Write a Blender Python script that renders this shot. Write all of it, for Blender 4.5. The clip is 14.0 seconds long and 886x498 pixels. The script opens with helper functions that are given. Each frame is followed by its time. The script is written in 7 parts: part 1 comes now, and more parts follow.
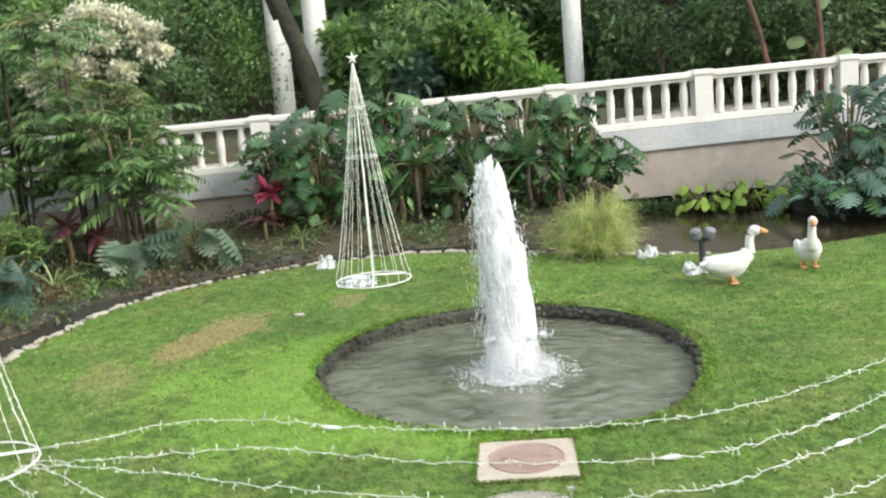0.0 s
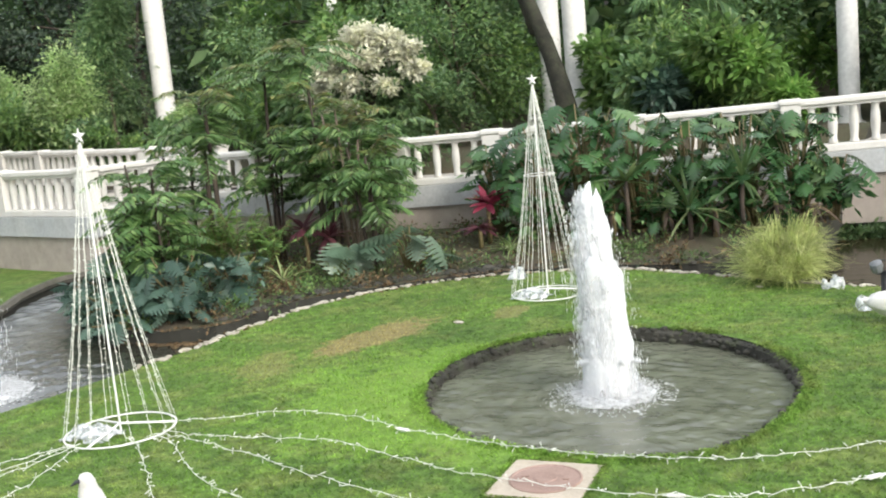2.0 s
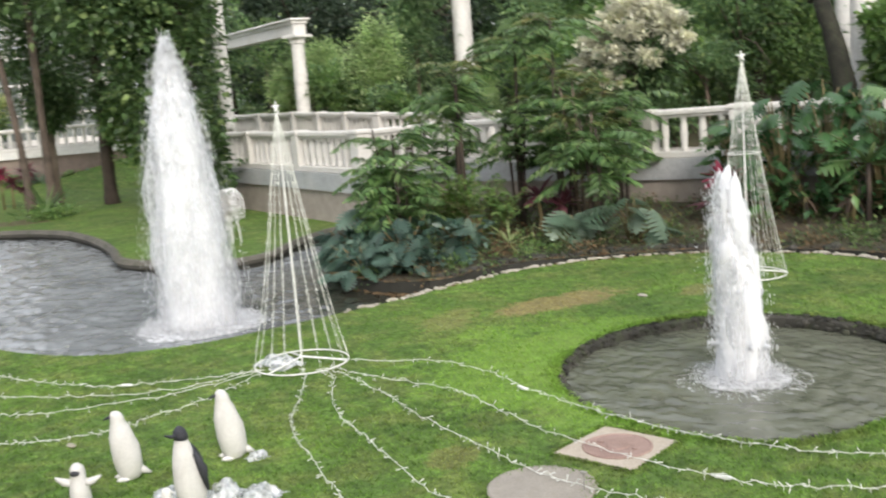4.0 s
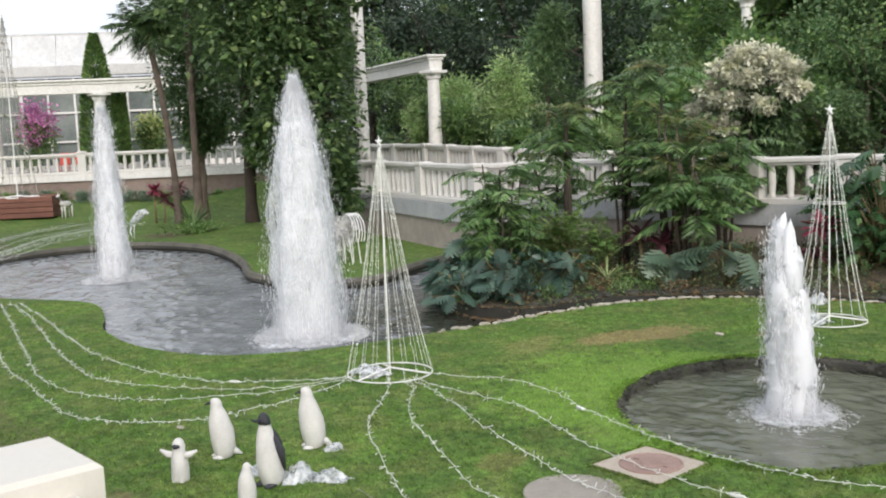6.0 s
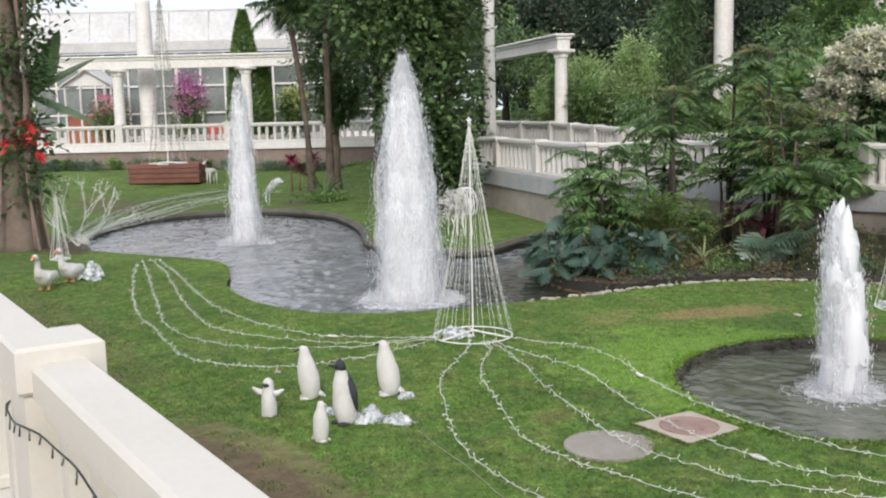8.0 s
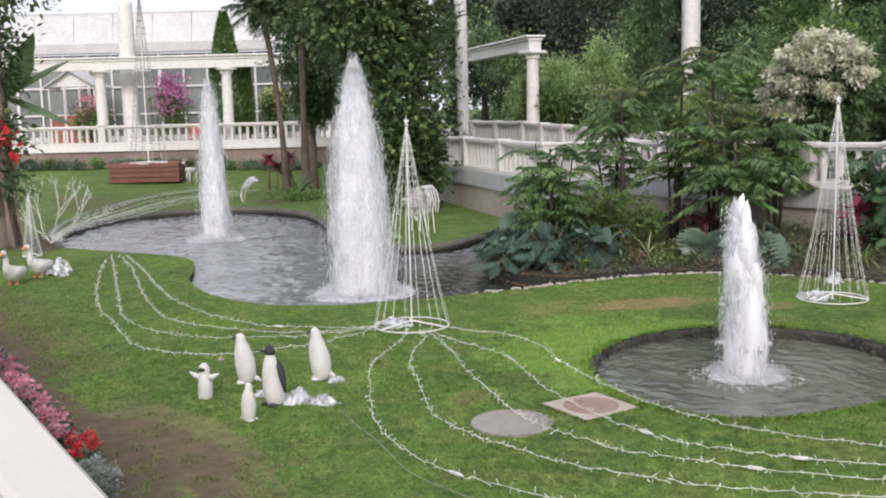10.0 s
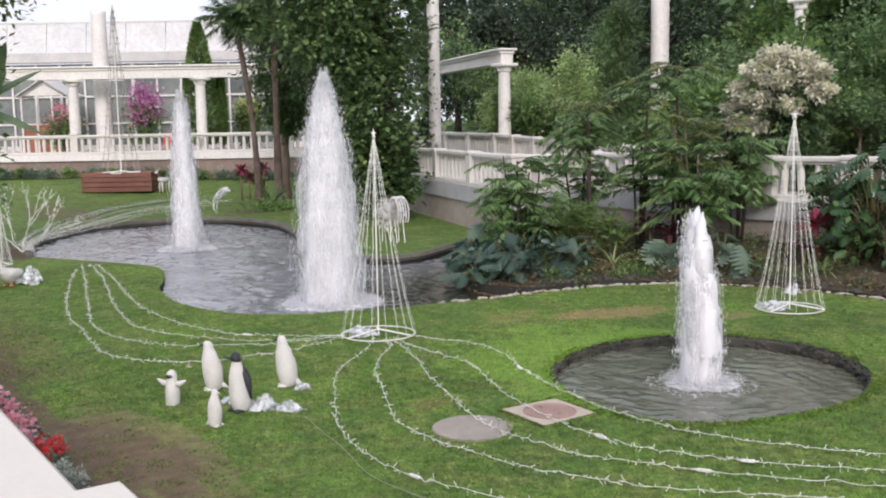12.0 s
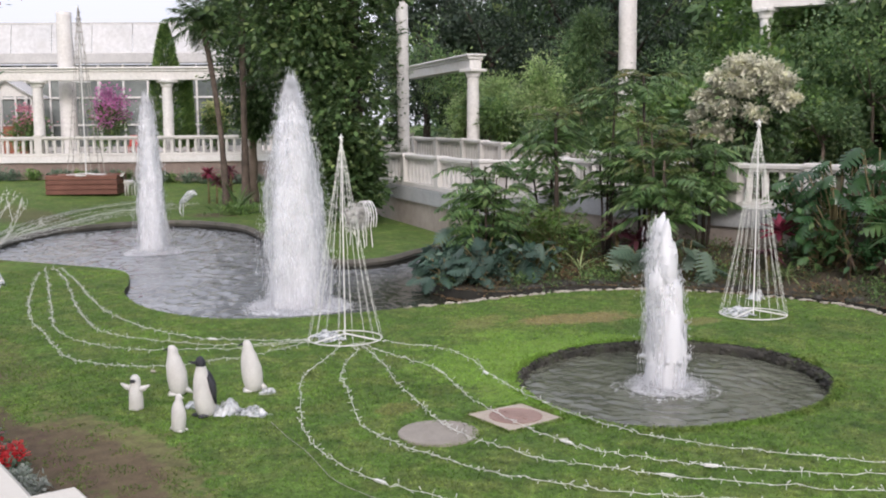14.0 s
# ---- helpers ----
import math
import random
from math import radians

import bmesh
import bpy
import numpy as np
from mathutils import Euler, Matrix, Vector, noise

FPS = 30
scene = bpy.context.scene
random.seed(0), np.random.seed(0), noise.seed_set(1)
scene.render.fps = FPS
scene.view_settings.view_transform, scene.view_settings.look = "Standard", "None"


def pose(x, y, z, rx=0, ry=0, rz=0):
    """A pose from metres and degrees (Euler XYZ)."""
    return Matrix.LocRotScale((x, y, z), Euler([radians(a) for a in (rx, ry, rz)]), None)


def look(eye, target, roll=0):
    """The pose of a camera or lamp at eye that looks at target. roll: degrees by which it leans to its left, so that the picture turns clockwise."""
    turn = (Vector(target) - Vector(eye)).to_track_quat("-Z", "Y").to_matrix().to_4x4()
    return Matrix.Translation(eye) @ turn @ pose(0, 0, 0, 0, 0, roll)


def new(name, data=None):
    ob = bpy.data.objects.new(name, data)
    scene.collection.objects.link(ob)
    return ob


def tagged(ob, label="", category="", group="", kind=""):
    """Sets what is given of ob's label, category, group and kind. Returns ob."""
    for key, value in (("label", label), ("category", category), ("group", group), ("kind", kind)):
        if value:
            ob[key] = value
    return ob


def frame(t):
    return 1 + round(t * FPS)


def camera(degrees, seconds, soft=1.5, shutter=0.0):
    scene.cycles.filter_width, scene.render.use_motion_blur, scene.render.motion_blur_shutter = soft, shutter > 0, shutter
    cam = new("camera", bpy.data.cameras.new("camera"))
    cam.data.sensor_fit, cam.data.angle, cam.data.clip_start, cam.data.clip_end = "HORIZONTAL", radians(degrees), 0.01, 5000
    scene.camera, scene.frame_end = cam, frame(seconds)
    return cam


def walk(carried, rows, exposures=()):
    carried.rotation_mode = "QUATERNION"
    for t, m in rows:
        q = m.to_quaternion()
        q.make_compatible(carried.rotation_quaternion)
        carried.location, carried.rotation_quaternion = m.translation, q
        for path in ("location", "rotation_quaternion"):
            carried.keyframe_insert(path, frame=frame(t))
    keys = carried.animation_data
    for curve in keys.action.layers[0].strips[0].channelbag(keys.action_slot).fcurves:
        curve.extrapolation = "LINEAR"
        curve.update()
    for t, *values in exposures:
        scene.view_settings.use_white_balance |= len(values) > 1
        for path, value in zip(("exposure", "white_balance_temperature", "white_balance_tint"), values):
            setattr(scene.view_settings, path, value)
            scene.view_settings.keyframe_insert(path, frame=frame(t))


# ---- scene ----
cam = camera(47.1, 14.0, soft=2.0, shutter=0.5)
METRES, EYE, TILT, LEAN, TURN = 9.0, 3.186, 0.0, 0.0, 3.0
ROWS = [
    (0.0, 0.0, 0.0, 0.0, -0.88, -10.44, 4.79),
    (0.5, 0.0723, -0.0042, 0.0028, 1.79, -11.82, 4.18),
    (1.0, 0.1453, -0.0148, 0.0053, 6.56, -10.96, 5.51),
    (1.5, 0.2108, -0.0137, 0.0047, 14.09, -10.12, 5.27),
    (2.0, 0.2825, -0.0148, 0.0078, 18.96, -8.69, 5.2),
    (2.5, 0.3511, -0.0093, 0.0048, 20.41, -9.43, 5.0),
    (3.0, 0.4208, -0.0003, 0.006, 24.81, -9.21, 5.39),
    (3.5, 0.4748, 0.0088, 0.005, 31.18, -9.95, 5.3),
    (4.0, 0.5208, 0.0201, 0.0081, 38.35, -9.1, 4.55),
    (6.5, 0.6949, -0.0359, 0.0155, 47.08, -6.79, 2.03),
    (7.0, 0.7277, -0.0468, 0.0175, 47.34, -7.0, 0.64),
    (7.5, 0.7597, -0.0343, 0.0142, 50.81, -6.96, 1.45),
    (8.0, 0.8043, -0.0265, 0.0176, 54.8, -7.85, 1.29),
    (8.5, 0.8402, -0.0158, 0.0187, 54.66, -8.25, 0.2),
    (11.0, 0.961, -0.0019, 0.0205, 54.19, -7.66, 2.23),
    (11.5, 0.9642, -0.0069, 0.0215, 53.56, -7.6, 1.78),
    (12.0, 0.9638, -0.0079, 0.0216, 53.17, -7.31, 0.99),
    (12.5, 0.9635, -0.0067, 0.0214, 52.2, -7.39, 0.92),
    (13.0, 0.964, -0.0062, 0.0213, 51.81, -7.55, 0.77),
    (13.5, 0.9644, -0.0059, 0.0213, 51.64, -7.23, 0.42),
    (14.0, 0.9651, -0.0064, 0.0216, 51.44, -7.06, 0.48),
]
walk(cam, [(t, pose(0, 0, EYE, TILT, LEAN, TURN) @ pose(METRES * x, METRES * y, METRES * z, 90 + pitch, roll, yaw)) for t, x, y, z, yaw, pitch, roll in ROWS],
     exposures=[(0.0, 0.62, 6400, 7), (2.0, 0.59, 6400, 9), (3.0, 0.53, 6425, 11), (4.0, 0.28, 6450, 12), (6.5, -0.02, 6250, 13), (8.5, -0.04, 6250, 15), (11.0, -0.04, 6250, 20), (14.0, -0.12, 6250, 20)])

# ---- world and light ----
world = bpy.data.worlds.new("world")
scene.world = world
world.use_nodes = True
wn = world.node_tree
wn.nodes.clear()
w_out = wn.nodes.new("ShaderNodeOutputWorld")
w_bg = wn.nodes.new("ShaderNodeBackground")
w_sky = wn.nodes.new("ShaderNodeTexSky")
w_sky.sky_type = "NISHITA"
w_sky.sun_disc = False
w_sky.sun_elevation = radians(30)
w_sky.sun_rotation = radians(123)
w_sky.dust_density = 6.0
w_sky.air_density = 1.0
w_sky.ozone_density = 0.6
w_bg.inputs["Strength"].default_value = 0.15
w_cloud = wn.nodes.new("ShaderNodeMix")
w_cloud.data_type = "RGBA"
w_cloud.inputs[0].default_value = 0.72
w_cloud.inputs[7].default_value = (8.6, 8.9, 9.3, 1)
wn.links.new(w_sky.outputs[0], w_cloud.inputs[6])
wn.links.new(w_cloud.outputs[2], w_bg.inputs[0])
wn.links.new(w_bg.outputs[0], w_out.inputs[0])

sun_data = bpy.data.lights.new("sun", "SUN")
sun_data.energy = 2.1
sun_data.angle = radians(20)
sun_data.color = (1.0, 0.96, 0.9)
sun = new("sun", sun_data)
sun.matrix_world = look((34, -22, 25.5), (0, 0, 0))


# ---- materials ----
def nodes_of(name):
    m = bpy.data.materials.new(name)
    m.use_nodes = True
    nt = m.node_tree
    return m, nt, nt.nodes["Principled BSDF"], nt.nodes["Material Output"]


def noise_node(nt, scale, detail=4.0, rough=0.55, vec=None):
    n = nt.nodes.new("ShaderNodeTexNoise")
    n.inputs["Scale"].default_value = scale
    n.inputs["Detail"].default_value = detail
    n.inputs["Roughness"].default_value = rough
    if vec is None:
        vec = nt.nodes.new("ShaderNodeNewGeometry").outputs["Position"]
    nt.links.new(vec, n.inputs["Vector"])
    return n.outputs["Fac"]


def ramp(nt, fac, stops):
    r = nt.nodes.new("ShaderNodeValToRGB")
    nt.links.new(fac, r.inputs[0])
    els = r.color_ramp.elements
    while len(els) < len(stops):
        els.new(0.5)
    for el, (p, c) in zip(els, stops):
        el.position = p
        el.color = (*c, 1) if len(c) == 3 else c
    return r.outputs[0]


def grey(v):
    return (v, v, v)


def mix(nt, fac, a, b, mode="MIX"):
    m = nt.nodes.new("ShaderNodeMix")
    m.data_type = "RGBA"
    m.blend_type = mode
    for sock, val in ((m.inputs[0], fac), (m.inputs[6], a), (m.inputs[7], b)):
        if isinstance(val, (int, float)):
            sock.default_value = val
        elif isinstance(val, tuple):
            sock.default_value = (*val, 1)
        else:
            nt.links.new(val, sock)
    return m.outputs[2]


def bump(nt, bsdf, height, strength=0.3, dist=0.02):
    b = nt.nodes.new("ShaderNodeBump")
    b.inputs["Strength"].default_value = strength
    b.inputs["Distance"].default_value = dist
    nt.links.new(height, b.inputs["Height"])
    nt.links.new(b.outputs[0], bsdf.inputs["Normal"])


def surface(name, c1, c2, rough=0.7, big=0.8, fine=18.0, relief=0.3, metal=0.0, stain=None, amount=0.5, island=0.0, grain=0.35):
    """A surface of two near colours, grain, stains and relief."""
    m, nt, bsdf, _ = nodes_of(name)
    f1 = ramp(nt, noise_node(nt, big, 5), [(0.35, grey(0)), (0.65, grey(1))])
    col = mix(nt, f1, c1, c2)
    f2 = noise_node(nt, fine, 5, 0.65)
    col = mix(nt, grain, col, ramp(nt, f2, [(0.3, grey(0.35)), (0.7, grey(1.0))]), "MULTIPLY")
    if stain:
        f3 = ramp(nt, noise_node(nt, big * 2.3, 6, 0.7), [(0.52, grey(0)), (0.72, grey(amount))])
        col = mix(nt, f3, col, stain)
    if island:
        g = nt.nodes.new("ShaderNodeNewGeometry")
        oi = nt.nodes.new("ShaderNodeObjectInfo")
        add = nt.nodes.new("ShaderNodeMath")
        add.operation = "ADD"
        nt.links.new(g.outputs["Random Per Island"], add.inputs[0])
        nt.links.new(oi.outputs["Random"], add.inputs[1])
        fr = nt.nodes.new("ShaderNodeMath")
        fr.operation = "FRACT"
        nt.links.new(add.outputs[0], fr.inputs[0])
        col = mix(nt, island, col, ramp(nt, fr.outputs[0], [(0.0, grey(0.4)), (1.0, grey(1.0))]), "MULTIPLY")
    nt.links.new(col, bsdf.inputs["Base Color"])
    bsdf.inputs["Roughness"].default_value = rough
    bsdf.inputs["Metallic"].default_value = metal
    if relief:
        bump(nt, bsdf, f2, relief)
    return m


def leafy(name, c1, c2, c3=None, rough=0.45, through_light=0.38, clump=0.9):
    """Leaves: a colour for each leaf, drift from clump to clump, light that shines through."""
    m, nt, bsdf, out = nodes_of(name)
    geo = nt.nodes.new("ShaderNodeNewGeometry")
    oi = nt.nodes.new("ShaderNodeObjectInfo")
    add = nt.nodes.new("ShaderNodeMath")
    add.operation = "ADD"
    nt.links.new(geo.outputs["Random Per Island"], add.inputs[0])
    nt.links.new(oi.outputs["Random"], add.inputs[1])
    fr = nt.nodes.new("ShaderNodeMath")
    fr.operation = "FRACT"
    nt.links.new(add.outputs[0], fr.inputs[0])
    stops = [(0.0, c1), (0.75, c2), (1.0, c3 or c2)]
    col = ramp(nt, fr.outputs[0], stops)
    drift = ramp(nt, noise_node(nt, clump, 3), [(0.32, grey(0.5)), (0.5, grey(0.9)), (0.68, grey(1.35))])
    col = mix(nt, 0.9, col, drift, "MULTIPLY")
    nt.links.new(col, bsdf.inputs["Base Color"])
    bsdf.inputs["Roughness"].default_value = rough
    tr = nt.nodes.new("ShaderNodeBsdfTranslucent")
    nt.links.new(col, tr.inputs["Color"])
    mx = nt.nodes.new("ShaderNodeMixShader")
    mx.inputs[0].default_value = through_light
    nt.links.new(bsdf.outputs[0], mx.inputs[1])
    nt.links.new(tr.outputs[0], mx.inputs[2])
    nt.links.new(mx.outputs[0], out.inputs[0])
    return m


def patch(nt, cx, cy, rx, ry, turn, soft_noise):
    """A mask: 1 inside an uneven ellipse on the ground, 0 outside."""
    mp = nt.nodes.new("ShaderNodeMapping")
    mp.vector_type = "TEXTURE"
    mp.inputs["Location"].default_value = (cx, cy, 0)
    mp.inputs["Rotation"].default_value = (0, 0, radians(turn))
    mp.inputs["Scale"].default_value = (rx, ry, 1000)
    nt.links.new(nt.nodes.new("ShaderNodeNewGeometry").outputs["Position"], mp.inputs["Vector"])
    ln = nt.nodes.new("ShaderNodeVectorMath")
    ln.operation = "LENGTH"
    nt.links.new(mp.outputs[0], ln.inputs[0])
    ad = nt.nodes.new("ShaderNodeMath")
    ad.operation = "ADD"
    nt.links.new(ln.outputs["Value"], ad.inputs[0])
    nt.links.new(soft_noise, ad.inputs[1])
    return soft_step(nt, ad.outputs[0])


def soft_step(nt, value):
    mr = nt.nodes.new("ShaderNodeMapRange")
    mr.interpolation_type = "SMOOTHSTEP"
    mr.inputs["From Min"].default_value = 2.06
    mr.inputs["From Max"].default_value = 1.84
    nt.links.new(value, mr.inputs["Value"])
    return mr.outputs[0]


def lawn_material(name, blades):
    m, nt, bsdf, out = nodes_of(name)
    n_big = noise_node(nt, 0.6, 4)
    n_mid = noise_node(nt, 2.2, 5, 0.6)
    n_fine = noise_node(nt, 30.0, 4, 0.7)
    col = ramp(nt, n_big, [(0.3, (0.083, 0.15, 0.034)), (0.5, (0.113, 0.2, 0.04)), (0.68, (0.157, 0.265, 0.048))])
    col = mix(nt, ramp(nt, n_mid, [(0.45, grey(0)), (0.62, grey(0.75))]), col, (0.188, 0.235, 0.066))
    col = mix(nt, ramp(nt, noise_node(nt, 4.5, 5, 0.7), [(0.5, grey(0)), (0.66, grey(0.45))]), col, (0.068, 0.125, 0.028))
    wob = nt.nodes.new("ShaderNodeMath")
    wob.operation = "MULTIPLY"
    wob.inputs[1].default_value = 1.3
    nt.links.new(noise_node(nt, 1.3, 6, 0.7), wob.inputs[0])
    fine_wob = nt.nodes.new("ShaderNodeMath")
    fine_wob.operation = "MULTIPLY_ADD"
    fine_wob.inputs[1].default_value = 1.1
    nt.links.new(noise_node(nt, 8.0, 5, 0.7), fine_wob.inputs[0])
    nt.links.new(wob.outputs[0], fine_wob.inputs[2])
    w = fine_wob.outputs[0]
    col = mix(nt, 0.8, col, ramp(nt, noise_node(nt, 7.0, 6, 0.72), [(0.34, grey(0.55)), (0.5, grey(0.93)), (0.66, grey(1.25))]), "MULTIPLY")
    col = mix(nt, 0.9, col, ramp(nt, noise_node(nt, 15.0, 5, 0.75), [(0.36, grey(0.55)), (0.5, grey(0.88)), (0.64, grey(1.1))]), "MULTIPLY")
    # lush ring round the small pond, dry turf, bare soil
    col = mix(nt, mix(nt, 0.6, grey(0), patch(nt, -1.0, 9.6, 3.2, 2.6, 10, w)), col, (0.187, 0.32, 0.052))
    spots = (
        (-3.5, 11.8, 0.55, 1.2, -22, 0.75, (0.27, 0.21, 0.1)), (-4.3, 10.3, 0.45, 0.9, 10, 0.45, (0.24, 0.22, 0.09)),
        (-2.0, 13.1, 0.35, 0.5, 0, 0.5, (0.25, 0.2, 0.1)), (-1.0, 6.6, 0.3, 0.35, 0, 0.4, (0.22, 0.17, 0.08)),
        (-1.5, 3.4, 2.6, 0.9, 3, 0.5, (0.22, 0.16, 0.09)), (-1.35, 3.3, 1.9, 0.55, 3, 0.78, (0.145, 0.1, 0.066)), (-2.5, 2.7, 4.0, 0.5, 2, 0.85, (0.13, 0.088, 0.06)), (-9.0, 2.8, 5.5, 0.7, 2, 0.85, (0.13, 0.088, 0.06)), (-9.5, 3.4, 6.0, 0.7, 2, 0.45, (0.17, 0.15, 0.07)),
        (-25.2, 14.6, 1.3, 0.9, 20, 0.8, (0.13, 0.1, 0.065)), (-20, 5.6, 2.6, 1.3, 10, 0.9, (0.09, 0.06, 0.04)), (-30, 9.5, 5, 1.4, 0, 0.5, (0.16, 0.12, 0.07)))
    for cx, cy, rx, ry, turn, k, c in spots[:4] if blades else spots:
        col = mix(nt, mix(nt, k, grey(0), patch(nt, cx, cy, rx, ry, turn, w)), col, c)
    if blades:
        g = nt.nodes.new("ShaderNodeNewGeometry")
        col = mix(nt, 1.0, col, ramp(nt, g.outputs["Random Per Island"], [(0, grey(1.0)), (1, grey(2.2))]), "MULTIPLY")
    else:
        col = mix(nt, 0.8, col, ramp(nt, noise_node(nt, 6.0, 6, 0.75), [(0.34, grey(0.6)), (0.66, grey(1.25))]), "MULTIPLY")
        col = mix(nt, 0.6, col, ramp(nt, n_fine, [(0.3, grey(0.72)), (0.7, grey(1.12))]), "MULTIPLY")
        bump(nt, bsdf, n_fine, 0.5, 0.02)
    nt.links.new(col, bsdf.inputs["Base Color"])
    bsdf.inputs["Roughness"].default_value = 0.8
    bsdf.inputs["Specular IOR Level"].default_value = 0.2
    if blades:
        tr = nt.nodes.new("ShaderNodeBsdfTranslucent")
        nt.links.new(col, tr.inputs["Color"])
        mx = nt.nodes.new("ShaderNodeMixShader")
        mx.inputs[0].default_value = 0.5
        nt.links.new(bsdf.outputs[0], mx.inputs[1])
        nt.links.new(tr.outputs[0], mx.inputs[2])
        nt.links.new(mx.outputs[0], out.inputs[0])
    return m


def water_material(name, deep, ripple, strength, rough=0.03, mottle=0.9, dark_reflection=None, gloss=0.6):
    m, nt, bsdf, out = nodes_of(name)
    mp = nt.nodes.new("ShaderNodeMapping")
    mp.inputs["Scale"].default_value = (1.0, 1.25, 1.0)
    nt.links.new(nt.nodes.new("ShaderNodeNewGeometry").outputs["Position"], mp.inputs[0])
    bump(nt, bsdf, noise_node(nt, ripple, 2.5, 0.45, mp.outputs[0]), strength, 0.04)
    murk = mix(nt, ramp(nt, noise_node(nt, mottle, 5, 0.6), [(0.35, grey(0)), (0.7, grey(1))]), deep, tuple(1.7 * c for c in deep))
    if dark_reflection:
        # mirrored dark bank plants painted into an arm of the pond: its middle, half-widths and colour
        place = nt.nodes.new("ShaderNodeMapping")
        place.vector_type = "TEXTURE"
        place.inputs["Location"].default_value = (*dark_reflection[0], 0)
        place.inputs["Scale"].default_value = (*dark_reflection[1], 1000.0)
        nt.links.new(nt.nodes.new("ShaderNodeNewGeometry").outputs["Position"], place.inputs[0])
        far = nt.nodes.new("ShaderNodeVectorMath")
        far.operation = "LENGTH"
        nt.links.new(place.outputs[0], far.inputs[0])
        murk = mix(nt, ramp(nt, far.outputs["Value"], [(0.55, grey(0)), (1.0, grey(1))]), dark_reflection[2], murk)
    nt.links.new(murk, bsdf.inputs["Base Color"])
    bsdf.inputs["Roughness"].default_value = rough
    bsdf.inputs["IOR"].default_value = 1.333
    bsdf.inputs["Specular IOR Level"].default_value = gloss
    return m


def foam_material(name, solid, scale, tall=0.07, edge=0.1):
    """White water: a lacy sheet that lets some of what lies behind show."""
    m, nt, bsdf, out = nodes_of(name)
    bsdf.inputs["Base Color"].default_value = (0.97, 0.985, 1.0, 1)
    bsdf.inputs["Roughness"].default_value = 0.35
    tl = nt.nodes.new("ShaderNodeBsdfTranslucent")
    tl.inputs["Color"].default_value = (0.98, 0.99, 1.0, 1)
    m1 = nt.nodes.new("ShaderNodeMixShader")
    m1.inputs[0].default_value = 0.45
    nt.links.new(bsdf.outputs[0], m1.inputs[1])
    nt.links.new(tl.outputs[0], m1.inputs[2])
    tp = nt.nodes.new("ShaderNodeBsdfTransparent")
    mp = nt.nodes.new("ShaderNodeMapping")
    mp.inputs["Scale"].default_value = (1, 1, tall)
    nt.links.new(nt.nodes.new("ShaderNodeNewGeometry").outputs["Position"], mp.inputs[0])
    f = ramp(nt, noise_node(nt, scale, 5, 0.7, mp.outputs[0]), [(solid - edge, grey(0)), (solid + edge, grey(1))])
    m2 = nt.nodes.new("ShaderNodeMixShader")
    nt.links.new(f, m2.inputs[0])
    nt.links.new(tp.outputs[0], m2.inputs[1])
    nt.links.new(m1.outputs[0], m2.inputs[2])
    nt.links.new(m2.outputs[0], out.inputs[0])
    return m


def film_material(name):
    """Crumpled clear film: glossy, milky in the folds, see-through between them."""
    m, nt, bsdf, out = nodes_of(name)
    n = noise_node(nt, 14.0, 5, 0.7)
    nt.links.new(ramp(nt, n, [(0.35, (0.4, 0.44, 0.46)), (0.65, (0.82, 0.84, 0.85))]), bsdf.inputs["Base Color"])
    bsdf.inputs["Roughness"].default_value = 0.16
    bump(nt, bsdf, noise_node(nt, 30.0, 4, 0.7), 0.8, 0.02)
    tp = nt.nodes.new("ShaderNodeBsdfTransparent")
    mx = nt.nodes.new("ShaderNodeMixShader")
    nt.links.new(ramp(nt, noise_node(nt, 9.0, 4, 0.6), [(0.35, grey(0.15)), (0.6, grey(0.95))]), mx.inputs[0])
    nt.links.new(tp.outputs[0], mx.inputs[1])
    nt.links.new(bsdf.outputs[0], mx.inputs[2])
    nt.links.new(mx.outputs[0], out.inputs[0])
    return m


M_LAWN = lawn_material("lawn", False)
M_BLADE = lawn_material("grass_blades", True)
M_SOIL = surface("bank_soil", (0.075, 0.055, 0.036), (0.06, 0.066, 0.03), 0.95, 1.6, 22, 0.9, stain=(0.03, 0.025, 0.018), amount=0.8)
M_BED = surface("pond_bed", (0.035, 0.033, 0.026), (0.025, 0.027, 0.02), 0.8, 1.0, 12, 0.3)
M_WATER = water_material("pond_water", (0.16, 0.171, 0.176), 14.0, 0.12, dark_reflection=((-6.6, 13.6), (5.2, 5.4), (0.035, 0.034, 0.025)))
M_WATER_SMALL = water_material("basin_water", (0.085, 0.09, 0.066), 12.0, 0.22, 0.05, 2.2)
# base colour darkened and gloss cut to stand for bank plants mirrored in the stream
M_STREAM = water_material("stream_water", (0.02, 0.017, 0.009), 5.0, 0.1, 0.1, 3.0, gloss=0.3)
M_FOAM = foam_material("foam", 0.12, 12, 0.12, 0.2)
M_FROTH = foam_material("froth", 0.46, 11, 1.0, 0.14)
M_LACE = foam_material("foam_lace", 0.62, 13, 1.0, 0.1)
M_SPRAY = foam_material("spray_veil", 0.52, 16, 0.07, 0.45)
M_MIST = foam_material("outer_spray", 0.8, 18, 0.08, 0.5)
M_DROP = foam_material("water_drop", 0.1, 5, 1.0)
M_WHITE = surface("aged_white_paint", (0.6, 0.585, 0.545), (0.66, 0.645, 0.605), 0.65, 1.3, 24, 0.2, stain=(0.48, 0.45, 0.39), amount=0.4, grain=0.16)
M_WHITE_FAR = surface("white_plaster", (0.74, 0.72, 0.68), (0.8, 0.79, 0.76), 0.7, 0.6, 9, 0.15, stain=(0.5, 0.48, 0.43), amount=0.5)
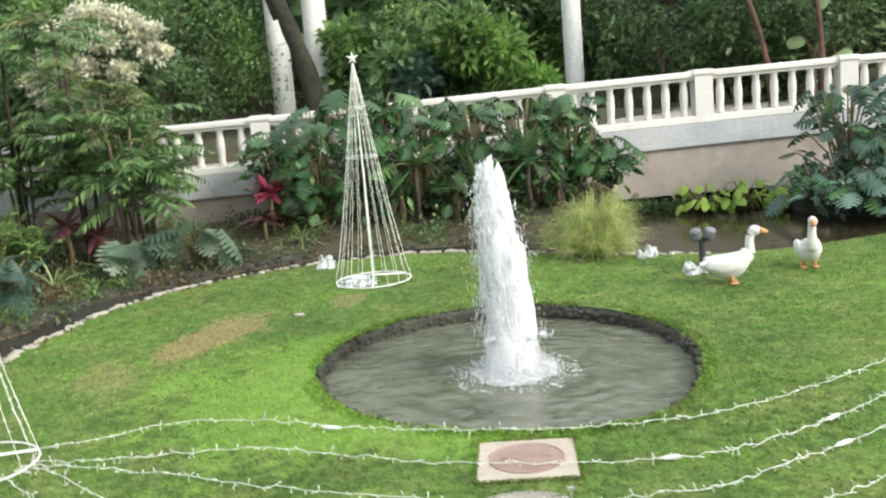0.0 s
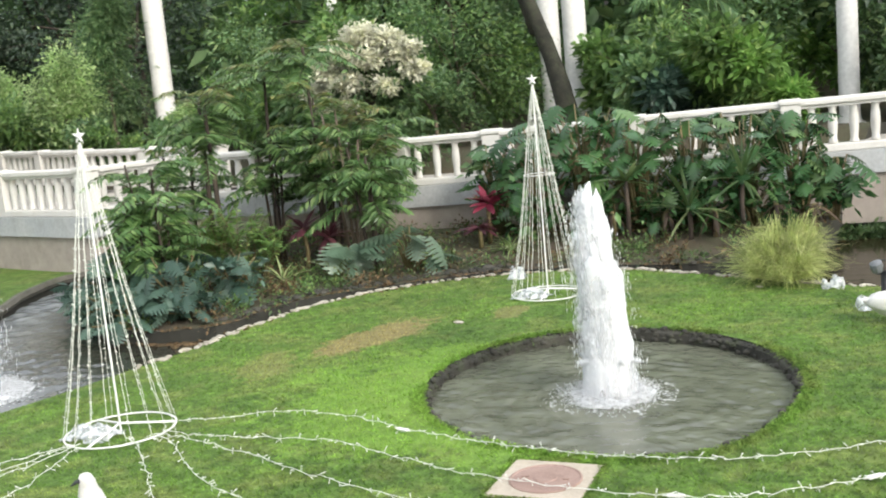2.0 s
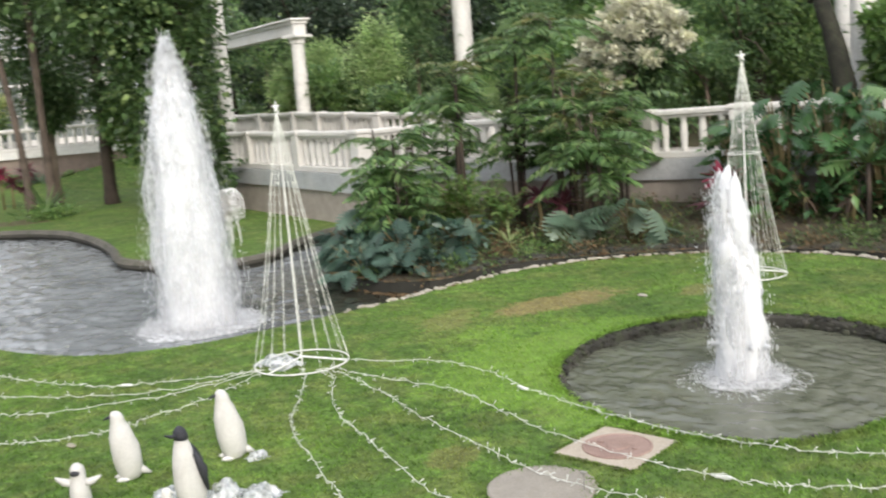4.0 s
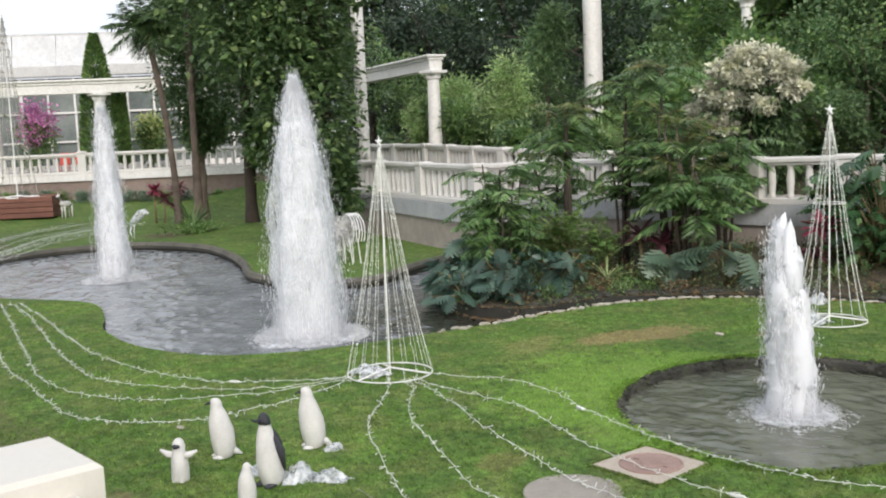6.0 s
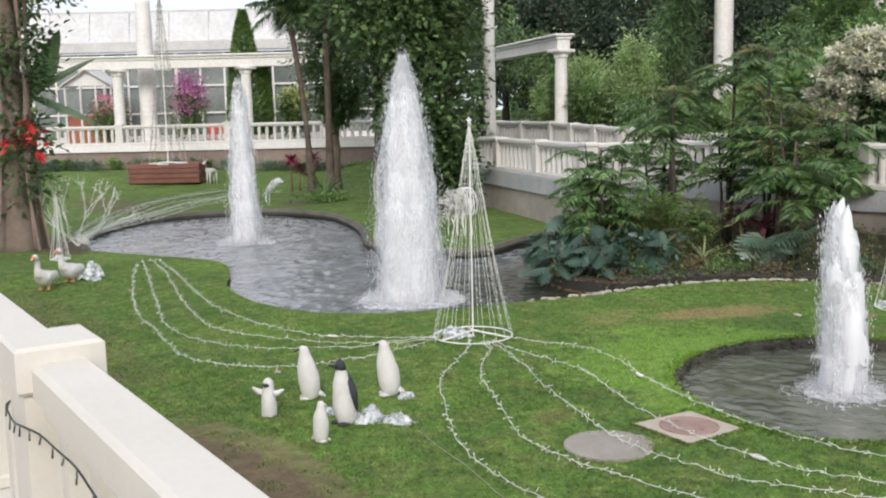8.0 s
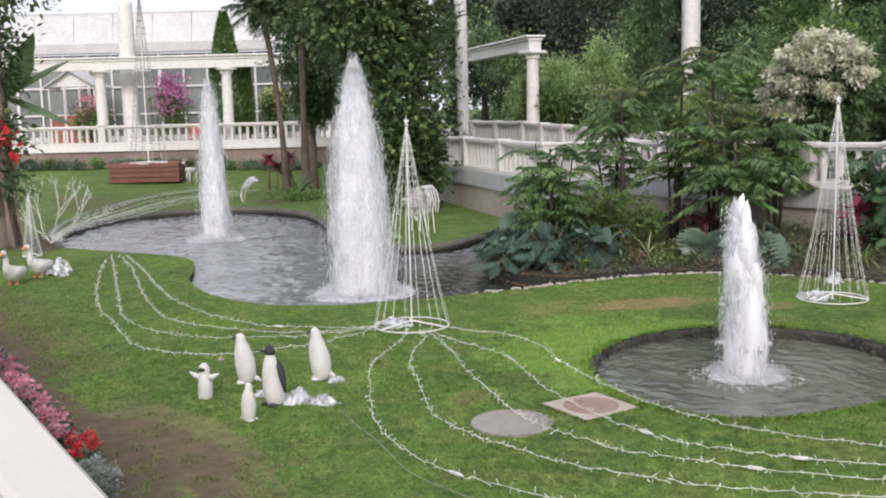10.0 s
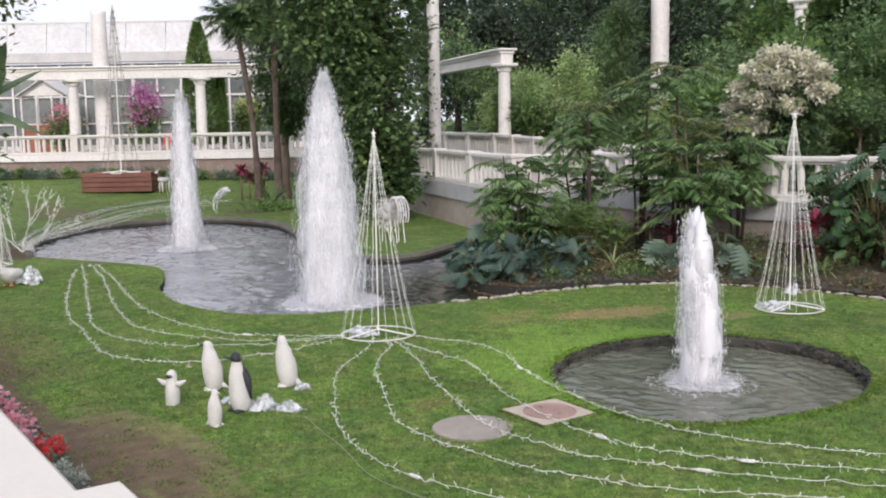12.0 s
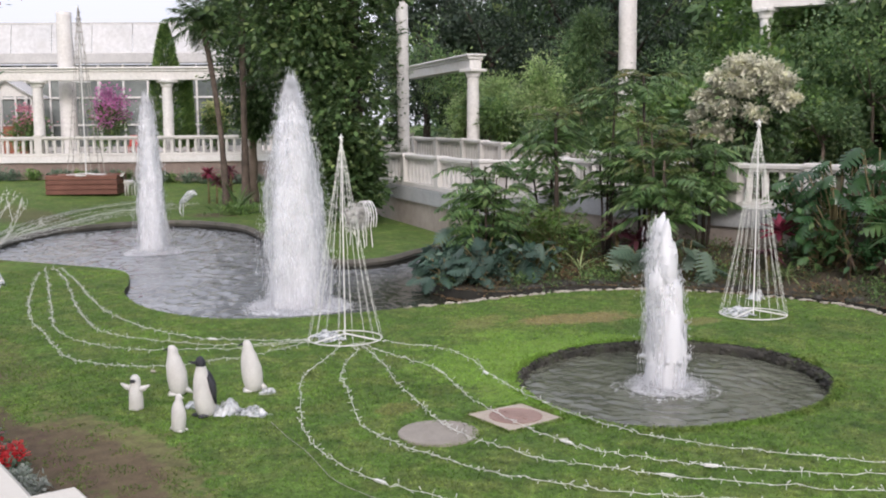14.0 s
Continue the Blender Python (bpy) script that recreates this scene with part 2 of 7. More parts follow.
M_FASCIA = surface("grey_white_fascia", (0.4, 0.42, 0.435), (0.49, 0.5, 0.5), 0.75, 0.8, 16, 0.3, stain=(0.28, 0.28, 0.27), amount=0.6)
M_WALL = surface("beige_render", (0.36, 0.315, 0.275), (0.43, 0.38, 0.335), 0.85, 0.5, 3.5, 0.15, stain=(0.2, 0.175, 0.145), amount=0.7)
M_WALL_FAR = surface("brown_pink_render", (0.24, 0.185, 0.155), (0.31, 0.245, 0.205), 0.85, 0.5, 3.5, 0.15, stain=(0.14, 0.11, 0.09), amount=0.7)
M_NEAR = surface("cream_rail_paint", (0.6, 0.575, 0.5), (0.64, 0.615, 0.55), 0.55, 1.2, 50, 0.05, stain=(0.6, 0.56, 0.48), amount=0.2, grain=0.1)
M_PAVE = surface("paving", (0.4, 0.37, 0.33), (0.48, 0.45, 0.4), 0.85, 0.9, 16, 0.4, stain=(0.25, 0.23, 0.2))
M_ROCK = surface("dark_rim_stone", (0.03, 0.03, 0.023), (0.085, 0.08, 0.065), 0.85, 2.5, 26, 0.8, stain=(0.05, 0.075, 0.025), amount=0.7, island=0.6)
M_PALE = surface("pale_stone", (0.4, 0.37, 0.3), (0.55, 0.51, 0.43), 0.85, 3.0, 30, 0.5, stain=(0.25, 0.23, 0.14), amount=0.5, island=0.5)
M_RIM = surface("pond_kerb", (0.1, 0.095, 0.08), (0.15, 0.14, 0.115), 0.85, 1.5, 20, 0.6, stain=(0.05, 0.06, 0.03), amount=0.8)
M_SLAB = surface("concrete_slab", (0.44, 0.38, 0.3), (0.5, 0.44, 0.36), 0.85, 3.0, 40, 0.4, stain=(0.3, 0.26, 0.19))
M_IRON = surface("rusty_cover", (0.3, 0.2, 0.165), (0.36, 0.25, 0.21), 0.75, 5.0, 50, 0.5, stain=(0.2, 0.13, 0.1))
M_DISC = surface("grey_cover", (0.3, 0.275, 0.235), (0.36, 0.33, 0.28), 0.85, 4.0, 45, 0.5, stain=(0.22, 0.2, 0.15))
M_FRAME = surface("white_metal", (0.82, 0.82, 0.8), (0.86, 0.86, 0.84), 0.4, 4, 30, 0)
M_STRING = surface("clear_light_string", (0.66, 0.68, 0.62), (0.8, 0.82, 0.76), 0.35, 9, 60, 0)
M_LAMP = surface("weathered_lamp_metal", (0.13, 0.14, 0.15), (0.22, 0.23, 0.24), 0.5, 6, 40, 0.2)
M_GREYWIRE = surface("grey_net", (0.32, 0.31, 0.28), (0.4, 0.38, 0.34), 0.6, 3, 30, 0)
M_PLASTIC = surface("white_plush", (0.61, 0.6, 0.57), (0.68, 0.67, 0.64), 0.8, 6.0, 35, 0.4, grain=0.14)
M_BLACK = surface("dark_plush", (0.03, 0.032, 0.04), (0.05, 0.052, 0.06), 0.75, 6, 60, 0.5)
M_ORANGE = surface("orange_paint", (0.6, 0.27, 0.13), (0.66, 0.33, 0.17), 0.5, 8, 40, 0.1)
M_FILM = film_material("clear_plastic_wrap")
M_CABLE = surface("dark_green_cable", (0.02, 0.03, 0.022), (0.03, 0.04, 0.03), 0.5, 9, 60, 0)
M_BRICKWOOD = surface("reddish_planks", (0.19, 0.075, 0.05), (0.26, 0.11, 0.075), 0.7, 2.0, 25, 0.3, island=0.5)
M_BARK = surface("brown_bark", (0.15, 0.115, 0.085), (0.24, 0.19, 0.15), 0.9, 2.0, 22, 0.9)
M_BARK_DARK = surface("dark_bark", (0.045, 0.035, 0.028), (0.08, 0.06, 0.045), 0.9, 2.0, 22, 0.9)
M_PALMBARK = surface("grey_brown_palm_bark", (0.075, 0.058, 0.045), (0.15, 0.115, 0.09), 0.9, 3.0, 26, 1.0)
M_MOSSBARK = surface("mossy_black_bark", (0.018, 0.018, 0.013), (0.045, 0.045, 0.03), 0.95, 3.0, 24, 1.0, stain=(0.05, 0.07, 0.03), amount=0.5)
M_REDBARK = surface("reddish_cane_bark", (0.06, 0.032, 0.024), (0.13, 0.065, 0.045), 0.85, 3.0, 20, 0.8)
M_LITTER = surface("leaf_litter", (0.12, 0.075, 0.035), (0.2, 0.13, 0.06), 0.9, 3.0, 20, 0, stain=(0.08, 0.1, 0.03), amount=0.6, island=0.6)
M_ROOT = surface("hanging_root", (0.2, 0.15, 0.12), (0.32, 0.25, 0.2), 0.9, 2.0, 22, 0.6)
M_CANE = surface("cane_stem", (0.12, 0.11, 0.045), (0.2, 0.15, 0.07), 0.7, 2.0, 22, 0.4)
M_GLASS = surface("greenhouse_pane", (0.14, 0.16, 0.155), (0.25, 0.28, 0.26), 0.12, 0.5, 5, 0)
M_ROOF = surface("white_sheet_roof", (0.57, 0.585, 0.59), (0.65, 0.655, 0.65), 0.5, 0.4, 5, 0.1, stain=(0.42, 0.42, 0.4), amount=0.5)
M_GUTTER = surface("grey_gutter", (0.5, 0.5, 0.49), (0.6, 0.6, 0.58), 0.6, 1, 10, 0.1)
M_RED = surface("red_seat", (0.6, 0.07, 0.05), (0.7, 0.1, 0.07), 0.5, 3, 20, 0.1)
M_TERRA = surface("terracotta_panel", (0.32, 0.12, 0.07), (0.4, 0.16, 0.1), 0.8, 2, 20, 0.3)

L_MID = leafy("mid_green_leaf", (0.0894, 0.172, 0.0523), (0.178, 0.304, 0.0894), (0.33, 0.441, 0.138), 0.36)
L_FERNTIP = leafy("yellow_palm_leaflet", (0.12, 0.17, 0.05), (0.22, 0.26, 0.08), (0.34, 0.27, 0.12))
L_DARK = leafy("dark_green_leaf", (0.0608, 0.112, 0.0456), (0.101, 0.177, 0.0659), (0.203, 0.264, 0.112), 0.34)
L_IVY = leafy("ivy_leaf", (0.055, 0.105, 0.04), (0.125, 0.21, 0.075), (0.28, 0.37, 0.14), 0.34, 0.4, 1.3)
L_LIGHT = leafy("pale_green_leaf", (0.27, 0.42, 0.15), (0.44, 0.58, 0.25), (0.58, 0.68, 0.36), 0.4, 0.55, 1.6)
L_FERN = leafy("palm_leaflet", (0.112, 0.224, 0.0952), (0.213, 0.353, 0.146), (0.37, 0.482, 0.224), 0.34, 0.45)
L_PALM = leafy("bamboo_palm_leaflet", (0.085, 0.172, 0.06), (0.17, 0.295, 0.1), (0.3, 0.42, 0.155), 0.36, 0.42)
L_YOUNG = leafy("young_lime_leaf", (0.22, 0.38, 0.05), (0.34, 0.5, 0.08), (0.46, 0.58, 0.14), 0.35, 0.5)
L_LIME = leafy("lime_leaf", (0.12, 0.25, 0.05), (0.2, 0.36, 0.08), (0.3, 0.43, 0.12), 0.4, 0.42)
L_BLUE = leafy("blue_green_leaf", (0.055, 0.11, 0.08), (0.1, 0.175, 0.128), (0.18, 0.265, 0.205), 0.36)
L_GLOSS = leafy("glossy_dark_leaf", (0.034, 0.088, 0.034), (0.07, 0.155, 0.055), (0.15, 0.25, 0.09), 0.26, 0.3)
L_DEAD = leafy("dead_leaf", (0.03, 0.021, 0.014), (0.06, 0.04, 0.024), (0.11, 0.07, 0.04), 0.7, 0.2)
L_SILVER = leafy("silver_green_leaf", (0.12, 0.2, 0.13), (0.2, 0.29, 0.2), (0.28, 0.36, 0.27), 0.4)
L_CREAM = leafy("cream_bract", (0.66, 0.65, 0.5), (0.78, 0.77, 0.63), (0.48, 0.51, 0.3), clump=2.5)
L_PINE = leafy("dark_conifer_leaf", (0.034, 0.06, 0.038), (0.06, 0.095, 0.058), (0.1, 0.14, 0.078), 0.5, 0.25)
L_RED = leafy("red_leaf", (0.2, 0.025, 0.055), (0.38, 0.05, 0.1), (0.48, 0.11, 0.17))
L_WINE = leafy("wine_leaf", (0.1, 0.04, 0.05), (0.17, 0.05, 0.07), (0.3, 0.12, 0.14))
L_PINK = leafy("pink_petal", (0.72, 0.3, 0.38), (0.82, 0.47, 0.54), (0.8, 0.2, 0.26))
L_MAGENTA = leafy("magenta_bract", (0.68, 0.22, 0.5), (0.78, 0.34, 0.62), (0.82, 0.48, 0.7), clump=2.5)
L_SCARLET = leafy("scarlet_petal", (0.6, 0.03, 0.04), (0.75, 0.06, 0.06), (0.8, 0.15, 0.12))
L_GRASS = leafy("yellow_green_grass", (0.36, 0.45, 0.14), (0.58, 0.63, 0.25), (0.72, 0.7, 0.38), 0.5, 0.5, 6.0)
L_SPIKE = leafy("sword_leaf", (0.06, 0.12, 0.04), (0.13, 0.2, 0.07), (0.22, 0.27, 0.12))
L_DUSTY = leafy("dusty_silver_leaf", (0.26, 0.3, 0.25), (0.42, 0.46, 0.4), (0.56, 0.58, 0.53), 0.6)
L_BANANA = leafy("pale_banana_leaf", (0.15, 0.25, 0.1), (0.27, 0.37, 0.17), (0.4, 0.48, 0.26), 0.4, 0.45)
L_STRAP = leafy("pale_strap_leaf", (0.16, 0.24, 0.08), (0.3, 0.38, 0.16), (0.45, 0.48, 0.26))
L_FOREST = leafy("forest_leaf", (0.098, 0.18, 0.08), (0.178, 0.3, 0.122), (0.34, 0.45, 0.18), 0.36, clump=0.35)


# ---- mesh helpers ----
rng = np.random.default_rng(7)


class Geo:
    """Collects vertices and faces, then makes one mesh of them."""

    def __init__(self):
        self.v, self.f, self.m = [], [], []

    def add(self, verts, faces, mat=0):
        o = len(self.v)
        self.v.extend(tuple(map(float, p)) for p in verts)
        self.f.extend(tuple(i + o for i in q) for q in faces)
        self.m.extend([mat] * len(faces))
        return self

    def box(self, c, s, turn=0.0, mat=0, ch=0.0, m4=None):
        """A box of size s round c, turned about z (degrees), its upper and lower edges chamfered."""
        x, y, z = s[0] / 2, s[1] / 2, s[2] / 2
        ch = min(ch, x * 0.9, y * 0.9, z * 0.9)
        rings = [(x - ch, y - ch, -z), (x, y, -z + ch), (x, y, z - ch), (x - ch, y - ch, z)] if ch else [(x, y, -z), (x, y, z)]
        vs = [(sx * a, sy * b, h) for a, b, h in rings for sx, sy in ((-1, -1), (1, -1), (1, 1), (-1, 1))]
        fs = [(4 * r + i, 4 * r + (i + 1) % 4, 4 * r + 4 + (i + 1) % 4, 4 * r + 4 + i) for r in range(len(rings) - 1) for i in range(4)]
        n = 4 * (len(rings) - 1)
        fs += [(3, 2, 1, 0), (n, n + 1, n + 2, n + 3)]
        mm = m4 if m4 is not None else pose(c[0], c[1], c[2], 0, 0, turn)
        return self.add([mm @ Vector(p) for p in vs], fs, mat)

    def tube(self, pts, rad, segs=6, mat=0, closed=False):
        """A round bar along points; rad is a number or one for each point."""
        pts = [Vector(p) for p in pts]
        n = len(pts)
        rads = [float(rad)] * n if isinstance(rad, (int, float)) else [float(q) for q in rad]
        vs = []
        for i, p in enumerate(pts):
            a = pts[(i - 1) % n] if closed or i else p
            b = pts[(i + 1) % n] if closed or i < n - 1 else p
            t = (b - a).normalized()
            up = Vector((0, 0, 1)) if abs(t.z) < 0.9 else Vector((1, 0, 0))
            u = t.cross(up).normalized()
            w = u.cross(t)
            for k in range(segs):
                q = 2 * math.pi * k / segs
                vs.append(p + rads[i] * (math.cos(q) * u + math.sin(q) * w))
        fs = []
        for i in range(n if closed else n - 1):
            j = (i + 1) % n
            for k in range(segs):
                fs.append((i * segs + k, i * segs + (k + 1) % segs, j * segs + (k + 1) % segs, j * segs + k))
        if not closed:
            fs += [tuple(range(segs))[::-1], tuple((n - 1) * segs + k for k in range(segs))]
        return self.add(vs, fs, mat)

    def lathe(self, profile, segs=12, at=(0, 0, 0), mat=0, m4=None, sx=1.0, sy=1.0):
        """A turned body: profile of (radius, height)."""
        vs = [(sx * r * math.cos(2 * math.pi * k / segs), sy * r * math.sin(2 * math.pi * k / segs), z) for r, z in profile for k in range(segs)]
        fs = [(i * segs + k, i * segs + (k + 1) % segs, (i + 1) * segs + (k + 1) % segs, (i + 1) * segs + k) for i in range(len(profile) - 1) for k in range(segs)]
        fs += [tuple(range(segs))[::-1], tuple((len(profile) - 1) * segs + k for k in range(segs))]
        mm = m4 if m4 is not None else pose(*at)
        return self.add([mm @ Vector(p) for p in vs], fs, mat)

    def ball(self, c, r, mat=0, segs=8, rings=5, squash=(1, 1, 1), m4=None):
        prof = [(r * max(0.02, math.sin(math.pi * i / rings)), -r * math.cos(math.pi * i / rings)) for i in range(rings + 1)]
        mm = (m4 if m4 is not None else pose(*c)) @ Matrix.Diagonal((*squash, 1))
        return self.lathe(prof, segs, mat=mat, m4=mm)

    def mesh(self, name, mats, smooth=True):
        me = bpy.data.meshes.new(name)
        me.from_pydata(self.v, [], self.f)
        for m in mats if isinstance(mats, (list, tuple)) else [mats]:
            me.materials.append(m)
        me.polygons.foreach_set("material_index", self.m)
        me.polygons.foreach_set("use_smooth", [smooth] * len(self.f))
        me.update()
        return me

    def object(self, name, mats, parent=None, label="", smooth=False, at=None):
        ob = new(name, self.mesh(name, mats, smooth))
        if at is not None:
            ob.matrix_basis = at
        if parent is not None:
            ob.parent = parent
        if label:
            tagged(ob, label)
        return ob


def soup(name, verts, faces, mats, parent=None, label="", mat_index=None):
    """A mesh from arrays, for leaves, blades and drops."""
    me = bpy.data.meshes.new(name)
    nv, (nf, k) = len(verts), faces.shape
    me.vertices.add(nv)
    me.vertices.foreach_set("co", np.asarray(verts, dtype=np.float32).ravel())
    me.loops.add(nf * k)
    me.loops.foreach_set("vertex_index", faces.astype(np.int32).ravel())
    me.polygons.add(nf)
    me.polygons.foreach_set("loop_start", np.arange(0, nf * k, k, dtype=np.int32))
    for m in mats if isinstance(mats, (list, tuple)) else [mats]:
        me.materials.append(m)
    if mat_index is not None:
        me.polygons.foreach_set("material_index", mat_index.astype(np.int32))
    me.update(calc_edges=True)
    ob = new(name, me)
    if parent is not None:
        ob.parent = parent
    if label:
        tagged(ob, label)
    return ob


def thing(name, at, label, category, group="", kind=""):
    """An Empty at the thing's base."""
    ob = new(name)
    ob.empty_display_size = 0.1
    ob.matrix_basis = at if isinstance(at, Matrix) else pose(*at)
    return tagged(ob, label, category, group, kind)


def unit(v):
    return v / np.maximum(np.linalg.norm(v, axis=-1, keepdims=True), 1e-9)


def leaf_arrays(base, axis, length, width, fold=0.18, droop=0.15):
    """Folded leaves of two triangles a side: base points, axes, lengths and widths as arrays."""
    n = len(base)
    axis = unit(axis)
    side = unit(np.cross(axis, unit(rng.normal(size=(n, 3)) * 0.5 + (0, 0, 1))))
    up = np.cross(side, axis)
    L, W = np.asarray(length).reshape(-1, 1) * np.ones((n, 1)), np.asarray(width).reshape(-1, 1) * np.ones((n, 1))
    mid = base + axis * L * 0.45 - up * W * fold
    l = base + axis * L * 0.4 + side * W * 0.5
    r = base + axis * L * 0.4 - side * W * 0.5
    tip = base + axis * L - np.array((0, 0, 1)) * L * droop
    v = np.stack([base, l, tip, r, mid], 1).reshape(-1, 3)
    o = 5 * np.arange(n)[:, None]
    f = np.stack([o + (0, 4, 1), o + (4, 2, 1), o + (0, 3, 4), o + (4, 3, 2)], 1).reshape(-1, 3)
    return v, f


def join(arrays):
    vs, fs, o = [], [], 0
    for v, f in arrays:
        vs.append(v)
        fs.append(f + o)
        o += len(v)
    return np.concatenate(vs), np.concatenate(fs)


def crown_arrays(centre, radii, clumps, per, leaf, shell=0.55, spread=0.28, lift=0.25, width=0.5):
    """A crown: clumps of leaves set unevenly through an ellipsoid, most of them near its skin."""
    d = unit(rng.normal(size=(clumps, 3)))
    rr = (shell + (1 - shell) * rng.random((clumps, 1))) * (0.8 + 0.35 * rng.random((clumps, 1)))
    cc = np.array(centre) + d * rr * np.array(radii)
    size = spread * float(np.mean(radii)) * (0.6 + 0.8 * rng.random((clumps, 1, 1)))
    p = cc[:, None, :] + rng.normal(size=(clumps, per, 3)) * size * (1, 1, 0.7)
    out = unit(p - cc[:, None, :]) + 0.5 * d[:, None, :] + (0, 0, lift) + 0.6 * rng.normal(size=p.shape)
    p, out = p.reshape(-1, 3), out.reshape(-1, 3)
    ln = leaf * (0.6 + 0.8 * rng.random(len(p)))
    return leaf_arrays(p, out, ln, ln * width)


def catmull(pts, steps=6):
    """A smooth line through points of any dimension."""
    p = np.array(pts, dtype=float)
    p = np.vstack([2 * p[0] - p[1], p, 2 * p[-1] - p[-2]])
    out = []
    for i in range(1, len(p) - 2):
        for t in np.linspace(0, 1, steps, endpoint=False):
            a, b, c, d = p[i - 1], p[i], p[i + 1], p[i + 2]
            out.append(0.5 * (2 * b + (c - a) * t + (2 * a - 5 * b + 4 * c - d) * t * t + (3 * b - a - 3 * c + d) * t ** 3))
    out.append(p[-2])
    return np.array(out)


# ---- ground ----
def smooth01(a):
    a = min(1.0, max(0.0, a))
    return a * a * (3 - 2 * a)


def ground_z(x, y):
    z = 0.10 + 0.015 * (min(max(y, 2), 16) - 7.5)
    z += 0.75 * smooth01((-30 - x) / 14)
    bank = smooth01((y - 16.2) / 2.5) * smooth01((x + 14) / 3) * smooth01((4.5 - x) / 1.5) * 0.3
    z += bank
    z += 1.3 * smooth01((y - 21 - 0.12 * max(0.0, -x - 10)) / 1.5) * smooth01((x + 50) / 10)
    z += 9.0 * smooth01((y - 34) / 40) * smooth01((x + 60) / 25)
    return z


WATER_Z = -0.03
LAWN_EDGE = [(-18.5, 5.9), (-16.4, 6.9), (-14.3, 7.75), (-12.4, 7.3), (-11.2, 6.8), (-9.4, 6.6), (-7.8, 7.0), (-6.9, 7.9), (-6.5, 8.8), (-6.2, 9.9), (-5.9, 11.0),
             (-5.75, 12.1), (-5.45, 13.3), (-4.9, 14.3), (-3.8, 15.2), (-2.8, 15.65), (-1.5, 15.9), (-0.6, 15.75), (0.7, 15.2), (1.9, 14.65), (3.7, 14.25), (5.7, 14.8), (7.2, 15.8), (7.4, 16.8)]
BANK_EDGE = [(6.4, 17.4), (5.6, 18.4), (5.4, 20.5), (5.3, 23.5), (3.0, 23.5), (2.2, 19.2), (1.5, 17.6), (0.0, 16.7), (-1.6, 16.6), (-3.0, 16.25), (-4.2, 15.65), (-5.2, 14.95), (-5.9, 14.2), (-6.2, 13.3), (-6.3, 12.4), (-7.0, 12.0),
             (-8.1, 12.1), (-9.4, 13.0), (-10.2, 14.6), (-10.4, 16.6), (-12.6, 16.4), (-12.4, 14.7), (-11.7, 13.3), (-11.9, 12.4), (-13.0, 11.9), (-14.6, 11.7), (-16.6, 12.6),
             (-18.9, 13.4), (-21.4, 13.8), (-24.0, 13.0), (-25.0, 11.0), (-24.4, 8.9), (-22.2, 7.0), (-20.2, 6.1)]
lawn_side, bank_side = catmull(LAWN_EDGE, 5), catmull(BANK_EDGE, 5)
for i, b in enumerate(bank_side):
    # the stream narrows to a ditch behind the lawn
    k = min(1.0, max(0.0, (b[0] + 6.6) / 1.2)) * min(1.0, max(0.0, (2.6 - b[0]) / 1.5))
    near = lawn_side[int(np.argmin(np.linalg.norm(lawn_side - b, axis=1)))]
    bank_side[i] = b + (near - b) * 0.5 * k
POND = np.vstack([lawn_side, bank_side])
BASIN = (0.01, 10.17)


def basin_r(a, grow=0.0):
    """The basin's edge: a slight oval, longest towards the pond."""
    q = a - math.radians(112)
    k = 2.1 * 1.96 / np.hypot(1.96 * np.cos(q), 2.1 * np.sin(q))
    lobe = np.angle(np.exp(1j * (np.asarray(a) + 1.0)))
    return k + 0.22 * np.exp(-(lobe / 0.42) ** 2) + grow


basin_ring = np.array([(BASIN[0] + basin_r(a) * math.cos(a), BASIN[1] + basin_r(a) * math.sin(a)) for a in np.linspace(0, 2 * math.pi, 64, endpoint=False)])


def inside(poly, pts):
    """Which of the points lie in the polygon."""
    x, y = pts[:, 0], pts[:, 1]
    res = np.zeros(len(pts), bool)
    x0, y0 = poly[-1]
    for x1, y1 in poly:
        cut = ((y1 > y) != (y0 > y)) & (x < (x0 - x1) * (y - y1) / (y0 - y1 + 1e-12) + x1)
        res ^= cut
        x0, y0 = x1, y1
    return res


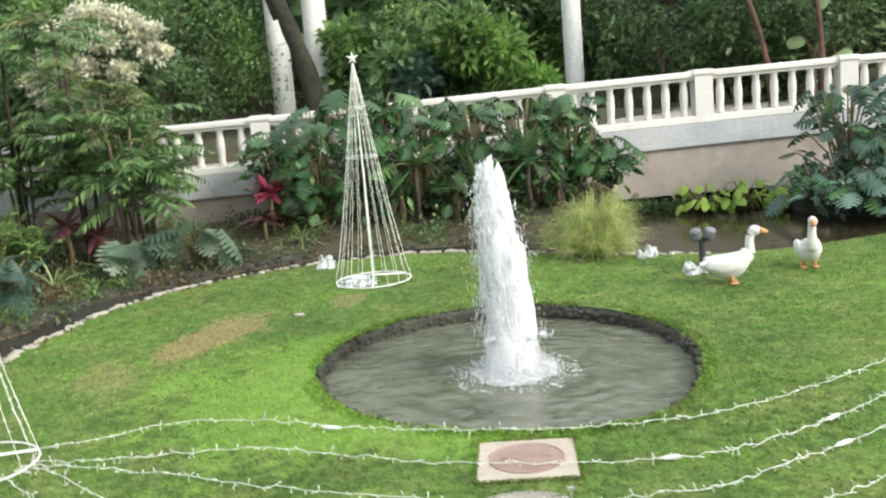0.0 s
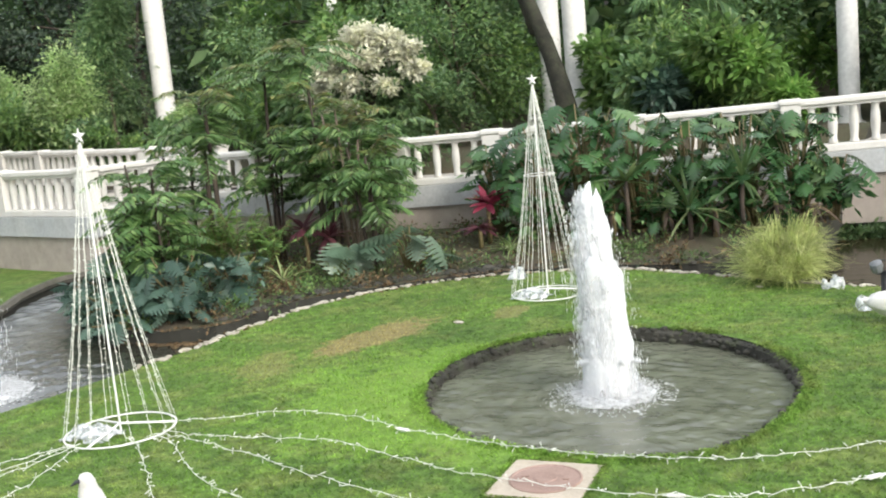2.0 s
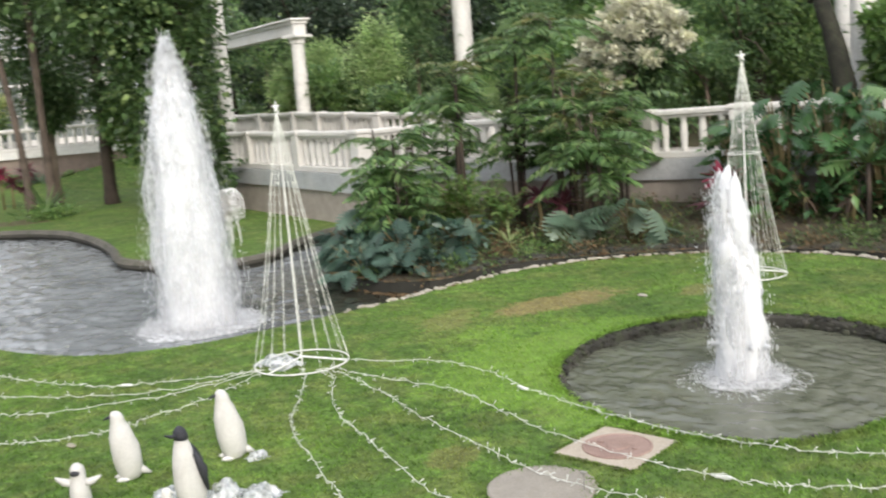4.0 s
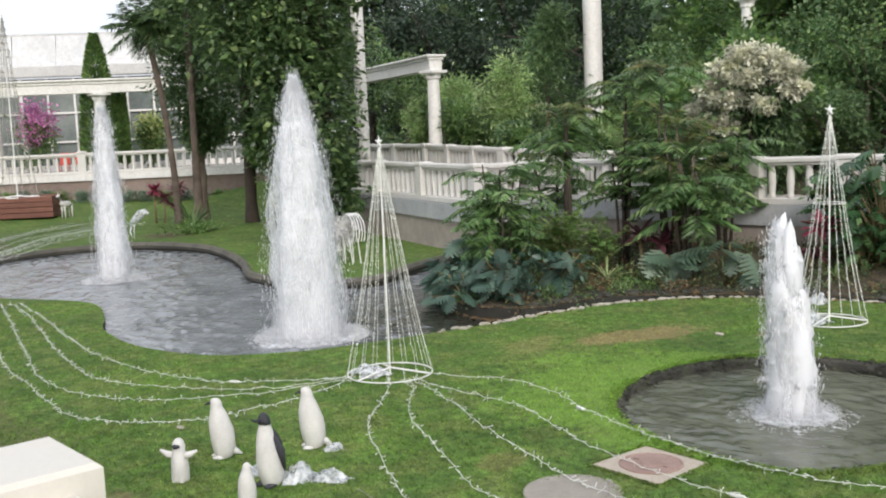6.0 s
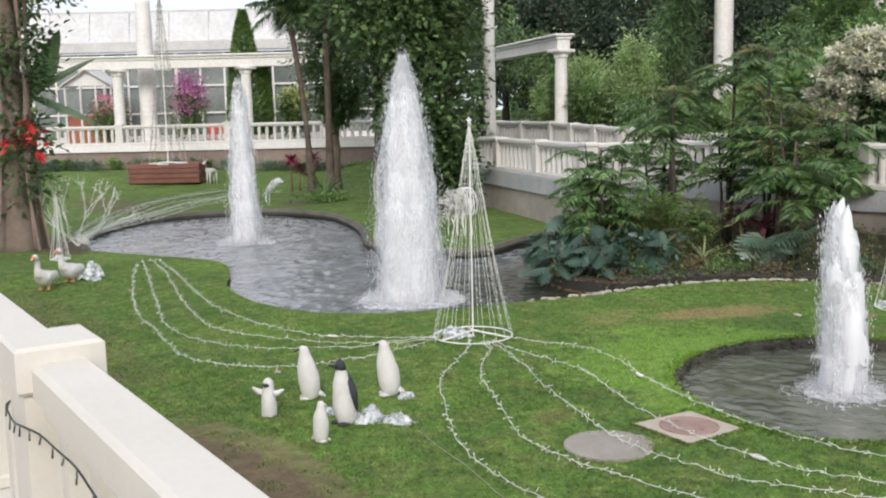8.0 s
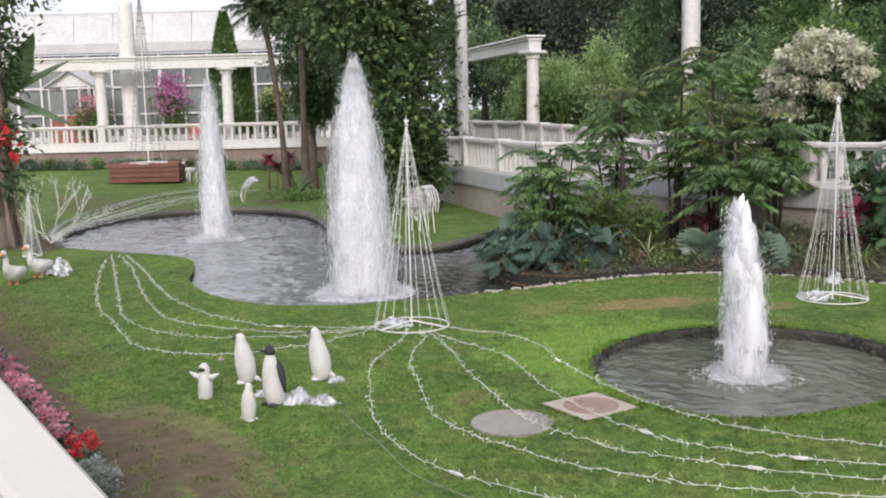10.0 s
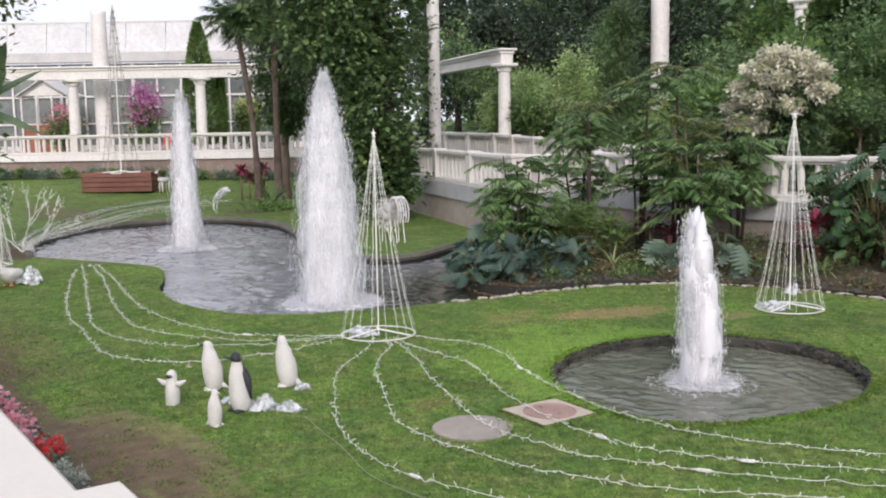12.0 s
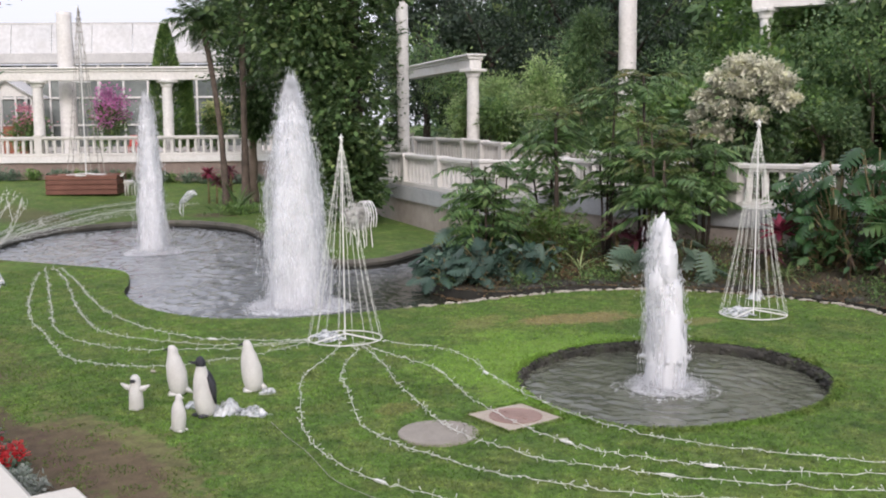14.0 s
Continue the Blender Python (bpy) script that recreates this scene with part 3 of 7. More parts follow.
def build_ground():
    from mathutils.geometry import delaunay_2d_cdt
    gx, gy = np.meshgrid(np.arange(-32, 14.1, 0.6), np.arange(1.2, 24.1, 0.6))
    pts = np.stack([gx.ravel(), gy.ravel()], 1) + rng.uniform(-0.15, 0.15, (gx.size, 2))
    fx, fy = np.meshgrid(np.arange(-80, 60.1, 5), np.arange(-40, 100.1, 5))
    far = np.stack([fx.ravel(), fy.ravel()], 1)
    far = far[~((far[:, 0] > -33) & (far[:, 0] < 15) & (far[:, 1] > 0.5) & (far[:, 1] < 25))]
    rim = np.array([(-900, -900), (900, -900), (900, 900), (-900, 900)], dtype=float)
    loose = np.vstack([pts, far])
    near_edge = np.min(np.linalg.norm(loose[:, None, :] - np.vstack([POND, basin_ring])[None], axis=2), axis=1)
    loose = loose[near_edge > 0.2]
    coords = np.vstack([POND, basin_ring, rim, loose])
    n1, n2 = len(POND), len(basin_ring)
    edges = [(i, (i + 1) % n1) for i in range(n1)] + [(n1 + i, n1 + (i + 1) % n2) for i in range(n2)]
    vs, _, fs, *_ = delaunay_2d_cdt([Vector(c) for c in coords], edges, [], 0, 1e-5)
    v2 = np.array([tuple(v) for v in vs])
    tri = np.array([tuple(f) for f in fs])
    mid = v2[tri].mean(1)
    keep = ~inside(POND, mid) & ~inside(basin_ring, mid)
    tri, mid = tri[keep], mid[keep]
    soil = (mid[:, 1] > 11.5) & (mid[:, 0] > -11) & (mid[:, 0] < 14)
    lawn_poly = np.vstack([lawn_side, [(15, 2), (-20, 2)]])
    soil &= ~inside(lawn_poly, mid)
    soil |= (mid[:, 1] > 19) & ((mid[:, 0] > -20) | (mid[:, 1] > 26))
    v3 = np.array([(x, y, ground_z(x, y)) for x, y in v2])
    ground = soup("ground", v3, tri, [M_LAWN, M_SOIL], mat_index=soil.astype(int))
    tagged(ground, "mown green lawn with dry patches and bare soil", "lawn", kind="structure")
    g = Geo()
    for ring in (POND, basin_ring):
        n = len(ring)
        vs = [(x, y, ground_z(x, y)) for x, y in ring] + [(x, y, -0.6) for x, y in ring]
        g.add(vs, [(i, (i + 1) % n, n + (i + 1) % n, n + i) for i in range(n)])
    tagged(g.object("pond_side", M_BED), "dark earth and stone sides of the ponds", "pond wall", kind="structure")
    g = Geo()
    g.add([(-40, 0, -0.6), (30, 0, -0.6), (30, 30, -0.6), (-40, 30, -0.6)], [(0, 1, 2, 3)])
    tagged(g.object("pond_bed", M_BED), "dark silted bed of the ponds and stream", "pond bed", kind="structure")


build_ground()


JET_WAVES = ((0.1, 9.95, 0.014, 0.26, 1.0), (-8.2, 9.1, 0.02, 0.4, 1.4), (-18.05, 9.85, 0.02, 0.5, 1.6))


def water_sheet(name, poly, z, material, label, step, amp, f, ripple=lambda x, y: 1.0):
    """A water surface with low ripples, cut to the pond's outline."""
    from mathutils.geometry import delaunay_2d_cdt
    lo, hi = poly.min(0), poly.max(0)
    gx, gy = np.meshgrid(np.arange(lo[0], hi[0], step), np.arange(lo[1], hi[1], step))
    p = np.stack([gx.ravel(), gy.ravel()], 1)
    p = p[inside(poly, p)]
    n = len(poly)
    vs, _, fs, *_ = delaunay_2d_cdt([Vector(c) for c in np.vstack([poly, p])], [(i, (i + 1) % n) for i in range(n)], [], 0, 1e-5)
    v2 = np.array([tuple(v) for v in vs])
    tri = np.array([tuple(f) for f in fs])
    tri = tri[inside(poly, v2[tri].mean(1))]
    def rings(x, y):
        """Waves that run out from the jets, broken by noise."""
        w = 0.0
        for cx, cy, size, length, reach in JET_WAVES:
            r = math.hypot(x - cx, y - cy)
            if r < 4 * reach:
                w += size * math.sin(6.283 * r / length + 5.0 * noise.noise((x * 1.7, y * 1.7, 9.0))) * math.exp(-r / reach) * (0.6 + noise.noise((x * 2.3, y * 2.3, 2.0)))
        return w

    v3 = np.array([(x, y, z + rings(x, y) + amp * ripple(x, y) * (noise.noise((x * f, y * f * 1.2, 0.3)) + 0.55 * noise.noise((x * f * 2.1, y * f * 2.5, 4.0)))) for x, y in v2])
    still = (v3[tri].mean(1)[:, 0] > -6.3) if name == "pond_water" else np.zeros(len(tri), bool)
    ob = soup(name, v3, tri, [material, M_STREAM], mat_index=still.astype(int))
    ob.data.polygons.foreach_set("use_smooth", [True] * len(ob.data.polygons))
    return tagged(ob, label, "water", kind="structure")


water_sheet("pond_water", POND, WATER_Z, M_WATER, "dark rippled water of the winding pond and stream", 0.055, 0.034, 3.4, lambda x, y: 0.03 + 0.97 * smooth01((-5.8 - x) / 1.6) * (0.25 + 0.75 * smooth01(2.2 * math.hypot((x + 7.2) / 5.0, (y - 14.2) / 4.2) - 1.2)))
water_sheet("basin_water", basin_ring, 0.02, M_WATER_SMALL, "grey-brown rippled water in the round basin", 0.034, 0.0095, 5.0)


# ---- grass ----
def build_blades():
    n = 330000
    p = np.stack([rng.uniform(-16, 7, n), rng.uniform(2.4, 16, n)], 1)
    dist = np.hypot(p[:, 0] - 4, p[:, 1])
    p = p[rng.random(n) < np.clip(9.0 / dist, 0, 1) ** 1.2]
    lawn_poly = np.vstack([lawn_side, [(15, 2), (-20, 2)]])
    p = p[inside(lawn_poly, p) & (np.hypot(p[:, 0] - BASIN[0], p[:, 1] - BASIN[1]) > basin_r(np.arctan2(p[:, 1] - BASIN[1], p[:, 0] - BASIN[0]), 0.05))]
    bare = ((((p[:, 0] + 1.4) / 2.2) ** 2 + ((p[:, 1] - 3.3) / 0.75) ** 2 < 1) | ((p[:, 1] < 3.0) & (p[:, 0] < -0.3))) & (rng.random(len(p)) < 0.4 + 0.58 * np.array([noise.noise((x * 2.6, y * 3.2, 1.0)) > -0.02 for x, y in p]))
    slab = (abs(p[:, 0] - 0.12) < 0.38 + 0.03 * rng.random(len(p))) & (abs(p[:, 1] - 7.48) < 0.38 + 0.03 * rng.random(len(p)))
    disc = np.hypot(p[:, 0] - 0.06, p[:, 1] - 6.47) < 0.3 + 0.13 * rng.random(len(p))
    p = p[~(bare | slab | disc)]
    n = len(p)
    tall = np.array([noise.noise((x * 0.8, y * 0.8, 3.0)) for x, y in p])
    h = (0.014 + 0.018 * rng.random(n)) * (1 + 0.6 * tall)
    z = np.array([ground_z(x, y) for x, y in p])
    base = np.column_stack([p, z])
    a = rng.uniform(0, 2 * math.pi, n)
    w = np.column_stack([np.cos(a), np.sin(a), 0 * a]) * 0.007
    lean = np.column_stack([rng.normal(0, 0.8, n), rng.normal(0, 0.8, n), np.ones(n)]) * h[:, None]
    v = np.stack([base - w, base + w, base + lean], 1).reshape(-1, 3)
    f = np.arange(3 * n).reshape(-1, 3)
    tagged(soup("grass", v, f, M_BLADE), "short green lawn grass blades", "grass", kind="stuff")


build_blades()


# ---- balustrades and walls ----
g = Geo()
g.lathe([(0.08, 0), (0.08, 0.05), (0.066, 0.08), (0.075, 0.2), (0.086, 0.36), (0.08, 0.5), (0.062, 0.62), (0.082, 0.66), (0.082, 0.72)], 8)
BALUSTER = g.mesh("baluster", M_WHITE)
g = Geo()
g.box((0, 0, 0.47), (0.35, 0.35, 0.94), ch=0.01)
POST = g.mesh("post", M_WHITE, False)
g = Geo()
g.box((0, 0, 0.967), (0.41, 0.41, 0.11), ch=0.025)
POST_CAP = g.mesh("cap", M_WHITE, False)


def balustrade(pts, label, post_gap=2.95, rail_h=1.0, skip_ends=False):
    """A balustrade along points (x, y, deck): plinth, posts, balusters, rail."""
    pts = [Vector(p) for p in pts]
    top = thing("balustrade", pose(*pts[0]), label, "balustrade", "balustrades of the garden walk")
    inv = top.matrix_basis.inverted()
    for i, (a, b) in enumerate(zip(pts, pts[1:])):
        d = b - a
        ln, turn = d.length, math.degrees(math.atan2(d.y, d.x))
        tilt = Matrix.Translation(inv @ a) @ d.to_track_quat("X", "Z").to_matrix().to_4x4()
        g = Geo()
        g.box(None, (ln, 0.34, 0.14), m4=tilt @ pose(ln / 2, 0, 0.07), ch=0.02)
        g.object("plinth", M_WHITE, top)
        g = Geo()
        g.box(None, (ln, 0.2, 0.05), m4=tilt @ pose(ln / 2, 0, rail_h - 0.155), ch=0.01)
        g.box(None, (ln, 0.3, 0.13), m4=tilt @ pose(ln / 2, 0, rail_h - 0.07), ch=0.03)
        g.object("rail", M_WHITE, top)
        n = max(1, round(ln / post_gap))
        gap = ln / n
        for k in range(n + (i == len(pts) - 2)):
            if skip_ends and (i == 0 and k == 0):
                continue
            q = new("post", POST)
            q.parent = top
            q.matrix_basis = Matrix.Translation(inv @ a + d * (k * gap / ln)) @ pose(0, 0, 0, 0, 0, turn)
            new("cap", POST_CAP).parent = q
        m = max(1, round((gap - 0.36) / 0.375))
        for k in range(n):
            for j in range(m):
                s = k * gap + 0.18 + (gap - 0.36) * (j + 0.5) / m
                q = new("baluster", BALUSTER)
                q.parent = top
                q.matrix_basis = Matrix.Translation(inv @ a + d * (s / ln) + Vector((0, 0, 0.14)))
    return top


def ribbon(pts, half, top, bottom):
    """An unbroken wall along points (x, y, deck), mitred at the corners; top and bottom give heights from the deck height and x."""
    p = np.array(pts, dtype=float)
    n = len(p)
    vs = []
    for i in range(n):
        d0 = p[i, :2] - p[max(i - 1, 0), :2]
        d1 = p[min(i + 1, n - 1), :2] - p[i, :2]
        t = unit(unit(d0) + unit(d1)) if 0 < i < n - 1 else unit(d0 + d1)
        nn = np.array((-t[1], t[0]))
        k = half / max(0.5, abs(float(nn @ np.array((-unit(d1 if i < n - 1 else d0)[1], unit(d1 if i < n - 1 else d0)[0])))))
        for s in (-k, k):
            q = p[i, :2] + nn * s
            vs += [(q[0], q[1], bottom(p[i, 2], q[0])), (q[0], q[1], top(p[i, 2]))]
    fs = []
    for i in range(n - 1):
        a, b = 4 * i, 4 * i + 4
        fs += [(a, b, b + 1, a + 1), (a + 3, b + 3, b + 2, a + 2), (a + 1, b + 1, b + 3, a + 3), (a + 2, b + 2, b, a)]
    fs += [(0, 1, 3, 2), (4 * n - 4, 4 * n - 2, 4 * n - 1, 4 * n - 3)]
    return Geo().add(vs, fs)


def walk_edge(name, pts, label):
    """A fascia with the plastered wall under it, along points (x, y, deck)."""
    wall = ribbon(pts, 0.18, lambda z: z - 0.42, lambda z, x: -0.25 if x < 0.5 else 0.23).object(name, M_WALL)
    tagged(wall, label, "wall", kind="structure")
    trim = ribbon(pts, 0.26, lambda z: z - 0.004, lambda z, x: z - 0.425).object(name + "_trim", M_FASCIA)
    tagged(trim, "pale grey fascia band above the beige wall", "trim", kind="structure")


WALK_A = [(-24.5, 20.1, 1.42), (-18.5, 18.4, 1.42), (-12.2, 16.6, 1.42)]
WALK_B = [(-12.2, 16.6, 1.42), (-11.9, 19.0, 1.42)]
WALK_C = [(-11.9, 19.0, 1.42), (-6.3, 19.25, 1.42), (-4.3, 19.4, 1.45), (-1.47, 19.7, 1.5), (1.36, 20.0, 1.55), (4.25, 20.3, 1.6), (7.12, 20.55, 1.64), (10.0, 20.7, 1.65), (15.0, 20.9, 1.65)]
balustrade(WALK_A, "weathered white balustrade on the raised garden walk")
balustrade(WALK_B, "short weathered white balustrade at the corner of the walk", 2.4, skip_ends=True)
balustrade(WALK_C, "weathered white balustrade along the bridge and walk", skip_ends=True)
walk_edge("wall_walk", WALK_A + WALK_C, "beige rendered retaining wall of the garden walk")

g = Geo()
for a, b in zip(WALK_A + WALK_C, (WALK_A + WALK_C)[1:]):
    a, b = Vector(a), Vector(b)
    d = (b - a).normalized()
    if abs(d.y) > 0.9:
        continue
    nrm = Vector((-d.y, d.x, 0)) * 5.0
    a, b = a + nrm * 0.04, b + nrm * 0.04
    z = Vector((0, 0, -0.01))
    lo = Vector((0, 0, -0.25))
    q = [a + z, b + z, b + nrm + z, a + nrm + z, a + lo, b + lo, b + nrm + lo, a + nrm + lo]
    g.add(q, [(0, 1, 2, 3), (7, 6, 5, 4), (0, 4, 5, 1), (2, 6, 7, 3)])
tagged(g.object("walk_floor", M_PAVE), "pale paved floor of the raised garden walk", "paving", kind="structure")

REAR = [(-40.0, 29.0, 1.75), (-31.0, 27.2, 1.75), (-24.5, 25.2, 1.75), (-17.5, 22.6, 1.62), (-12.3, 21.5, 1.5)]
balustrade(REAR, "weathered white balustrade on the far side of the walk")


# ---- near terrace under the camera ----
def near_rail():
    top = thing("balustrade", (1.0, 0.86, 1.6), "cream painted balustrade with square posts and a heavy rail", "balustrade")
    inv = top.matrix_basis.inverted()
    y, deck, h = 0.81, 1.62, 0.93
    g = Geo()
    g.box(inv @ Vector((2.0, y, deck + 0.06)), (26, 0.22, 0.12), ch=0.015)
    g.object("plinth", M_NEAR, top)
    posts = [-8.15, -5.2, -2.25, 0.68, 3.62, 6.62, 9.55, 12.5]
    for x0, x1 in zip(posts, posts[1:]):
        g = Geo()
        c = inv @ Vector(((x0 + x1) / 2, y, deck + h - 0.07))
        g.box(c, (x1 - x0 - 0.26, 0.19, 0.13), ch=0.018)
        g.box(c - Vector((0, 0, 0.09)), (x1 - x0 - 0.26, 0.13, 0.05))
        g.object("rail", M_NEAR, top)
        for k in range(7):
            b = new("baluster", NEAR_BALUSTER)
            b.parent = top
            b.matrix_basis = Matrix.Translation(inv @ Vector((x0 + 0.13 + (x1 - x0 - 0.26) * (k + 0.5) / 7, y, deck + 0.12)))
    for x in posts:
        g = Geo()
        g.box(inv @ Vector((x, y, deck + 0.41)), (0.26, 0.24, 0.82), ch=0.008)
        q = g.object("post", M_NEAR, top)
        g = Geo()
        g.box(inv @ Vector((x, y, deck + 0.902)), (0.31, 0.29, 0.16), ch=0.012)
        g.object("cap", M_NEAR, q)
    return top


g = Geo()
g.box((0, 0, 0.335), (0.1, 0.1, 0.67), ch=0.03)
g.box((0, 0, 0.03), (0.13, 0.13, 0.06), ch=0.01)
NEAR_BALUSTER = g.mesh("baluster", M_NEAR, False)
NEAR_TURN = Matrix.Translation((3.65, 0.805, 0)) @ pose(0, 0, 0, 0, 0, 0.8) @ Matrix.Translation((-3.65, -0.81, 0))
rail = near_rail()
rail.matrix_basis = NEAR_TURN @ rail.matrix_basis
g = Geo()
g.box((2.0, -1.0, 1.49), (44, 3.9, 0.26), ch=0.01)
tagged(g.object("terrace_floor", M_PAVE), "pale paved terrace floor", "paving", kind="structure")
g = Geo()
g.box((2.0, 0.82, 0.68), (44, 0.2, 1.34))
tagged(g.object("wall_terrace", M_WALL), "beige rendered terrace wall", "wall", kind="structure")
g = Geo()
g.box((2.0, -3.1, 1.6), (44, 0.3, 3.2))
tagged(g.object("wall_house", M_WHITE_FAR), "plain white plaster house wall", "wall", kind="structure")
g = Geo()
cable = catmull([(3.46, 0.7, 2.36), (3.5, 0.672, 2.35), (3.62, 0.672, 2.325), (3.76, 0.672, 2.345), (3.84, 0.71, 2.33), (4.05, 0.722, 2.33), (4.3, 0.722, 2.345), (4.6, 0.722, 2.32), (5.0, 0.722, 2.35), (5.5, 0.722, 2.325), (6.3, 0.722, 2.34)], 8)
g.tube(cable, 0.0035, 5)
for k in range(3, len(cable), 5):
    p = Vector(cable[k])
    g.tube([p, p + Vector((rng.uniform(-0.03, 0.03), -0.006, -0.025 - 0.02 * rng.random()))], [0.002, 0.004], 5)
tagged(g.object("fairy_light_cable", M_CABLE, at=NEAR_TURN), "dark green fairy light cable looped under the rail", "cable")


# ---- covers and stones ----
def slab_cover():
    t = thing("manhole_cover", (0.12, 7.48, ground_z(0.12, 7.48) - 0.006), "reddish rusty round manhole cover in a pale concrete slab", "manhole cover")
    g = Geo()
    g.box((0, 0, -0.015), (0.78, 0.78, 0.07), -2, ch=0.012)
    g.object("slab", M_SLAB, t)
    g = Geo()
    g.lathe([(0.3, 0.0), (0.3, 0.028), (0.285, 0.034), (0.275, 0.026), (0.1, 0.028), (0.09, 0.036), (0.02, 0.036)], 32)
    for k in range(2):
        g.box((0.17 * (2 * k - 1), 0, 0.032), (0.05, 0.025, 0.012))
    g.object("cover", M_IRON, t, "rust-red iron cover")
    t = thing("concrete_cover", (0.06, 6.47, ground_z(0.06, 6.47)), "round worn grey concrete cover flush with the lawn", "cover")
    g = Geo()
    g.lathe([(0.44, -0.05), (0.44, 0.018), (0.425, 0.028), (0.02, 0.03)], 32)
    g.object("cover", M_DISC, t)
    g = Geo()
    g.tube([(0.33, 0.1, 0.02), (0.33, 0.1, 0.16)], 0.008, 6)
    g.box((0.33, 0.1, 0.165), (0.05, 0.03, 0.02))
    g.object("marker_peg", M_GREYWIRE, t, "small grey metal peg")


slab_cover()


def stone_meshes(n, mat, flat=0.7):
    out = []
    for k in range(n):
        g = Geo()
        g.ball((0, 0, 0), 0.5, 0, 7, 4, (1, 0.8, flat))
        g.v = [tuple(np.array(p) * (1 + 0.28 * noise.noise((p[0] * 2.3 + 9 * k, p[1] * 2.3, p[2] * 2.3)))) for p in g.v]
        out.append(g.mesh("stone", mat, False))
    return out


dark_stones = stone_meshes(5, M_ROCK, 0.9)
pale_stones = stone_meshes(5, M_PALE)

basin = thing("basin_rim", (BASIN[0], BASIN[1], 0.1), "low ring of dark mossy stones round the basin", "stone rim")
g = Geo()
prof = [(-0.1, -0.5), (-0.07, -0.04), (-0.03, -0.01), (0.03, -0.03), (0.02, -0.5)]
vs = []
for d, z in prof:
    for a in np.linspace(0, 2 * math.pi, 64, endpoint=False):
        r = basin_r(a, d)
        vs.append((r * math.cos(a), r * math.sin(a), z + ground_z(BASIN[0] + r * math.cos(a), BASIN[1] + r * math.sin(a)) - 0.1))
g.add(vs, [(i * 64 + k, i * 64 + (k + 1) % 64, i * 64 + 64 + (k + 1) % 64, i * 64 + 64 + k) for i in range(4) for k in range(64)])
g.object("kerb_ring", M_ROCK, basin)
for k in range(300):
    a = 2 * math.pi * (k + rng.uniform(-0.3, 0.3)) / 100
    row = k // 100
    r = basin_r(a, -0.04 + rng.uniform(-0.025, 0.025) - 0.02 * row)
    q = new("stone", dark_stones[k % 5])
    q.parent = basin
    s = rng.uniform(0.035, 0.1)
    z = ground_z(BASIN[0] + r * math.cos(a), BASIN[1] + r * math.sin(a)) - 0.1
    q.matrix_basis = pose(r * math.cos(a), r * math.sin(a), z - 0.015 - 0.05 * row + rng.uniform(-0.02, 0.02), rng.uniform(-20, 20), rng.uniform(-20, 20), math.degrees(a) + 90) @ Matrix.Diagonal((s * 1.2, s, s * 0.9, 1))

edging = thing("stone_edging", (-3.8, 15.2, 0.2), "row of pale rounded stones along the lawn edge", "stone edging")
inv = edging.matrix_basis.inverted()
k = 0
for a, b in zip(lawn_side[46:100], lawn_side[47:101]):
    for t in (0.1, 0.35, 0.6, 0.85):
        p = a + (b - a) * t
        if rng.random() < 0.14 or p[0] > 3.0:
            continue
        q = new("stone", pale_stones[k % 5])
        k += 1
        q.parent = edging
        s = rng.uniform(0.05, 0.14)
        q.matrix_basis = inv @ pose(p[0] + rng.uniform(-0.06, 0.06), p[1] + rng.uniform(-0.05, 0.06), ground_z(*p) + 0.01, 0, 0, rng.uniform(0, 180)) @ Matrix.Diagonal((s * 1.4, s, s * 0.6, 1))

kerb = thing("pond_kerb", (-24, 10, 0.1), "dark weathered kerb round the pond", "kerb")
inv = kerb.matrix_basis.inverted()
line = [p for p in bank_side[120:]] + [lawn_side[0]]
g = Geo()
g.tube([inv @ Vector((p[0], p[1], ground_z(*p) - 0.05)) for p in line], 0.11, 6)
g.object("kerb_band", M_RIM, kerb)
g = Geo()
g.tube([inv @ Vector((p[0], p[1], ground_z(*p) - 0.04)) for p in bank_side[99:121]], 0.09, 6)
g.object("kerb_band", M_RIM, kerb)

for x, y, s in ((-2.54, 12.44, 0.11), (-4.56, 5.0, 0.09), (1.2, 14.4, 0.07)):
    q = new("lawn_stone", pale_stones[0])
    q.matrix_basis = pose(x, y, ground_z(x, y) + 0.02) @ Matrix.Diagonal((s * 1.5, s, s * 0.6, 1))
    tagged(q, "small pale stone lying on the lawn", "stone")


# ragged grass hanging over the basin's edge
n = 9000
a = rng.uniform(0, 2 * math.pi, n)
r = basin_r(a, 0.0) + np.abs(rng.normal(0.0, 0.05, n)) + 0.0
keep = np.array([noise.noise((3 * math.cos(q), 3 * math.sin(q), 1.5)) for q in a]) + 0.5 * rng.random(n) > 0.02
a, r = a[keep], r[keep]
n = len(a)
p = np.column_stack([BASIN[0] + r * np.cos(a), BASIN[1] + r * np.sin(a)])
p = np.column_stack([p, [ground_z(x, y) - 0.01 for x, y in p]])
ax = np.column_stack([-np.cos(a), -np.sin(a), 0.9 * np.ones(n)]) * rng.uniform(-0.4, 1.0, (n, 1)) + rng.normal(0, 0.5, (n, 3)) + (0, 0, 0.7)
v, f = leaf_arrays(p, ax, 0.1 * (0.6 + 0.8 * rng.random(n)), 0.013, droop=0.5)
tagged(soup("edge_grass", v, f, M_BLADE), "ragged grass hanging over the edge of the basin", "grass", kind="stuff")


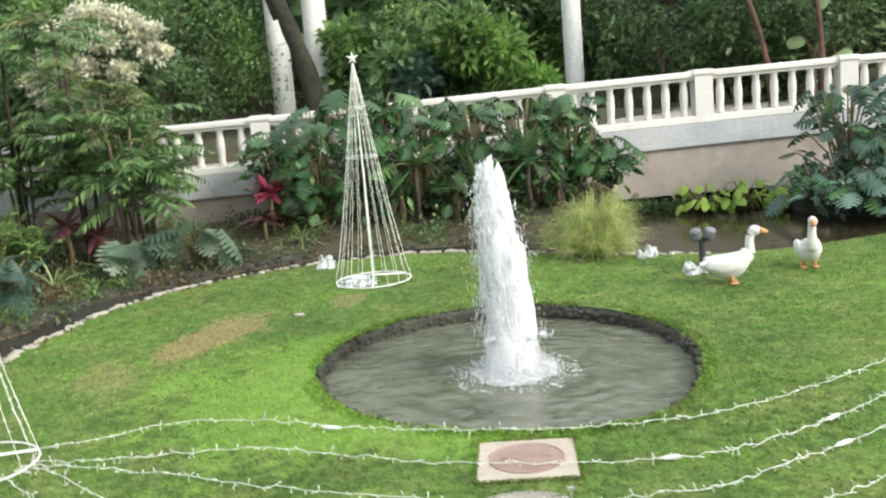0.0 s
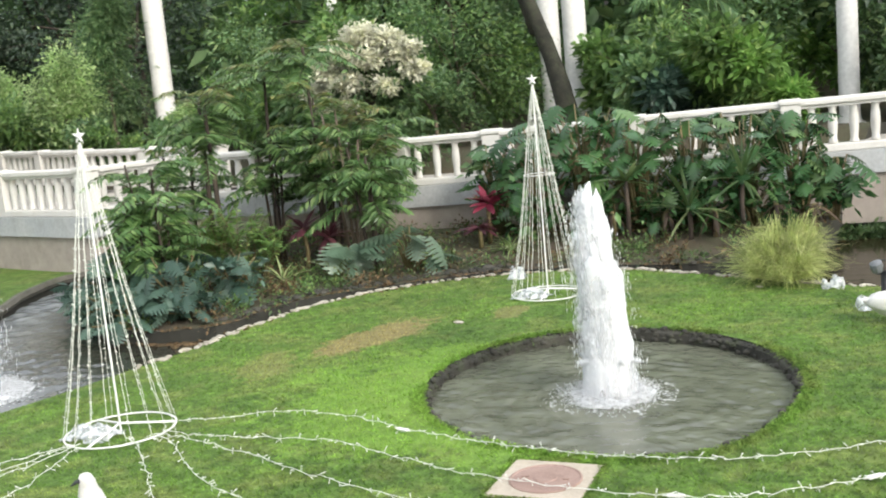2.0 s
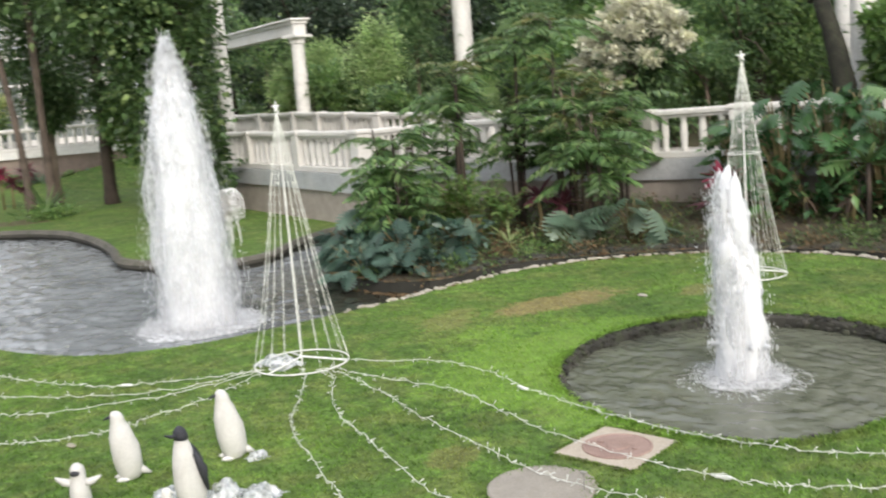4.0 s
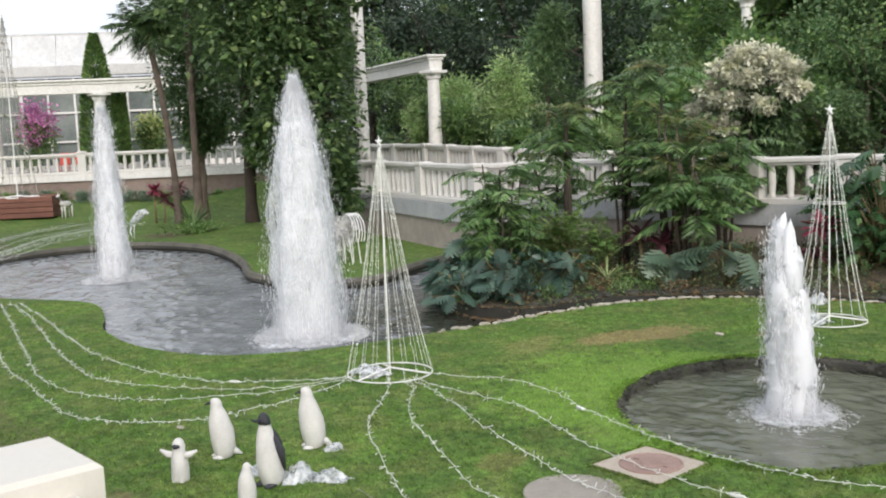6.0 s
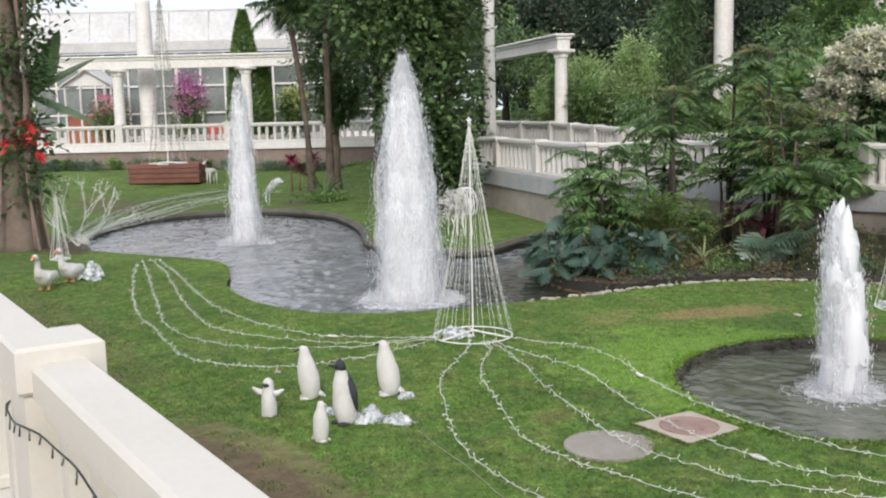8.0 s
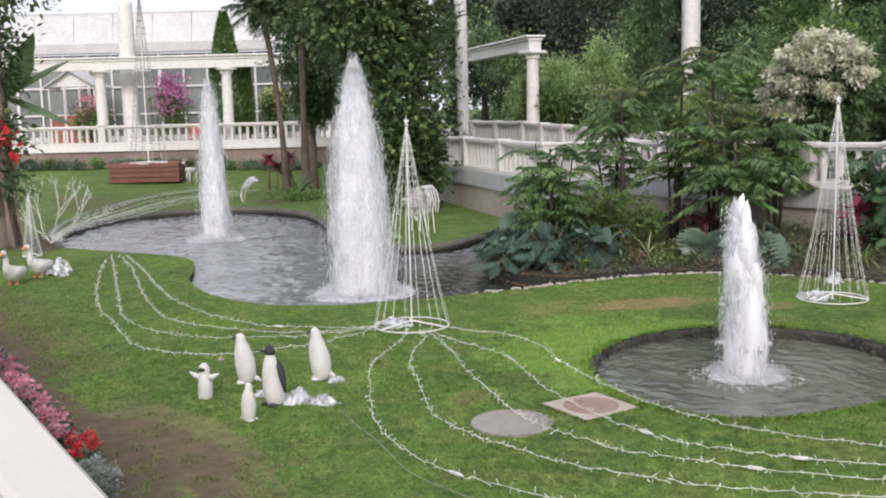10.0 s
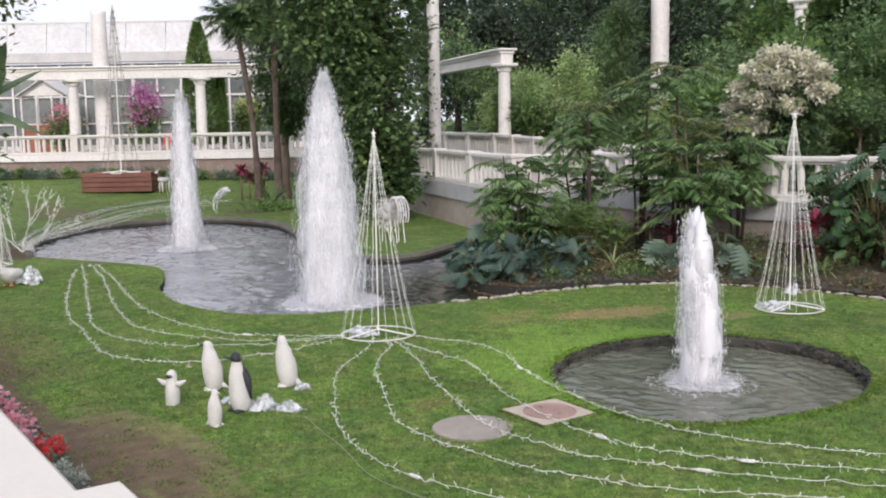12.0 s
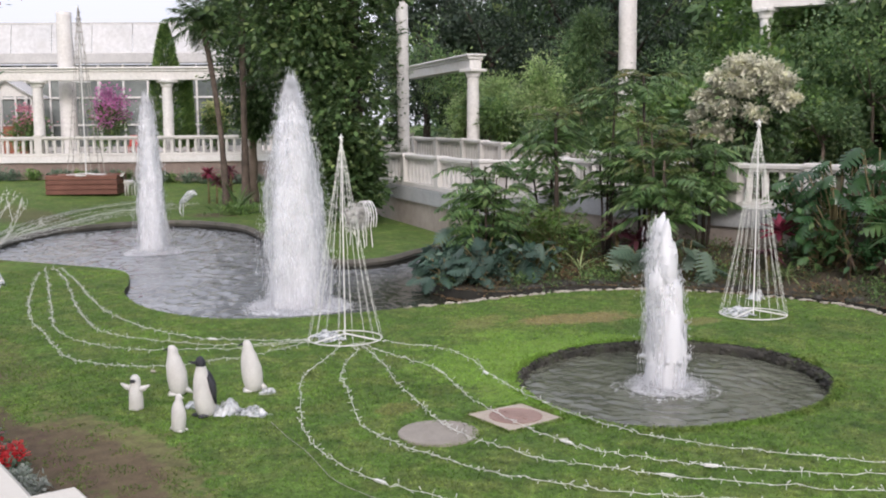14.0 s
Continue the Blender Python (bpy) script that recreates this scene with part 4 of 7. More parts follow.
# grass growing over the covers' edges
n = 2600
a = rng.uniform(0, 2 * math.pi, n)
k = np.array([noise.noise((2 * math.cos(q), 2 * math.sin(q), 6.0)) for q in a])
r = 0.44 - np.abs(rng.normal(0, 0.04, n)) * (1 + 2.0 * np.clip(k, 0, 1))
disc_p = np.column_stack([0.06 + r * np.cos(a), 6.47 + r * np.sin(a)])[: n // 2]
e = rng.uniform(-1, 1, n // 2)
s = rng.integers(0, 4, n // 2)
d = 0.42 - np.abs(rng.normal(0, 0.015, n // 2))
slab_p = np.column_stack([0.12 + np.where(s < 2, e * 0.42, np.where(s == 2, d, -d)), 7.48 + np.where(s < 2, np.where(s == 0, d, -d), e * 0.4)])
p = np.vstack([disc_p, slab_p])
p = np.column_stack([p, [ground_z(x, y) + 0.01 for x, y in p]])
v, f = leaf_arrays(p, rng.normal(0, 0.6, (len(p), 3)) + (0, 0, 0.8), 0.05, 0.012, droop=0.6)
tagged(soup("edge_grass", v, f, M_BLADE), "grass creeping over the edges of the covers", "grass", kind="stuff")


# ---- fountains ----
wet = np.random.default_rng(23)


def streaks(p, size, stretch, lean=None):
    """Drops drawn out by their fall: slim three-sided grains, pointed at both ends."""
    n = len(p)
    s = size * (0.5 + 1.0 * wet.random((n, 1)))
    ln = s * stretch * (0.5 + 1.0 * wet.random((n, 1)))
    way = unit(np.column_stack([0.1 * wet.normal(size=n), 0.1 * wet.normal(size=n), np.ones(n)]) if lean is None else lean)
    a = wet.uniform(0, 2 * math.pi, n)
    rows = [p - way * ln, p + way * ln]
    for k in range(3):
        q = a + 2.0944 * k
        rows.append(p + np.column_stack([np.cos(q), np.sin(q), 0 * q]) * s)
    v = np.stack(rows, 1).reshape(-1, 3)
    f = np.array([(0, 3, 2), (0, 4, 3), (0, 2, 4), (1, 2, 3), (1, 3, 4), (1, 4, 2)])
    return v, (5 * np.arange(n)[:, None, None] + f[None]).reshape(-1, 3)


def blob(c, r, h, seed, segs=10, rings=9):
    """A ragged lump of white water, stretched upwards."""
    vs = []
    for i in range(rings + 1):
        e = math.pi * i / rings
        for j in range(segs):
            a = 2 * math.pi * j / segs
            d = Vector((math.sin(e) * math.cos(a), math.sin(e) * math.sin(a), math.cos(e)))
            k = 1 + 0.55 * noise.noise(d * 1.6 + Vector((seed, 0, 0))) + 0.3 * noise.noise(d * 4.0 + Vector((0, seed, 0)))
            vs.append((c[0] + r * k * d.x, c[1] + r * k * d.y, c[2] + h * k * d.z))
    fs = [(i * segs + j, i * segs + (j + 1) % segs, (i + 1) * segs + (j + 1) % segs, (i + 1) * segs + j) for i in range(rings) for j in range(segs)]
    return np.array(vs), fs


def fountain(at, height, profile, lean, splash, label, grain, n_fine, core, lumps=0):
    """A foaming jet. profile: rows of (share of the height, radius). A ragged core, sheets of falling spray,
    strands of drops that thin out sideways, and a churned ring where the water falls back."""
    t = thing("fountain_jet", at, label, "fountain", "fountain jets")
    us, rs = zip(*profile)

    def radius(u):
        return np.interp(u, us, rs)

    def axis(u):
        return lean * np.asarray(u) ** 1.6

    def sheet(name, k, mat, seed, amp, top):
        segs, rings = 30, 64
        vs = []
        for i in range(rings + 1):
            u = i / rings * top
            for j in range(segs):
                a = 2 * math.pi * j / segs
                w = 1 + amp * noise.noise((2.0 * math.cos(a) + seed, 2.0 * math.sin(a), u * height * 0.8)) + 0.6 * amp * noise.noise((6 * math.cos(a) + seed, 6 * math.sin(a), u * height * 1.6))
                r = k * radius(u) * w
                z = u * height * (1 + 0.05 * noise.noise((4 * math.cos(a), 4 * math.sin(a), seed)) * (u > 0.7) * (u - 0.7) / 0.3)
                vs.append((r * math.cos(a) + axis(u), r * math.sin(a), z))
        fs = [(i * segs + j, i * segs + (j + 1) % segs, (i + 1) * segs + (j + 1) % segs, (i + 1) * segs + j) for i in range(rings) for j in range(segs)]
        Geo().add(vs, fs).object(name, mat, t, smooth=True)

    if lumps:
        # a low jet: lumps of broken water heaped round the stem
        vs, fs, o = [], [], 0
        for k in range(lumps):
            u = (k + wet.random()) / lumps
            a, q = wet.uniform(0, 2 * math.pi), wet.random() ** 0.7
            r = radius(u) * (0.66 - 0.45 * u) * q
            size = radius(u) * wet.uniform(0.4, 0.7)
            tall = min(size * wet.uniform(2.5, 5.5), max(0.06, height * (1.03 - u)))
            v, f = blob((r * math.cos(a) + axis(u), r * math.sin(a), u * height), size, tall, 3.7 * k)
            vs.append(v)
            fs += [tuple(i + o for i in face) for face in f]
            o += len(v)
        tagged(Geo().add(np.concatenate(vs), fs).object("core", M_FOAM, t, smooth=True), "lumps of broken white water", kind="stuff")
    else:
        sheet("core", core, M_FOAM, 1.7, 0.35, 0.985)
    sheet("veil", 0.5 + core * 0.45, M_SPRAY, 8.1, 0.3, 0.96)
    sheet("veil", 0.94, M_MIST, 3.3, 0.35, 0.9)

    def strands(n, inner, outer, jitter, low=0.0):
        """Points gathered in falling strands."""
        m = max(30, n // 14)
        a0, q0, u0, du = wet.uniform(0, 2 * math.pi, m), wet.random(m), wet.random(m), wet.uniform(0.05, 0.3, m)
        k = wet.integers(0, m, n)
        u = np.clip(u0[k] + du[k] * (wet.random(n) - 0.5), low, 1.0)
        r = radius(u) * (inner + (outer - inner) * q0[k] ** 1.3) + np.abs(wet.normal(0, jitter, n))
        a = a0[k] + wet.normal(0, 0.06, n)
        return np.column_stack([r * np.cos(a) + axis(u), r * np.sin(a), u * height * (1 + 0.025 * np.abs(wet.normal(size=n)) * (u > 0.85))])

    parts = [streaks(strands(n_fine, 0.5, 1.02, 0.02), grain, 14.0), streaks(strands(n_fine // 3, 0.85, 1.3, 0.04), grain * 0.9, 9.0)]
    if lumps:
        parts.append(streaks(strands(420, 0.7, 1.25, 0.05, 0.2), grain * 2.4, 5.0))
        # drops thrown clear of the stem
        n = 150
        u = wet.uniform(0.25, 1.0, n)
        a = wet.uniform(0, 2 * math.pi, n)
        r = radius(u) * wet.uniform(1.0, 2.0, n)
        parts.append(streaks(np.column_stack([r * np.cos(a) + axis(u), r * np.sin(a), u * height]), grain * 1.6, 2.5))
    v, f = join(parts)
    tagged(soup("spray", v, f, M_DROP, t), "white falling drops", kind="stuff")

    foot = radius(0.0)
    n = n_fine + int(9000 * splash)
    a = wet.uniform(0, 2 * math.pi, n)
    r = np.abs(wet.normal(foot * 1.05, (splash - foot) * 0.38, n))
    lift = np.abs(wet.normal(0, 0.075, n)) * np.clip(1.4 - r / splash, 0.05, 1) * (splash / 0.6) ** 0.4
    ring = np.column_stack([r * np.cos(a), r * np.sin(a), lift + 0.008])
    out = np.column_stack([np.cos(a), np.sin(a), 0.8 * wet.random(n)]) + 0.4 * wet.normal(size=(n, 3))
    v, f = streaks(ring, grain * 1.2, 3.0, out)
    tagged(soup("splash", v, f, M_DROP, t), "white splashing drops", kind="stuff")
    for inner, outer, mat in ((0.0, foot * 1.25, M_FROTH), (foot * 0.75, splash * (0.7 if lumps else 0.95), M_FROTH), (foot, splash * 1.1, M_LACE)):
        foam_ring(t, inner, outer, mat, at[0] + outer)


def foam_ring(t, inner, outer, mat, seed):
    """A low ragged ring of froth on the water, highest near its inner edge."""
    vs, segs, rings = [], 44, 8
    for i in range(rings + 1):
        for j in range(segs):
            a = 2 * math.pi * j / segs
            u = i / rings
            r = inner + (outer - inner) * u * (1 + 0.3 * noise.noise((2.5 * math.cos(a), 2.5 * math.sin(a), seed)))
            h = 0.075 * (1 - u) ** 1.2 * u ** 0.25 * (outer / 0.6) ** 0.5 * (1 + 0.9 * noise.noise((r * 9 * math.cos(a), r * 9 * math.sin(a), 2.0))) + 0.014
            vs.append((r * math.cos(a), r * math.sin(a), h))
    fs = [(i * segs + j, (i + 1) * segs + j, (i + 1) * segs + (j + 1) % segs, i * segs + (j + 1) % segs) for i in range(rings) for j in range(segs)]
    Geo().add(vs, fs).object("foam_patch", mat, t, smooth=True)


fountain((0.1, 9.95, 0.02), 2.05, ((0, 0.25), (0.25, 0.235), (0.55, 0.215), (0.8, 0.16), (0.95, 0.1), (1.0, 0.04)), -0.16, 0.62, "white foaming water jet in the round basin", 0.0028, 7000, 0.7, 44)
fountain((-8.2, 9.1, WATER_Z), 4.1, ((0, 0.64), (0.25, 0.58), (0.5, 0.51), (0.7, 0.41), (0.85, 0.28), (0.95, 0.17), (1.0, 0.07)), -0.08, 1.0, "tall broad white fountain jet in the winding pond", 0.003, 18000, 0.7)
fountain((-18.05, 9.85, WATER_Z), 4.05, ((0, 0.42), (0.3, 0.37), (0.55, 0.31), (0.8, 0.24), (0.93, 0.18), (1.0, 0.08)), -0.05, 0.85, "slim white fountain jet at the back of the pond", 0.0038, 7000, 0.72)


# ---- crumpled plastic ----
def crumple(g, c, sx, sy, h, seed, n=14):
    """A crumpled sheet, heaped in the middle."""
    vs = []
    for i in range(n + 1):
        for j in range(n + 1):
            u, w = 2 * i / n - 1, 2 * j / n - 1
            k = max(0.0, 1 - 0.9 * (u * u + w * w)) ** 0.6
            q = 0.9 * noise.noise((u * 1.8 + seed, w * 1.8, 0)) + 0.45 * (0.5 - abs(noise.noise((u * 3.6 + seed, w * 3.6, 3))) * 2)
            vs.append((c[0] + sx * u * (1 + 0.3 * q), c[1] + sy * w * (1 - 0.3 * q), c[2] + max(0.004, h * k * (0.7 + q))))
    m = n + 1
    g.add(vs, [(i * m + j, (i + 1) * m + j, (i + 1) * m + j + 1, i * m + j + 1) for i in range(n) for j in range(n)])
    return g


# ---- light cones and light strings ----
def bulbs(g, pts, size, mat=0, every=1):
    for p in pts[::every]:
        d = Vector(rng.normal(size=3)).normalized() * size * 3.2
        g.tube([Vector(p) - d * 0.2, Vector(p) + d], [size * 0.6, size], 4, mat)


def light_cone(x, y, height, rad, strings, label, rings=(0.0,), star=True, wire=M_STRING, rod=0.011, clutter=True, bulb=0.0065, base=None):
    z = ground_z(x, y) if base is None else base
    t = thing("light_cone", (x, y, z), label, "light cone", "cone-shaped light trees")
    for u in rings:
        g = Geo()
        r = rad * (1 - u)
        g.tube([(r * math.cos(a), r * math.sin(a), 0.03 + u * height) for a in np.linspace(0, 2 * math.pi, 36, endpoint=False)], rod * (0.5 if u else 0.85), 6, closed=True)
        g.object("ring", M_FRAME, t, "white metal hoop")
    for k in range(3):
        a = 2 * math.pi * k / 3 + 0.6
        g = Geo()
        g.tube([(0, 0, 0.1), (rad * math.cos(a), rad * math.sin(a), 0.03)], rod * 1.1, 6)
        g.object("spoke", M_FRAME, t)
    g = Geo()
    g.tube([(0, 0, 0), (0, 0, height)], rod, 8)
    g.object("pole", M_FRAME, t, "white metal pole")
    for k in range(strings):
        a = 2 * math.pi * k / strings + rng.uniform(-0.04, 0.04)
        n = 26
        pts = []
        for i in range(n + 1):
            u = i / n
            r = rad * (1 - u) * (1 - 0.1 * math.sin(math.pi * u)) + 0.012
            pts.append((r * math.cos(a) + rng.normal(0, 0.003), r * math.sin(a) + rng.normal(0, 0.003), 0.03 + u * (height - 0.05)))
        g = Geo()
        g.tube(pts, 0.0035 * rod / 0.012, 4)
        bulbs(g, pts[1:-1], bulb * rod / 0.012)
        g.object("light_string", wire, t)
    if star:
        g = Geo()
        vs = [(0.03 * math.sin(q) if i % 2 else 0.09 * math.sin(q), 0, height + 0.06 + (0.035 if i % 2 else 0.09) * math.cos(q)) for i, q in enumerate(np.linspace(0, 2 * math.pi, 10, endpoint=False))]
        vs += [(0, -0.02, height + 0.06), (0, 0.02, height + 0.06)]
        g.add(vs, [(i, (i + 1) % 10, 10) for i in range(10)] + [((i + 1) % 10, i, 11) for i in range(10)])
        g.object("star", M_FRAME, t, "small white star")
    if clutter:
        crumple(Geo(), (-rad * 0.4, -rad * 0.3, 0.01), rad * 0.5, rad * 0.36, 0.13, x).object("plastic_wrap", M_FILM, t, "crumpled clear plastic bundle")
    return t


light_cone(-4.6, 8.02, 3.0, 0.56, 18, "white cone-shaped light tree with a star on the lawn", (0.0,))
light_cone(-1.76, 14.1, 3.08, 0.53, 18, "white cone-shaped light tree with two hoops on the lawn", (0.0, 0.57))
light_cone(-17.3, 5.0, 1.5, 0.22, 12, "small white light cone beside the pond", (0.0,), False, bulb=0.008)


def string_line(pts, label, spike=0.05, height=0.05):
    """A string of lights laid over the lawn on short pegs."""
    line = catmull(pts, 8)
    out = []
    for a, b in zip(line, line[1:]):
        m = max(1, int(np.linalg.norm(b - a) / 0.08))
        for i in range(m):
            p = a + (b - a) * i / m
            out.append((p[0] + rng.normal(0, 0.008), p[1] + rng.normal(0, 0.008), ground_z(*p) + height + rng.normal(0, 0.008)))
    g = Geo()
    g.tube(out, 0.0033, 5)
    for p in out + out[::2]:
        d = Vector((rng.normal(), rng.normal(), 0.6 * rng.normal() + 0.1)).normalized() * spike * (0.6 + 0.7 * rng.random())
        g.tube([p, Vector(p) + d], [0.002, 0.005], 4)
    for p in out[::9]:
        g.tube([p, (p[0], p[1], p[2] - height - 0.03)], 0.003, 4)
    ob = g.object("light_string", M_STRING)
    return tagged(ob, label, "light string", "light strings on the lawn")


FAN = [
    [(-4.15, 8.3), (-3.6, 8.45), (-3.0, 8.72), (-2.2, 8.62), (-1.5, 8.35), (-0.8, 8.16), (-0.15, 8.02), (0.5, 7.95), (1.1, 7.97), (1.75, 8.1), (2.4, 8.4), (2.95, 8.74), (3.5, 9.15), (5.0, 10.3)],
    [(-4.05, 8.0), (-3.4, 7.94), (-2.8, 7.96), (-2.1, 7.96), (-1.35, 7.7), (-0.5, 7.43), (0.4, 7.26), (1.25, 7.24), (1.7, 7.33), (2.2, 7.58), (2.65, 7.86), (3.1, 8.2), (3.65, 8.75), (4.8, 9.8)],
    [(-4.05, 7.92), (-3.5, 7.8), (-2.75, 7.55), (-1.9, 7.2), (-1.0, 6.91), (-0.25, 6.66), (0.3, 6.57), (0.9, 6.62), (1.45, 6.72), (1.95, 7.0), (2.45, 7.27), (3.2, 7.8), (3.85, 8.35), (5.0, 9.4)],
    [(-4.1, 7.85), (-3.7, 7.7), (-2.86, 6.95), (-1.68, 6.4), (-0.72, 5.95), (-0.2, 5.87), (0.3, 5.89), (0.8, 5.98), (1.4, 6.1), (1.95, 6.36), (2.45, 6.62), (3.3, 7.33), (4.6, 8.5)],
    [(-4.3, 7.75), (-3.95, 7.5), (-2.87, 6.4), (-1.8, 5.8), (-0.88, 5.34), (-0.05, 5.13), (0.9, 5.13), (1.8, 5.42), (2.7, 5.95), (3.6, 6.75), (4.8, 7.8)],
    [(-4.75, 7.5), (-5.35, 6.8), (-5.85, 6.38), (-6.4, 6.11), (-7.2, 5.92), (-8.1, 5.83), (-9.25, 5.83), (-11.0, 6.07), (-13.2, 6.44), (-15.4, 6.7)],
    [(-4.75, 7.45), (-5.2, 6.45), (-6.1, 5.8), (-6.87, 5.41), (-7.45, 5.26), (-8.1, 5.25), (-9.6, 5.47), (-11.4, 5.84), (-13.8, 6.36), (-15.7, 6.6)],
    [(-4.7, 7.45), (-5.0, 6.44), (-5.6, 5.51), (-6.1, 5.12), (-6.6, 4.86), (-7.3, 4.71), (-8.3, 4.71), (-10.3, 5.17), (-12.7, 5.75), (-15.7, 6.45)],
    [(-4.65, 7.42), (-4.45, 6.5), (-4.48, 5.9), (-4.5, 5.45), (-4.7, 5.08), (-5.05, 4.74), (-5.4, 4.5), (-5.9, 4.3), (-6.8, 4.33), (-8.1, 4.47), (-9.0, 4.55), (-10.5, 4.83), (-13.0, 5.5), (-15.2, 6.2)],
]
for line in FAN:
    string_line(line, "pale string of small lights laid in a curve over the lawn")
outer_arc = np.array([(-19.5, 6.0), (-21.4, 6.25), (-24.2, 7.3), (-27.3, 8.9), (-31.0, 11.4), (-33.0, 14.5)])
inner_arc = np.array([(-19.4, 6.15), (-20.9, 6.5), (-22.4, 7.6), (-24.6, 9.6), (-27.0, 11.9), (-28.6, 15.0)])
for k in range(10):
    w = (k / 9.0) ** 0.8
    row = outer_arc * (1 - w) + inner_arc * w + np.cumsum(rng.normal(0, 0.3, (6, 2)), axis=0) * np.linspace(0, 1, 6)[:, None]
    string_line(row, "pale string of small lights trailing over the far lawn", spike=0.09, height=0.07)
g = Geo()
dark = catmull([(-1.45, 5.23), (-0.8, 5.12), (-0.35, 5.07), (0.1, 4.98), (0.65, 4.88), (1.35, 4.96), (2.2, 5.2)], 6)
g.tube([(x, y, ground_z(x, y) + 0.018) for x, y in dark], 0.003, 5)
tagged(g.object("power_cable", M_GREYWIRE), "thin grey cable lying in the grass", "cable")
for x, y, turn in ((2.58, 7.84, 40), (2.5, 7.33, 30), (-1.54, 8.35, -20), (0.97, 5.16, 10), (1.2, 7.26, 5), (-5.85, 6.4, 35)):
    g = Geo()
    g.box((0, 0, 0.016), (0.13, 0.035, 0.03), ch=0.008)
    g.tube([(-0.1, 0, 0.016), (0.1, 0, 0.016)], 0.006, 6)
    ob = g.object("cable_connector", M_FRAME, at=pose(x, y, ground_z(x, y) + 0.025, 0, 0, turn))
    tagged(ob, "small white cable connector on a light string", "connector", "cable connectors on the lawn")


def light_branches():
    t = thing("light_branch_tree", (-19.6, 5.9, ground_z(-19.6, 5.9)), "bare branching light tree wound with pale strings", "light tree")

    def limb(g, p, d, ln, r, depth):
        q = p + d * ln
        g.tube([p, p + d * ln * 0.5 + Vector(rng.normal(size=3)) * 0.03, q], [r, r * 0.85, r * 0.7], 5)
        for k in range(int(ln / 0.06)):
            s = p + d * ln * k * 0.06 / ln
            g.tube([s, s + Vector(rng.normal(size=3)) * 0.035], 0.006, 4)
        if depth:
            for k in range(2 + (depth > 2)):
                limb(g, q, (d + Vector(rng.normal(size=3)) * 0.38 + Vector((0, 0, 0.2))).normalized(), ln * 0.75, r * 0.7, depth - 1)

    g = Geo()
    for d in ((-0.5, -0.9, 1.0), (-0.2, -0.3, 1.0), (0.05, 0.3, 1.0), (0.5, 0.9, 0.8)):
        limb(g, Vector((0, 0, 0)), Vector(d).normalized(), 0.7, 0.012, 3)
    g.object("branch_frame", M_STRING, t)


light_branches()


